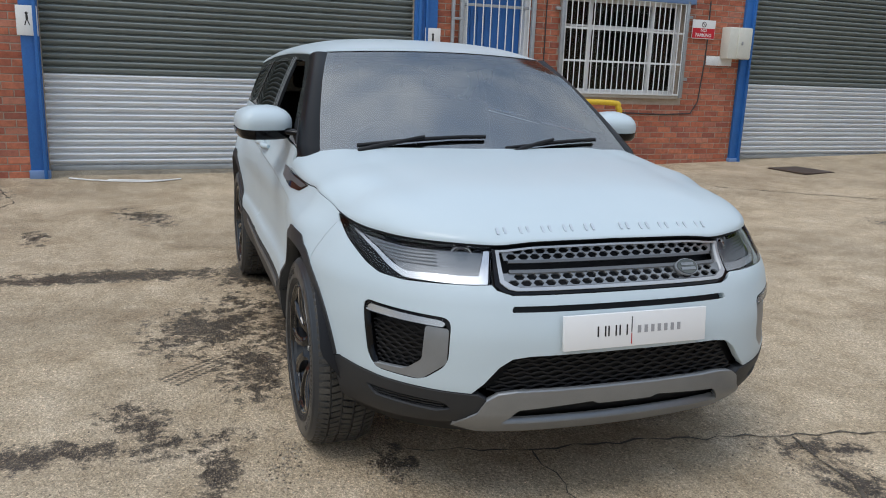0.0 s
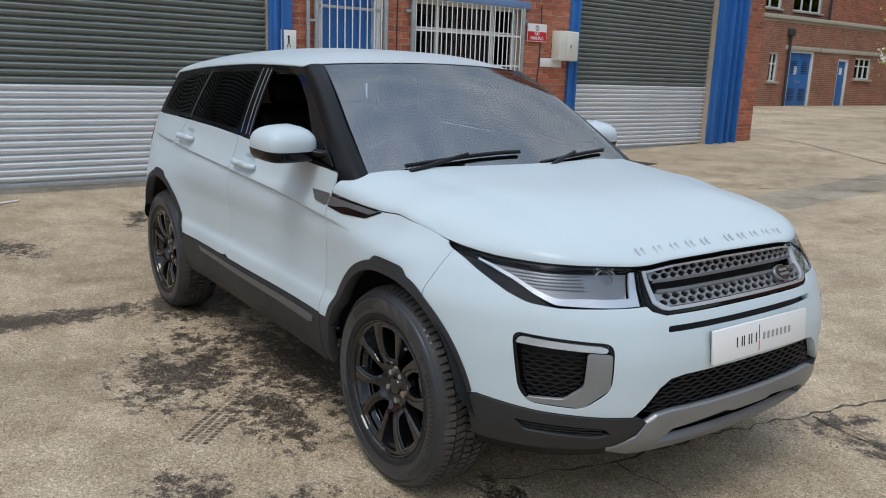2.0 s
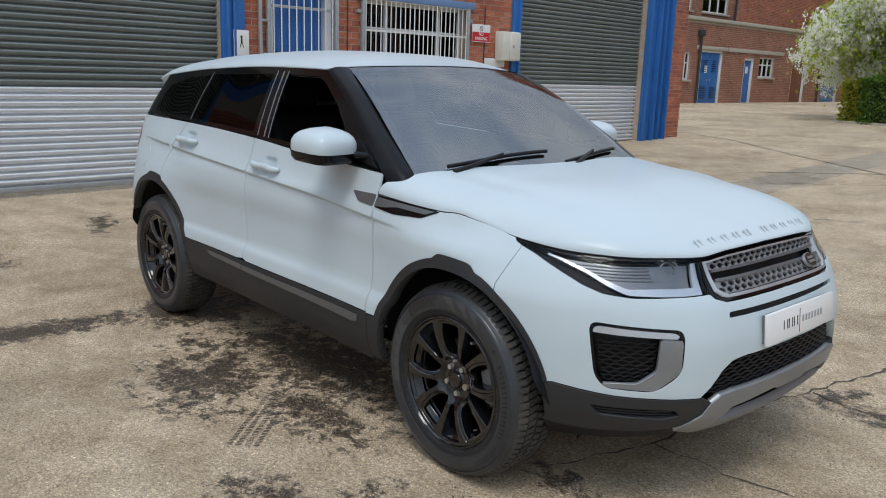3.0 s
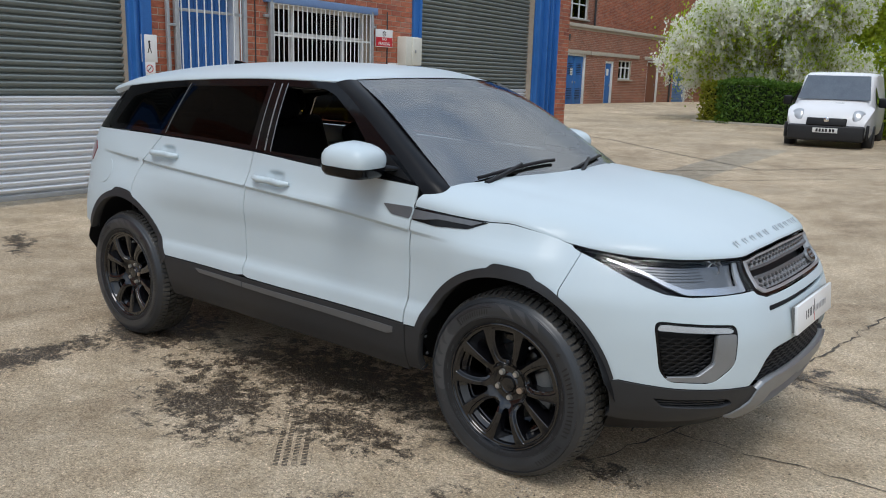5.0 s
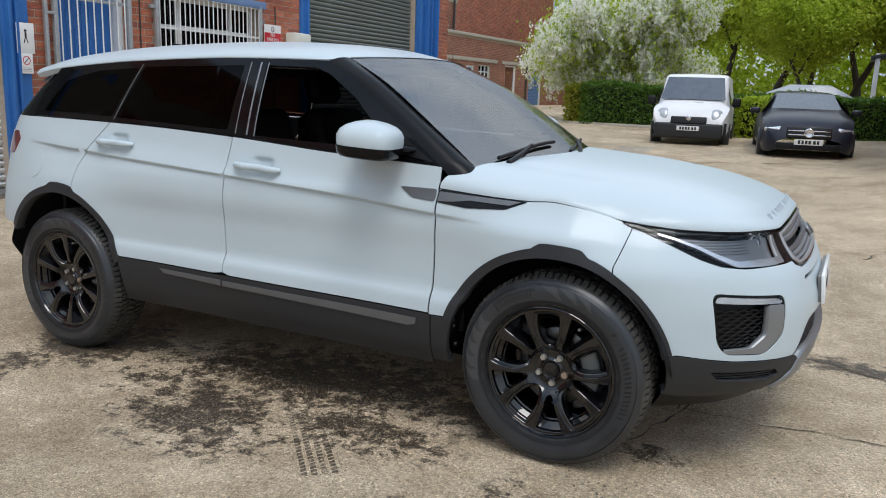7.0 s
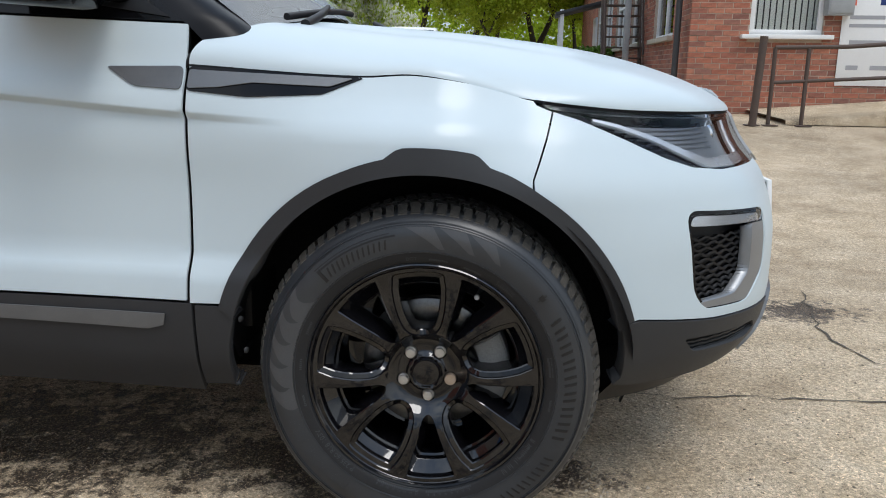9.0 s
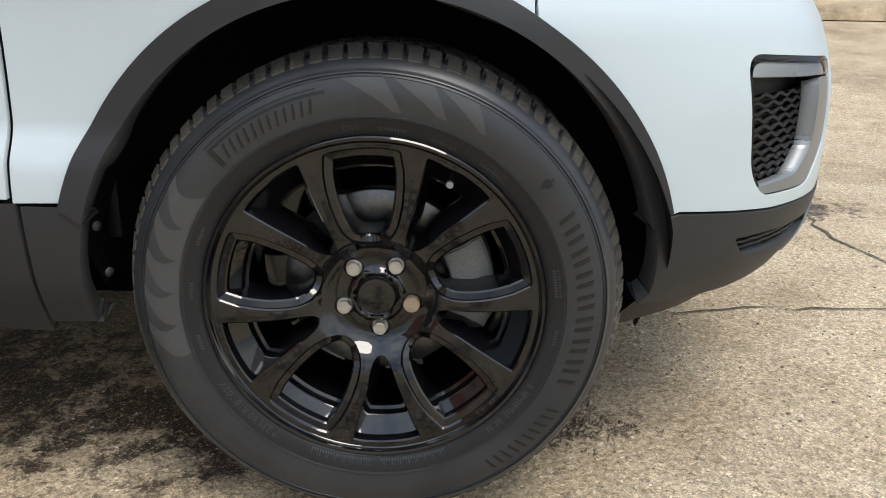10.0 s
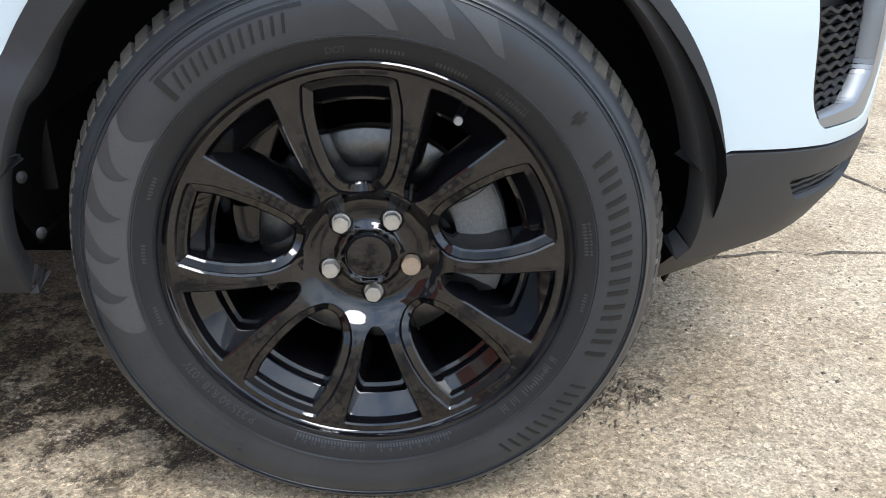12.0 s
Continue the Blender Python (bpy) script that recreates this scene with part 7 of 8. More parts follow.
# clods of dirt and grit near the front wheel
clod_rng = random.Random(3)
V, F = [], []
for _ in range(9000):
    x, y = clod_rng.uniform(-0.3, 3.0), clod_rng.uniform(-1.9, 0.6)
    if abs(y + 0.8) < 0.14 and abs(x - AXLE) < 0.2:
        continue
    s = 0.0012 + 0.0045 * clod_rng.random() ** 5
    n = len(V)
    for dx, dy, dz in ((1, 0, 0), (-0.5, 0.87, 0), (-0.5, -0.87, 0), (0.1, 0, 0.8)):
        V.append((x + s * dx * clod_rng.uniform(0.7, 1.3), y + s * dy * clod_rng.uniform(0.7, 1.3), s * dz))
    F += [(n, n + 1, n + 3), (n + 1, n + 2, n + 3), (n + 2, n, n + 3)]
for cx, cy, r, k in ((1.72, -0.66, 0.09, 160), (1.60, -1.02, 0.10, 140), (2.0, 0.9, 0.25, 220), (1.46, -0.98, 0.07, 120)):
    for _ in range(k):
        x, y = clod_rng.gauss(cx, r * 0.5), clod_rng.gauss(cy, r * 0.5)
        s = 0.002 + 0.006 * clod_rng.random() ** 2
        n = len(V)
        for dx, dy, dz in ((1, 0, 0), (-0.5, 0.87, 0), (-0.5, -0.87, 0), (0.1, 0, 0.9)):
            V.append((x + s * dx, y + s * dy, s * dz))
        F += [(n, n + 1, n + 3), (n + 1, n + 2, n + 3), (n + 2, n, n + 3)]
me = bpy.data.meshes.new("grit")
me.from_pydata(V, [], F)
GRIT = piece_mat("mixed_grit", [(0.07, 0.055, 0.04), (0.20, 0.16, 0.115), (0.36, 0.30, 0.22), (0.13, 0.10, 0.075), (0.48, 0.42, 0.33)])
tagged(part("grit", me, GRIT), "scattered grit and dark dirt on the concrete", "dirt", kind="stuff")

# ---------------------------------------------------------------- far side of the yard
FX = -15.0
FF = frame_of((FX, 0, 0), (0, 1, 0))
g0 = 0.42
DD, SD, W1, DW, LD, W0 = (28.0, 29.75, g0, 2.74), (31.7, 32.55, g0, 2.52), (33.1, 34.5, 1.72, 2.62), (36.4, 37.9, g0, 2.72), (39.9, 41.9, g0, 2.65), (26.6, 27.2, 1.5, 2.6)
low = part("wall_far", slab(22.0, 62.0, -0.2, 3.95, [DD, SD, W1, DW, LD, W0], 0.35), MORTAR)
low.matrix_basis = FF
tagged(low, "brown brick outbuilding wall with blue doors", "wall", kind="structure")
ob = part("brickwork", joined_bricks(brick_cells(22.0, 62.0, g0 - 0.3, 3.80, [DD, SD, W1, DW, LD, W0]), 0.006, random.Random(8)), BRICK_BROWN, low, "brown weathered bricks")
tagged(ob, kind="stuff")
part("coping", box((40.0, 0.15, 0.42), (42.0, 3.98, -0.12), bevel=0.01), STONE, low, "dark stone coping")
for a, b in ((27.6, 30.1), (30.2, 35.3), (36.0, 38.3)):
    part("lintel", box((b - a, 0.17, 0.06), ((a + b) / 2, 2.83, 0.02), bevel=0.008), STONE, low, "pale stone lintel")


def far_door(rect, leaves, louvre, label, mat=BLUE):
    u0, u1, v0, v1 = rect
    d = thing("door_far", label, "door", FF @ Matrix.Translation(((u0 + u1) / 2, v0, -0.12)), kind="structure")
    w, h = u1 - u0, v1 - v0
    for x in (-w / 2 + 0.04, w / 2 - 0.04):
        part("door_frame", box((0.08, h, 0.12), (x, h / 2, 0.04), bevel=0.006), WHITE, d, "white door frame")
    part("door_frame", box((w, 0.08, 0.12), (0, h - 0.04, 0.041), bevel=0.006), WHITE, d, "white door frame")
    lw = (w - 0.18) / leaves
    for i in range(leaves):
        x = -w / 2 + 0.09 + lw * (i + 0.5)
        leaf = part("leaf", box((lw - 0.012, h - 0.1, 0.05), (x, h / 2 - 0.03, 0), bevel=0.006), mat, d)
        if louvre == "bands":
            for z0 in (0.35, 1.45):
                for k in range(7):
                    part("louvre", box((lw * 0.55, 0.022, 0.02), (x, z0 + 0.075 * k, 0.03)), BLACK, leaf)
        if louvre == "full":
            for k in range(24):
                part("louvre", box((lw * 0.9, 0.05, 0.015), (x, 0.12 + 0.085 * k, 0.032)), BLUE_PALE, leaf)
        part("door_handle", box((0.03, 0.10, 0.04), (x + lw * 0.36 * (1 if leaves == 1 or i == 0 else -1), h * 0.47, 0.04), bevel=0.006), GALV, leaf)
    return d


d = far_door(DD, 2, "bands", "blue double doors with louvred panels")
part("notice", box((0.22, 0.32, 0.006), (-0.25, 1.55, 0.032)), SIGN_WHITE, d)
d = far_door(SD, 1, "", "narrow blue door in a white frame")
part("notice", box((0.22, 0.30, 0.006), (0.0, 1.60, 0.032)), SIGN_WHITE, d)
far_door(LD, 1, "full", "blue slatted shutter door")
far_door(DW, 1, "", "brown wooden door set back in the brick", textured("red_brown_door", (0.16, 0.055, 0.03), (0.2, 0.075, 0.04), 6, (0.5, 0.7), 0.1))


def far_window(rect, n, f=FF, name="window_far", deep=0.10, m=WHITE):
    u0, u1, v0, v1 = rect
    w, h = u1 - u0, v1 - v0
    d = thing(name, "small white-framed window in brown brick", "window", f @ Matrix.Translation(((u0 + u1) / 2, (v0 + v1) / 2, -deep)), kind="structure")
    for i in range(n + 1):
        part("mullion", box((0.07, h, 0.06), (-w / 2 + 0.035 + (w - 0.07) * i / n, 0, 0)), m, d)
    for z in (-h / 2 + 0.03, h / 2 - 0.03, h * 0.12):
        part("transom", box((w, 0.055, 0.055), (0, z, 0.002)), m, d)
    part("pane", box((w - 0.06, h - 0.06, 0.006), (0, 0, -0.012)), PANE, d).visible_shadow = False
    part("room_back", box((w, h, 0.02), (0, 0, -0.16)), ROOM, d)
    part("sill", box((w + 0.16, 0.08, 0.20), (0, -h / 2 - 0.04, deep), bevel=0.008), STONE, d)
    return d


far_window(W1, 3)
far_window(W0, 2)
dp = thing("drain_pipe", "dark cast iron drain pipe with a hopper", "pipe", FF @ Matrix.Translation((27.75, 0, 0.10)))
part("pipe", tube([(0, 0.4, 0), (0, 3.3, 0)], 0.055, 12), PIPE, dp)
part("hopper", box((0.30, 0.26, 0.20), (0, 3.42, 0), bevel=0.03), PIPE, dp)
dp2 = thing("drain_pipe", "dark cast iron drain pipe", "pipe", FF @ Matrix.Translation((39.3, 0, 0.10)))
part("pipe", tube([(0, 0.4, 0), (0, 3.2, 0)], 0.055, 12), PIPE, dp2)
part("hopper", box((0.30, 0.26, 0.20), (0, 3.3, 0), bevel=0.03), PIPE, dp2)
# taller block set back behind
TF = frame_of((FX - 1.6, 0, 0), (0, 1, 0))
tw = [(24.2 + 3.1 * k, 26.4 + 3.1 * k, 4.5, 5.6) for k in range(3)]
tall = part("wall_far_upper", slab(20.0, 33.6, 0.0, 9.0, tw, 0.35), MORTAR)
tall.matrix_basis = TF
tagged(tall, "brown brick upper storey with pale windows", "wall", kind="structure")
tagged(part("brickwork", joined_bricks(brick_cells(20.0, 33.6, 3.9, 9.0, tw), 0.006, random.Random(18)), BRICK_BROWN, tall, "brown weathered bricks"), kind="stuff")
part("stone_band", box((13.6, 0.22, 0.06), (26.8, 5.72, 0.02), bevel=0.01), STONE, tall)
for r in tw:
    far_window(r, 3, TF)
dp3 = thing("drain_pipe", "dark pipe running up the brick wall", "pipe", TF @ Matrix.Translation((33.2, 0, 0.09)))
part("pipe", tube([(0, 3.9, 0), (0, 9.0, 0)], 0.05, 10), PIPE, dp3)
chim = part("wall_far_block", slab(34.0, 52.0, 0.0, 9.5, [], 0.5), MORTAR)
chim.matrix_basis = frame_of((FX - 3.2, 0, 0), (0, 1, 0))
tagged(chim, "red brick block rising behind the outbuilding", "wall", kind="structure")
tagged(part("brickwork", joined_bricks(brick_cells(34.0, 52.0, 3.6, 9.5, []), 0.006, random.Random(28)), BRICK_ISLE, chim, "red bricks"), kind="stuff")

# --- brick offices with an outside stair, on the other side
OF = frame_of((3.75, 9.3, 0), (1, 0, 0))           # the front, facing the yard
OWIN, ODOOR = (0.80, 1.78, 1.10, 2.9), (0, 0, 0, 0)
oz = 0.45
front = part("wall_office_front", slab(0.0, 9.0, -0.1, 6.5, [(0.80, 1.78, 1.52, 3.0)], 0.34), MORTAR)
front.matrix_basis = OF
tagged(front, "red brick office wall facing the yard", "wall", kind="structure")
rows = brick_cells(0.0, 9.0, 0.30, 6.4, [(0.80, 1.78, 1.46, 3.0)], 0.075, 0.225, 0.010)
near = [r for r in rows if r[0] < 3.4 and 0.5 < r[2] < 2.3 and abs(r[1] - r[0] - 0.215) < 1e-3][:290]
near_office = set(near)
tagged(part("brickwork", joined_bricks([r for r in rows if r not in near_office], 0.005, random.Random(38)), BRICK_OFFICE_ISLE, front, "red bricks with pale joints"), kind="stuff")
OS = frame_of((3.75, 33.3, 0), (0, -1, 0))         # the long side, seen at a slant
side_holes = [(20.6, 22.6, 1.55, 3.1), (17.2, 19.2, 1.55, 3.1), (14.0, 16.0, 1.55, 3.1), (11.0, 13.0, 1.55, 3.1), (8.0, 10.0, 1.55, 3.1), (20.6, 22.6, 4.2, 5.7), (17.2, 19.2, 4.2, 5.7), (14.0, 16.0, 4.2, 5.7), (11.0, 13.0, 4.2, 5.7), (8.0, 10.0, 4.2, 5.7)]
lside = part("wall_office_side", slab(0.0, 24.0, -0.1, 6.5, side_holes, 0.34), MORTAR)
lside.matrix_basis = OS
tagged(lside, "long red brick office wall with white windows", "wall", kind="structure")
tagged(part("brickwork", joined_bricks(brick_cells(0.0, 24.0, 0.30, 6.4, side_holes, 0.075, 0.225, 0.010), 0.005, random.Random(48)), BRICK_OFFICE_ISLE, lside, "red bricks with pale joints"), kind="stuff")
for r in side_holes:
    far_window(r, 2, OS, "window_office", 0.08)
part("roof_edge", box((24.4, 0.3, 0.4), (12.0, 6.6, 0.0), bevel=0.02), STONE, lside, "pale roof edge")
ow = thing("window_office_front", "white-framed window with cream vertical blinds", "window", OF @ Matrix.Translation((1.29, 2.26, -0.06)), kind="structure")
for x in (-0.455, 0.455):
    part("window_frame", box((0.07, 1.48, 0.07), (x, 0, 0), bevel=0.008), SIGN_WHITE, ow)
for z in (-0.705, 0.20, 0.705):
    part("window_frame", box((0.98, 0.07, 0.07), (0, z, 0.001), bevel=0.008), SIGN_WHITE, ow)
part("pane", box((0.9, 1.4, 0.006), (0, 0, -0.01)), glass("clear_window_glass", (0.9, 0.92, 0.92), 0.0, 1.4), ow).visible_shadow = False
for i in range(11):
    part("blind_slat", box((0.07, 1.38, 0.004), (-0.42 + 0.084 * i, 0, -0.045), pose(0, 0, 0, 0, 14, 0)), BLIND, ow)
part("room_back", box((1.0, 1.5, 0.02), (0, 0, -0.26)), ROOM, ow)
part("window_sill", box((1.22, 0.06, 0.22), (0, -0.77, 0.08), bevel=0.008), SIGN_WHITE, ow, "white window sill")
gbox = thing("wall_cabinet", "grey steel cabinet on the office wall", "cabinet", OF @ Matrix.Translation((1.92, 2.05, 0.11)))
part("case", box((0.34, 0.55, 0.20), bevel=0.01), GALV, gbox)
part("door_edge", box((0.30, 0.50, 0.012), (0, 0, 0.104), bevel=0.004), GALV, gbox)
banner = part("banner", box((1.9, 1.55, 0.008), bevel=0.002), SIGN_WHITE)
banner.matrix_basis = OF @ Matrix.Translation((2.96, 1.62, 0.02))
tagged(banner, "large white company banner with blue diamonds and plain bars", "banner")
NAVY, CYAN, ORANGE = material("navy_print", (0.01, 0.03, 0.14), 0.4), material("cyan_print", (0.02, 0.25, 0.62), 0.4), material("orange_print", (0.7, 0.12, 0.05), 0.4)
for x, z, s, mat in ((-0.62, 0.50, 0.17, CYAN), (-0.49, 0.60, 0.17, NAVY), (-0.75, 0.60, 0.17, CYAN), (-0.62, 0.70, 0.14, NAVY)):
    part("diamond", box((s, s, 0.002)), mat, banner).matrix_basis = Matrix.Translation((x, z, 0.006)) @ pose(0, 0, 0, 0, 0, 45)
for x, z, w, h, mat in ((-0.82, 0.36, 0.07, 0.13, ORANGE), (0.05, 0.37, 1.05, 0.14, NAVY), (-0.62, 0.14, 0.46, 0.05, INK_GREY), (-0.20, 0.03, 1.3, 0.045, INK_GREY), (-0.45, -0.20, 0.75, 0.075, INK_GREY), (-0.75, -0.53, 0.16, 0.06, INK_GREY), (-0.40, -0.53, 0.22, 0.06, INK_GREY), (0.0, -0.53, 0.22, 0.06, ORANGE), (0.5, -0.53, 0.3, 0.06, INK_GREY)):
    part("text_bar", box((w, h, 0.002), (x, z, 0.005)), mat, banner)
dpo = thing("drain_pipe", "dark grey drain pipe at the office corner", "pipe", pose(3.62, 9.55, 0))
part("pipe", tube([(0, 0, oz - 0.1), (0, 0, 6.4)], 0.045, 12), PIPE, dpo)
part("shoe", box((0.5, 0.25, 0.05), (-0.1, 0, oz - 0.13), bevel=0.01), STONE, dpo)

# outside stair of dark steel
stair = thing("fire_stair", "dark steel outside stair with open treads", "stair", pose(2.95, 13.3, 0.30))
for x in (0.0, 0.72):
    part("stringer", box((0.05, 0.20, 5.2), (0, 0, 0), bevel=0.006), RUST, stair).matrix_basis = Matrix.Translation((x, 1.05, 2.2)) @ pose(0, 0, 0, -24, 0, 0)
    part("handrail", tube([(x, 0.0, 1.0), (x, 2.1, 5.4)], 0.022, 8), RUST, stair)
for i in range(22):
    t = i / 21
    part("tread", box((0.72, 0.24, 0.03), (0.36, 0.08 + 2.0 * t, 0.12 + 4.3 * t), bevel=0.004), RUST, stair)
part("pillar", box((0.11, 0.11, 5.0), (0.36, -0.25, 2.5), bevel=0.006), GALV, stair, "grey steel pillar")
# porch further along
porch = thing("porch", "white-posted entrance porch with a slate roof", "porch", pose(3.0, 23.0, 0.45))
part("roof", box((1.5, 1.6, 0.10), (0.0, 0, 2.35), pose(0, 0, 0, 0, -14, 0), bevel=0.01), PIPE, porch)
for y in (-0.7, 0.7):
    part("porch_post", box((0.12, 0.12, 2.3), (-0.55, y, 1.15), bevel=0.008), WHITE, porch)
part("porch_door", box((0.06, 0.95, 2.1), (0.5, 0, 1.05), bevel=0.008), WHITE, porch)

# ramp with its rusty rails
ramp_me = grid_mesh(np.array([[(x, y, z_at(x, y) + 0.01 + h * min(max((x - 3.9) / 4.0, 0), 1)) for x in np.linspace(4.6, 10.0, 30)] for y, h in ((7.45, 0.0), (7.46, 0.30), (9.29, 0.32))]))
ob = part("ramp", ramp_me, YARD)
tagged(ob, "low concrete ramp beside the office wall", "ramp", kind="structure")
rails = thing("ramp_railing", "rusty steel railing beside the ramp", "railing", pose(0, 0, 0))
RY, rz = 7.4, z_at(4.4, 7.4)
part("bollard", tube([(4.16, RY - 0.15, rz), (4.20, RY - 0.15, rz + 1.02)], 0.045, 12), RUST, rails)
for x in (4.38, 4.76, 6.4, 8.0):
    part("rail_post", tube([(x, RY, rz), (x, RY, rz + 0.90)], 0.024, 10), RUST, rails)
part("top_rail", tube([(4.38, RY, rz + 0.90), (5.2, RY, rz + 0.92), (9.4, RY, rz + 1.25)], 0.026, 10), RUST, rails)
part("mid_rail", tube([(4.38, RY, rz + 0.50), (9.4, RY, rz + 0.80)], 0.022, 10), RUST, rails)
for x in (4.17, 4.38, 4.76):
    part("foot_plate", box((0.16, 0.14, 0.012), (x, RY - 0.08, rz + 0.006), bevel=0.003), RUST, rails)

# ---------------------------------------------------------------- plants
def leaf_mat(name, cols, rough=0.55):
    m = material(name, cols[0], rough)
    nt, b, node, link = tools(m)
    link(ramp(nt, node("NewGeometry").outputs["Random Per Island"], [(i / (len(cols) - 1), c) for i, c in enumerate(cols)]), b.inputs["Base Color"])
    thin, both = node("BsdfTranslucent"), node("MixShader")
    both.inputs[0].default_value = 0.5
    link(b.inputs["Base Color"].links[0].from_socket, thin.inputs[0])
    link(b.outputs[0], both.inputs[1]); link(thin.outputs[0], both.inputs[2])
    link(both.outputs[0], nt.nodes["Material Output"].inputs[0])
    return m


LEAF = leaf_mat("spring_leaves", [(0.28, 0.38, 0.025), (0.40, 0.52, 0.035), (0.52, 0.60, 0.06), (0.33, 0.45, 0.03)])
LEAF_DEEP = leaf_mat("hedge_leaves", [(0.06, 0.14, 0.015), (0.10, 0.20, 0.025), (0.16, 0.28, 0.035)])
LEAF_GOLD = leaf_mat("golden_leaves", [(0.25, 0.27, 0.02), (0.36, 0.35, 0.03), (0.18, 0.24, 0.02)])
BLOSSOM = leaf_mat("white_blossom", [(0.90, 0.90, 0.82), (0.94, 0.94, 0.88), (0.92, 0.91, 0.85)], 0.7)
BARK = textured("grey_bark", (0.045, 0.038, 0.03), (0.085, 0.072, 0.058), 8, (0.85, 0.95), 0.6, 60)
# the shade deep inside a hedge, put into the colour of a solid core
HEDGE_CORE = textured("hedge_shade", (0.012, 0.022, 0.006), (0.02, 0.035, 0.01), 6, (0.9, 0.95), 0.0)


def leaves(centres, size, rng, name="leaves", spread=1.0):
    """Small bent leaves at the given places."""
    c = np.array(centres)
    n = len(c)
    a = rng.normal(size=(n, 3)); a /= np.linalg.norm(a, axis=1)[:, None]
    b = rng.normal(size=(n, 3)); b -= a * (a * b).sum(1)[:, None]; b /= np.linalg.norm(b, axis=1)[:, None]
    s = size * rng.uniform(0.6, 1.4, size=(n, 1))
    V = np.stack([c - a * s, c + b * s * 0.55, c + a * s, c - b * s * 0.55], 1).reshape(-1, 3)
    F = np.arange(4 * n).reshape(n, 4)
    me = bpy.data.meshes.new(name)
    me.from_pydata(V.tolist(), [], F.tolist())
    return me


def branches(rng, height, spread, levels=3, trunk_r=0.14, droop=0.0, stems=1):
    """Paths of trunk and limbs, and their outer ends."""
    paths, tips = [], []

    def grow(p, d, length, r, level):
        pts, rad = [p], [r]
        n = 5
        for i in range(n):
            d = d + rng.normal(size=3) * 0.16 + np.array((0, 0, 0.05 - droop * level * 0.12))
            d /= np.linalg.norm(d)
            p = p + d * length / n
            pts.append(p); rad.append(r * (1 - 0.55 * (i + 1) / n))
            if level >= 1:
                tips.append((p, length * 0.45, level))
        paths.append((pts, rad))
        if level < levels:
            for _ in range(5 if level < 2 else 4):
                k = rng.integers(2, n + 1)
                q = rng.normal(size=3); q[2] = abs(q[2]) * 0.5
                nd = 0.45 * d + spread * q / np.linalg.norm(q)
                nd /= np.linalg.norm(nd)
                grow(pts[k], nd, length * 0.62, rad[k] * 0.7, level + 1)

    for s in range(stems):
        start = np.array((rng.normal() * 0.12 * (stems > 1), rng.normal() * 0.12 * (stems > 1), -0.05))
        d = np.array((rng.normal() * 0.25, rng.normal() * 0.25, 1.0))
        grow(start, d / np.linalg.norm(d), height * 0.42, trunk_r, 0)
    return paths, tips


def tree(name, label, at, seed, height, spread, per, size, sets, radius, levels=3, trunk_r=0.14, droop=0.0, stems=1):
    rng = np.random.default_rng(seed)
    th = thing(name, label, "tree", at)
    paths, tips = branches(rng, height, spread, levels, trunk_r, droop, stems)
    bm = bmesh.new()
    for pts, rad in paths:
        if rad[0] > 0.008:
            tube_bm(bm, pts, rad, 6)
    part("trunk", from_bm(bm, angle=80), BARK, th, "grey trunk and limbs")
    for mat, share, nm in sets:
        c = []
        for p, ln, lev in tips:
            k = rng.poisson(per * share)
            if k and "blossom" in nm:
                clump = p + rng.normal(size=(k // 10 + 1, 1, 3)) * radius * 0.62
                c.append((clump + rng.normal(size=(1, 10, 3)) * 0.045).reshape(-1, 3))
            elif k:
                c.append(p + rng.normal(size=(k, 3)) * radius * (0.55 if "blossom" in nm else 1.0))
        part("crown", leaves(np.concatenate(c), size * (0.85 if "blossom" in nm else 1.0), rng), mat, th, nm)
    return th


hz = z_at(-4.5, 22.5)
tree("hawthorn", "hawthorn tree covered in white blossom behind the hedge", pose(-4.7, 23.6, hz) @ Matrix.Diagonal((0.82, 0.82, 1.08, 1)), 5, 7.4, 0.85, 118, 0.058, [(BLOSSOM, 1.0, "white blossom"), (LEAF, 0.20, "green leaves")], 0.30, 3, 0.11, 0.75, 3)
base_tree = tree("tree", "tall tree in fresh green leaf", pose(1.5, 36, 0.5), 11, 10.0, 0.8, 46, 0.095, [(LEAF, 1.0, "fresh green leaves")], 0.55, 3, 0.2)
tagged(base_tree, group="trees behind the yard")
for x, y, s, r in ((-1.5, 33, 0.95, 40), (5.5, 41, 1.0, 200), (-4.5, 40, 1.1, 90), (-8.5, 46, 1.15, 150), (8.5, 50, 1.1, 20), (2.2, 46, 1.2, 250), (-0.5, 42, 0.9, 310), (-12.5, 52, 1.2, 70), (3.6, 33.5, 0.7, 120), (0.5, 30.5, 0.62, 190)):
    copy_thing(base_tree, pose(x, y, 0.4, 0, 0, r) @ Matrix.Scale(s, 4))


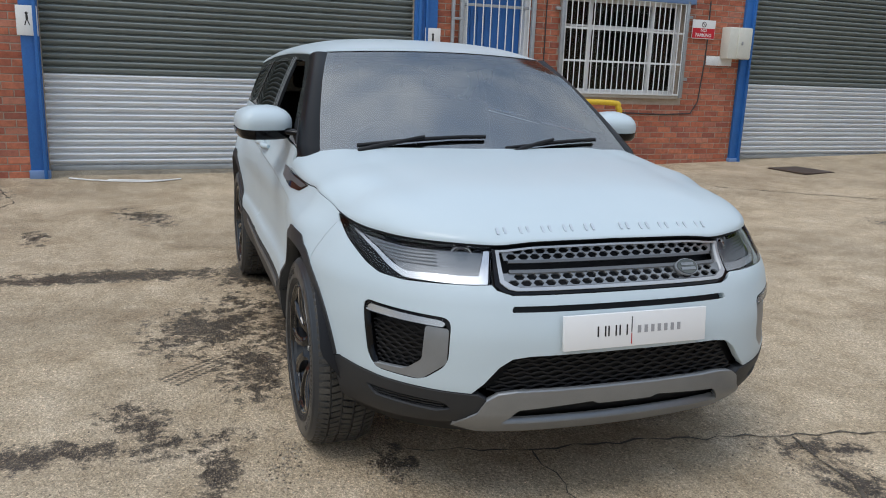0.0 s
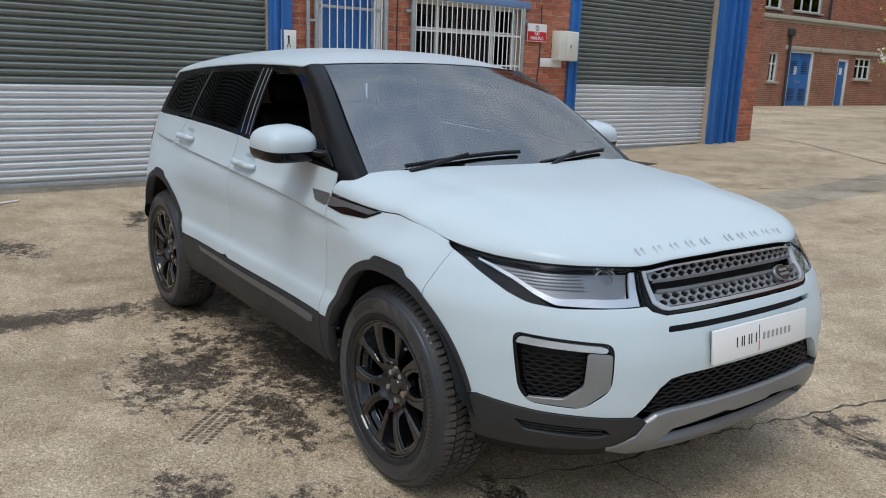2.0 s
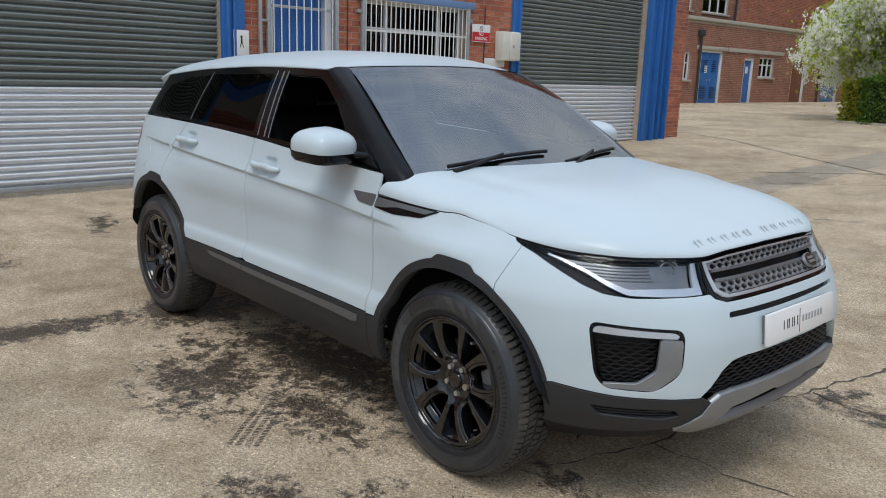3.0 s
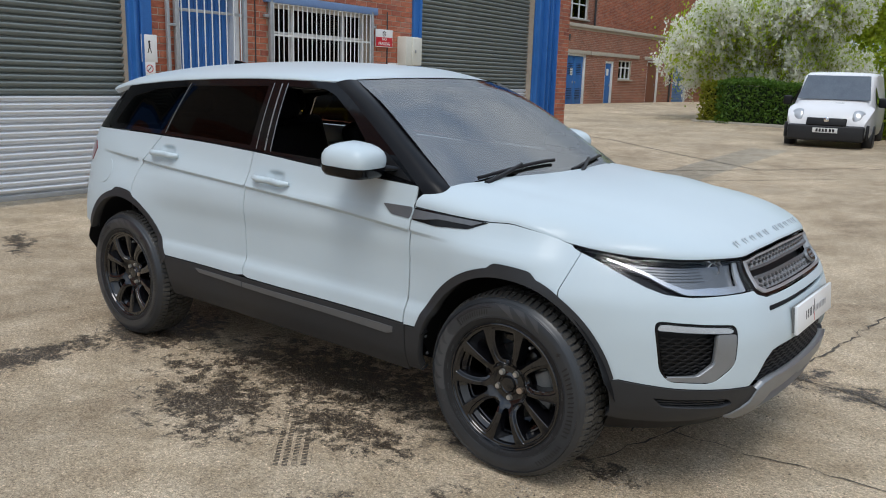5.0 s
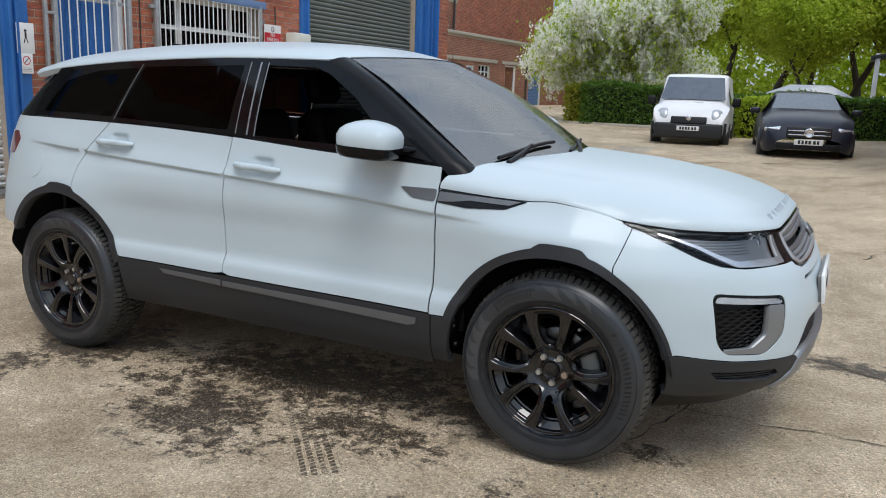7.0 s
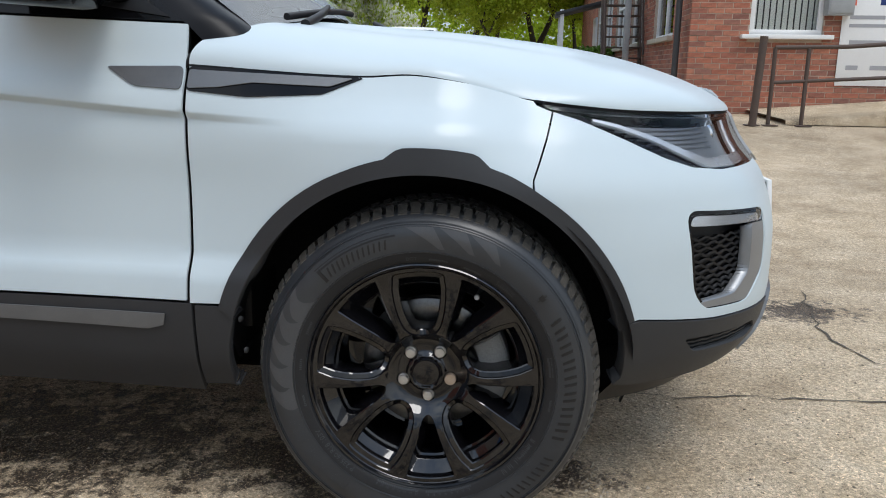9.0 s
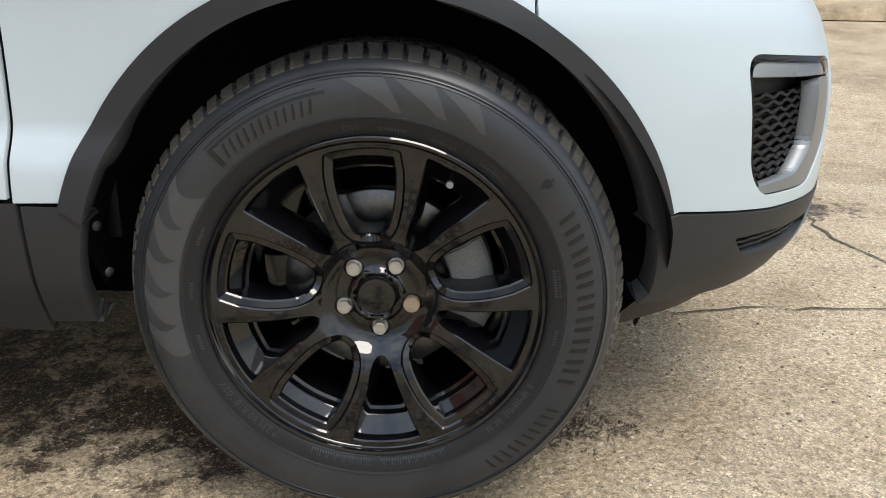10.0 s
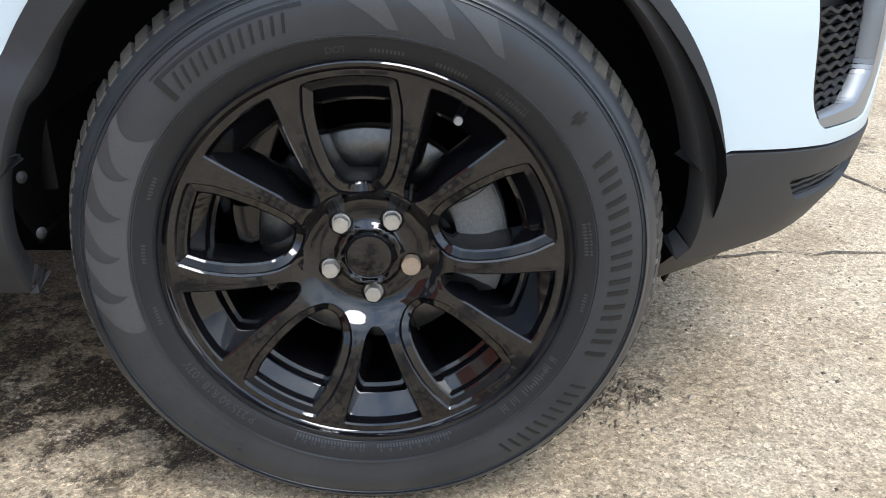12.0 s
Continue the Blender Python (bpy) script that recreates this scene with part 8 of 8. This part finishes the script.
def hedge(name, label, x0, x1, y0, y1, h, mat, seed, density):
    rng = np.random.default_rng(seed)
    z0 = z_at((x0 + x1) / 2, (y0 + y1) / 2)
    th = thing(name, label, "hedge", pose(0, 0, z0))
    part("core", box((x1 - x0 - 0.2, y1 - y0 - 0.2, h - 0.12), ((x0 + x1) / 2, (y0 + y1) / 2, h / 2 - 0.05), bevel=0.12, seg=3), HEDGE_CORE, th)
    n = int(density * ((x1 - x0) * h * 2 + (x1 - x0) * (y1 - y0) + (y1 - y0) * h * 2))
    u = rng.uniform(-1, 1, size=(n, 3))
    ax = rng.choice(3, n, p=[0.2, 0.45, 0.35])
    u[np.arange(n), ax] = np.sign(u[np.arange(n), ax]) * rng.uniform(0.88, 1.04, n)
    u[:, 2] = np.where(ax == 2, np.abs(u[:, 2]), u[:, 2])
    c = np.c_[(x0 + x1) / 2 + u[:, 0] * (x1 - x0) / 2, (y0 + y1) / 2 + u[:, 1] * (y1 - y0) / 2, h / 2 + u[:, 2] * h / 2]
    c += rng.normal(size=c.shape) * 0.035
    c[:, 2] += 0.06 * np.sin(c[:, 0] * 2.3) * (u[:, 2] > 0.8)
    part("foliage", leaves(c, 0.045, rng), mat, th, "small green leaves")
    return th


hedge("hedge", "clipped green hedge along the yard's edge", -5.5, -2.2, 20.4, 21.6, 1.22, LEAF_DEEP, 1, 900)
hedge("hedge", "golden yellow end of the clipped hedge", -6.05, -5.45, 20.5, 21.6, 1.16, LEAF_GOLD, 2, 900)
hedge("hedge", "clipped green hedge between the parked cars", -2.2, 4.2, 19.0, 20.2, 1.05, LEAF_DEEP, 3, 800)
hedge("shrub", "bright green shrub beside the parked cars", -0.6, 1.0, 18.0, 19.0, 1.0, LEAF, 4, 700)
kerb = part("kerb", box((9.0, 0.14, 0.14), bevel=0.02), STONE)
kerb.matrix_basis = pose(-1.8, 20.1, z_at(-2, 20) + 0.03, 0, 0, -6)
tagged(kerb, "worn stone kerb along the hedge", "kerb", kind="structure")
# woods that close the view
rng = np.random.default_rng(77)
n = 60000
cx = rng.uniform(-40, 40, n)
cy = rng.uniform(52, 60, n) + 0.02 * cx ** 2 * 0
cz = np.abs(rng.normal(size=n)) * 4.2 + 0.3 + 1.5 * np.sin(cx * 0.5)
woods = part("far_woods", leaves(np.c_[cx, cy, cz.clip(0.2, 13)], 0.22, rng), LEAF)
tagged(woods, "far green woods behind the yard", "woods", kind="stuff")

# ---------------------------------------------------------------- parked van and saloon
def shell(stations, name):
    """A car body lofted along its length from half sections: (x, [(half width, height), ...])."""
    P = []
    for x, sec in stations:
        right = [(x, -w, z) for w, z in sec]
        left = [(x, w, z) for w, z in sec[::-1]]
        P.append(right + left)
    me = grid_mesh(np.array(P), name, flip=False)
    me.set_sharp_from_angle(angle=radians(38))
    return me


def small_wheel(parent, x, y, r, w, rim_mat):
    sgn = 1 if y < 0 else -1
    t = part("wheel", lathe([(r * 0.62, -0.01), (r * 0.66, -0.02), (r * 0.95, -0.015), (r, 0.02), (r, w - 0.02), (r * 0.9, w), (0, w)], 32), TYRE, parent, "black tyre")
    t.matrix_basis = pose(x, y, r, 0, 0, 0 if sgn == 1 else 180)
    part("rim", lathe([(0.0, -0.015), (r * 0.2, -0.02), (r * 0.25, 0.01), (r * 0.5, 0.0), (r * 0.6, -0.016), (r * 0.66, -0.016), (r * 0.68, 0.0)], 24), rim_mat, t)
    for k in range(5):
        part("spoke", box((r * 0.55, 0.02, r * 0.13), (r * 0.33, -0.008, 0)), rim_mat, t).matrix_basis = pose(0, 0, 0, 0, 72 * k, 0)


def plate_bars(parent, at, w=0.52):
    pl = part("number_plate", box((0.012, w, 0.11), bevel=0.002), SIGN_WHITE, parent, "white number plate with plain bars")
    pl.matrix_basis = at
    for y in (-0.17, -0.105, -0.04, 0.025, 0.11, 0.175):
        part("plate_bar", box((0.001, 0.045, 0.07), (0.0068, y * w / 0.52, 0)), INK, pl)


SCREEN = textured("blue_grey_screen", (0.05, 0.06, 0.075), (0.08, 0.095, 0.11), 4, (0.1, 0.15), 0.0, coat=1.0)
VAN = thing("van", "white panel van with a dark bumper, parked by the hedge", "van", pose(-1.34, 16.55, z_at(-1.3, 16) - 0.13, 0, 0, -84) @ Matrix.Scale(0.91, 4))
sec = lambda w, z0, zb, zt, wt: [(w * 0.96, z0), (w, z0 + 0.10), (w, (z0 + zb) / 2), (w * 0.99, zb), (wt + (w - wt) * 0.45, (zb + zt) / 2), (wt, zt - 0.05), (wt * 0.9, zt), (wt * 0.45, zt + 0.015), (0.0, zt + 0.02)]
part("body", shell([(-2.1, sec(0.86, 0.40, 1.05, 1.70, 0.72)), (-2.0, sec(0.89, 0.38, 1.05, 1.80, 0.76)), (-1.2, sec(0.915, 0.37, 1.05, 1.84, 0.79)), (0.2, sec(0.915, 0.37, 1.05, 1.84, 0.79)), (0.75, sec(0.915, 0.37, 1.04, 1.78, 0.75)),
                    (1.42, sec(0.91, 0.37, 1.02, 1.13, 0.74)), (1.75, sec(0.90, 0.37, 0.95, 1.03, 0.70)), (2.0, sec(0.86, 0.37, 0.84, 0.92, 0.62)), (2.14, sec(0.78, 0.38, 0.66, 0.74, 0.5)), (2.17, sec(0.70, 0.40, 0.5, 0.56, 0.4))], "body"), VAN_PAINT, VAN)
part("windscreen", grid_mesh(np.array([[(0.80 + 0.60 * t + 0.02, y * (0.68 + 0.10 * t), 1.765 - 0.60 * t + 0.02) for y in np.linspace(-1, 1, 9)] for t in np.linspace(0.04, 0.96, 8)])), SCREEN, VAN, "dark windscreen")
for sg in (1, -1):
    part("side_window", grid_mesh(np.array([[(x, -sg * (0.917 - 0.14 * t), 1.10 + 0.52 * t) for x in np.linspace(0.20, 1.28 - 0.62 * t, 6)] for t in np.linspace(0, 1, 5)]), flip=sg < 0), GLOSS_BLACK, VAN, "dark cab window")
    part("headlamp", lathe([(0.0, -0.075), (0.06, -0.070), (0.12, -0.050), (0.16, -0.020), (0.175, 0.03)], 28), PALE_TRIM, VAN, "clear headlamp").matrix_basis = pose(1.985, -sg * 0.66, 0.80, 0, 0, 90 - sg * 26) @ pose(0, 0, 0, -26, 0, 0) @ Matrix.Diagonal((1.05, 1, 1.25, 1))
    part("lamp_eye", lathe([(0.0, -0.02), (0.035, -0.016), (0.055, 0.0), (0.06, 0.02)], 20), GUN, VAN).matrix_basis = pose(2.045, -sg * 0.64, 0.80, 0, 0, 90 - sg * 26)
    part("door_mirror", box((0.12, 0.20, 0.22), (1.12, -sg * 1.03, 1.16), bevel=0.04, seg=3), BLACK, VAN, "black door mirror")
    part("fog_lamp", lathe([(0.0, -0.01), (0.07, -0.008), (0.09, 0.0), (0.09, 0.03)], 20), CAST, VAN).matrix_basis = pose(2.11, -sg * 0.60, 0.42, 0, 0, 90 - sg * 20)
    for x in (1.28, -1.35):
        small_wheel(VAN, x, -sg * 0.925, 0.325, 0.2, GUN)
    part("front_bumper_end", box((0.42, 0.06, 0.34), (1.93, -sg * 0.80, 0.50), pose(0, 0, 0, 0, 0, -sg * 18), bevel=0.03, seg=3), CLAD, VAN, "dark bumper corner")
part("front_bumper", box((0.16, 1.60, 0.36), (2.13, 0, 0.46), bevel=0.05, seg=3), CLAD, VAN, "dark grey plastic front bumper")
part("upper_grille", box((0.10, 0.84, 0.19), (2.13, 0, 0.70), pose(0, 0, 0, 0, -20, 0), bevel=0.03, seg=3), BLACK, VAN, "black grille")
for i in range(4):
    part("grille_bar", box((0.02, 0.74, 0.015), (2.19 - 0.012 * i, 0, 0.63 + 0.035 * i)), GLOSS_BLACK, VAN)
part("badge", lathe([(0.0, -0.012), (0.05, -0.01), (0.062, -0.004), (0.062, 0.01)], 24), CHROME, VAN, "plain round badge").matrix_basis = pose(2.18, 0, 0.76, 0, 0, 90)
plate_bars(VAN, pose(2.225, 0, 0.52))
part("wiper", tube([(1.50, -0.5, 1.10), (1.47, 0.25, 1.13)], 0.012, 6), BLACK, VAN)

SAL = thing("saloon_car", "black saloon car with a bright grille, parked beside the van", "car", pose(1.12, 14.75, z_at(1.3, 14.5) - 0.12, 0, 0, -82) @ Matrix.Scale(0.93, 4))
sc = lambda w, z0, zb, zt, wt: [(w * 0.94, z0), (w, z0 + 0.12), (w, (z0 + zb) / 2 + 0.05), (w * 0.97, zb), (wt + (w - wt) * 0.4, zb + (zt - zb) * 0.5), (wt, zt - 0.03), (wt * 0.8, zt), (0.0, zt + 0.025)]
part("body", shell([(-2.35, sc(0.78, 0.35, 0.75, 0.95, 0.55)), (-2.2, sc(0.86, 0.22, 0.9, 1.02, 0.6)), (-1.7, sc(0.90, 0.20, 0.93, 1.08, 0.62)), (-0.9, sc(0.90, 0.2, 0.93, 1.36, 0.58)), (-0.2, sc(0.90, 0.2, 0.92, 1.42, 0.60)), (0.35, sc(0.90, 0.2, 0.92, 1.36, 0.60)),
                    (1.10, sc(0.90, 0.2, 0.90, 0.99, 0.70)), (1.7, sc(0.89, 0.2, 0.84, 0.93, 0.66)), (2.1, sc(0.84, 0.2, 0.72, 0.82, 0.58)), (2.3, sc(0.72, 0.22, 0.56, 0.68, 0.5)), (2.36, sc(0.6, 0.26, 0.42, 0.5, 0.42))], "body"), DARK_PAINT, SAL)
part("windscreen", grid_mesh(np.array([[(0.42 + 0.62 * t + 0.03, y * (0.56 + 0.12 * t), 1.345 - 0.33 * t + 0.03) for y in np.linspace(-1, 1, 9)] for t in np.linspace(0.0, 0.95, 8)])), SCREEN, SAL, "windscreen reflecting the sky")
for sg in (1, -1):
    part("side_window", grid_mesh(np.array([[(x, -sg * (0.885 - 0.27 * t), 0.96 + 0.36 * t) for x in np.linspace(-1.2 + 0.35 * t, 0.98 - 0.58 * t, 6)] for t in np.linspace(0, 1, 5)]), flip=sg < 0), GLOSS_BLACK, SAL, "dark side window")
    part("headlamp", box((0.26, 0.34, 0.14), (2.10, -sg * 0.63, 0.66), pose(0, 0, 0, 0, 25, -sg * 30), bevel=0.04, seg=3), BRIGHT, SAL, "clear headlamp")
    part("door_mirror", box((0.12, 0.20, 0.13), (0.85, -sg * 1.0, 1.0), bevel=0.04, seg=3), DARK_PAINT, SAL, "dark door mirror")
    for x in (1.45, -1.4):
        small_wheel(SAL, x, -sg * 0.90, 0.33, 0.2, GUN)
    part("bumper_blade", box((0.04, 0.72, 0.03), (2.24, -sg * 0.42, 0.27), pose(0, 0, 0, 0, 0, -sg * 14), bevel=0.008), CHROME, SAL)
part("grille", box((0.06, 0.84, 0.24), (2.31, 0, 0.60), pose(0, 0, 0, 0, -18, 0), bevel=0.04, seg=3), BLACK, SAL, "black grille with bright bars")
for z in (0.56, 0.64):
    part("grille_bar", box((0.03, 0.78, 0.022), (2.355 - 0.3 * (z - 0.56), 0, z), bevel=0.004), CHROME, SAL)
part("badge", lathe([(0.0, -0.012), (0.07, -0.012), (0.085, -0.02), (0.095, 0.0)], 24), CHROME, SAL, "plain round badge").matrix_basis = pose(2.36, 0, 0.60, 0, 0, 90)
part("lower_intake", box((0.05, 1.2, 0.13), (2.345, 0, 0.33), bevel=0.03), BLACK, SAL)
plate_bars(SAL, pose(2.385, 0, 0.42))
# a silver car's roof beyond the hedge
SIL = thing("silver_car", "silver car half hidden beyond the hedge", "car", pose(0.9, 25.5, 0.42, 0, 0, 10))
part("body", shell([(-2.1, sc(0.78, 0.35, 0.75, 0.95, 0.55)), (-1.9, sc(0.86, 0.22, 0.9, 1.05, 0.6)), (-0.9, sc(0.88, 0.2, 0.93, 1.45, 0.58)), (0.3, sc(0.88, 0.2, 0.92, 1.45, 0.60)), (1.15, sc(0.88, 0.2, 0.90, 1.0, 0.68)), (1.9, sc(0.82, 0.2, 0.75, 0.86, 0.58)), (2.1, sc(0.6, 0.26, 0.5, 0.6, 0.42))], "body"), car_paint("silver_car_paint", (0.42, 0.45, 0.48)), SIL)
for x in (1.3, -1.3):
    for sg in (1, -1):
        small_wheel(SIL, x, -sg * 0.86, 0.31, 0.2, GUN)

# single bricks, nearest the camera's way
def single_bricks(rows, parent, depth, mat, rng):
    v, f = brick_verts((rows[0][1] - rows[0][0]) / 2, (rows[0][3] - rows[0][2]) / 2, depth)
    me = bpy.data.meshes.new("brick")
    me.from_pydata(v, [], f)
    me.materials.append(mat)
    for p, q, a, b in rows:
        ob = part("brick", me, None, parent)
        ob.matrix_basis = Matrix.Translation(((p + q) / 2, (a + b) / 2, rng.uniform(-0.0025, 0.0025)))


single_bricks(sorted(near_set, key=lambda r: (r[2], r[0])), works, 0.006, BRICK, random.Random(1))
single_bricks(sorted(near_office, key=lambda r: (r[2], r[0])), front, 0.005, BRICK_OFFICE, random.Random(2))
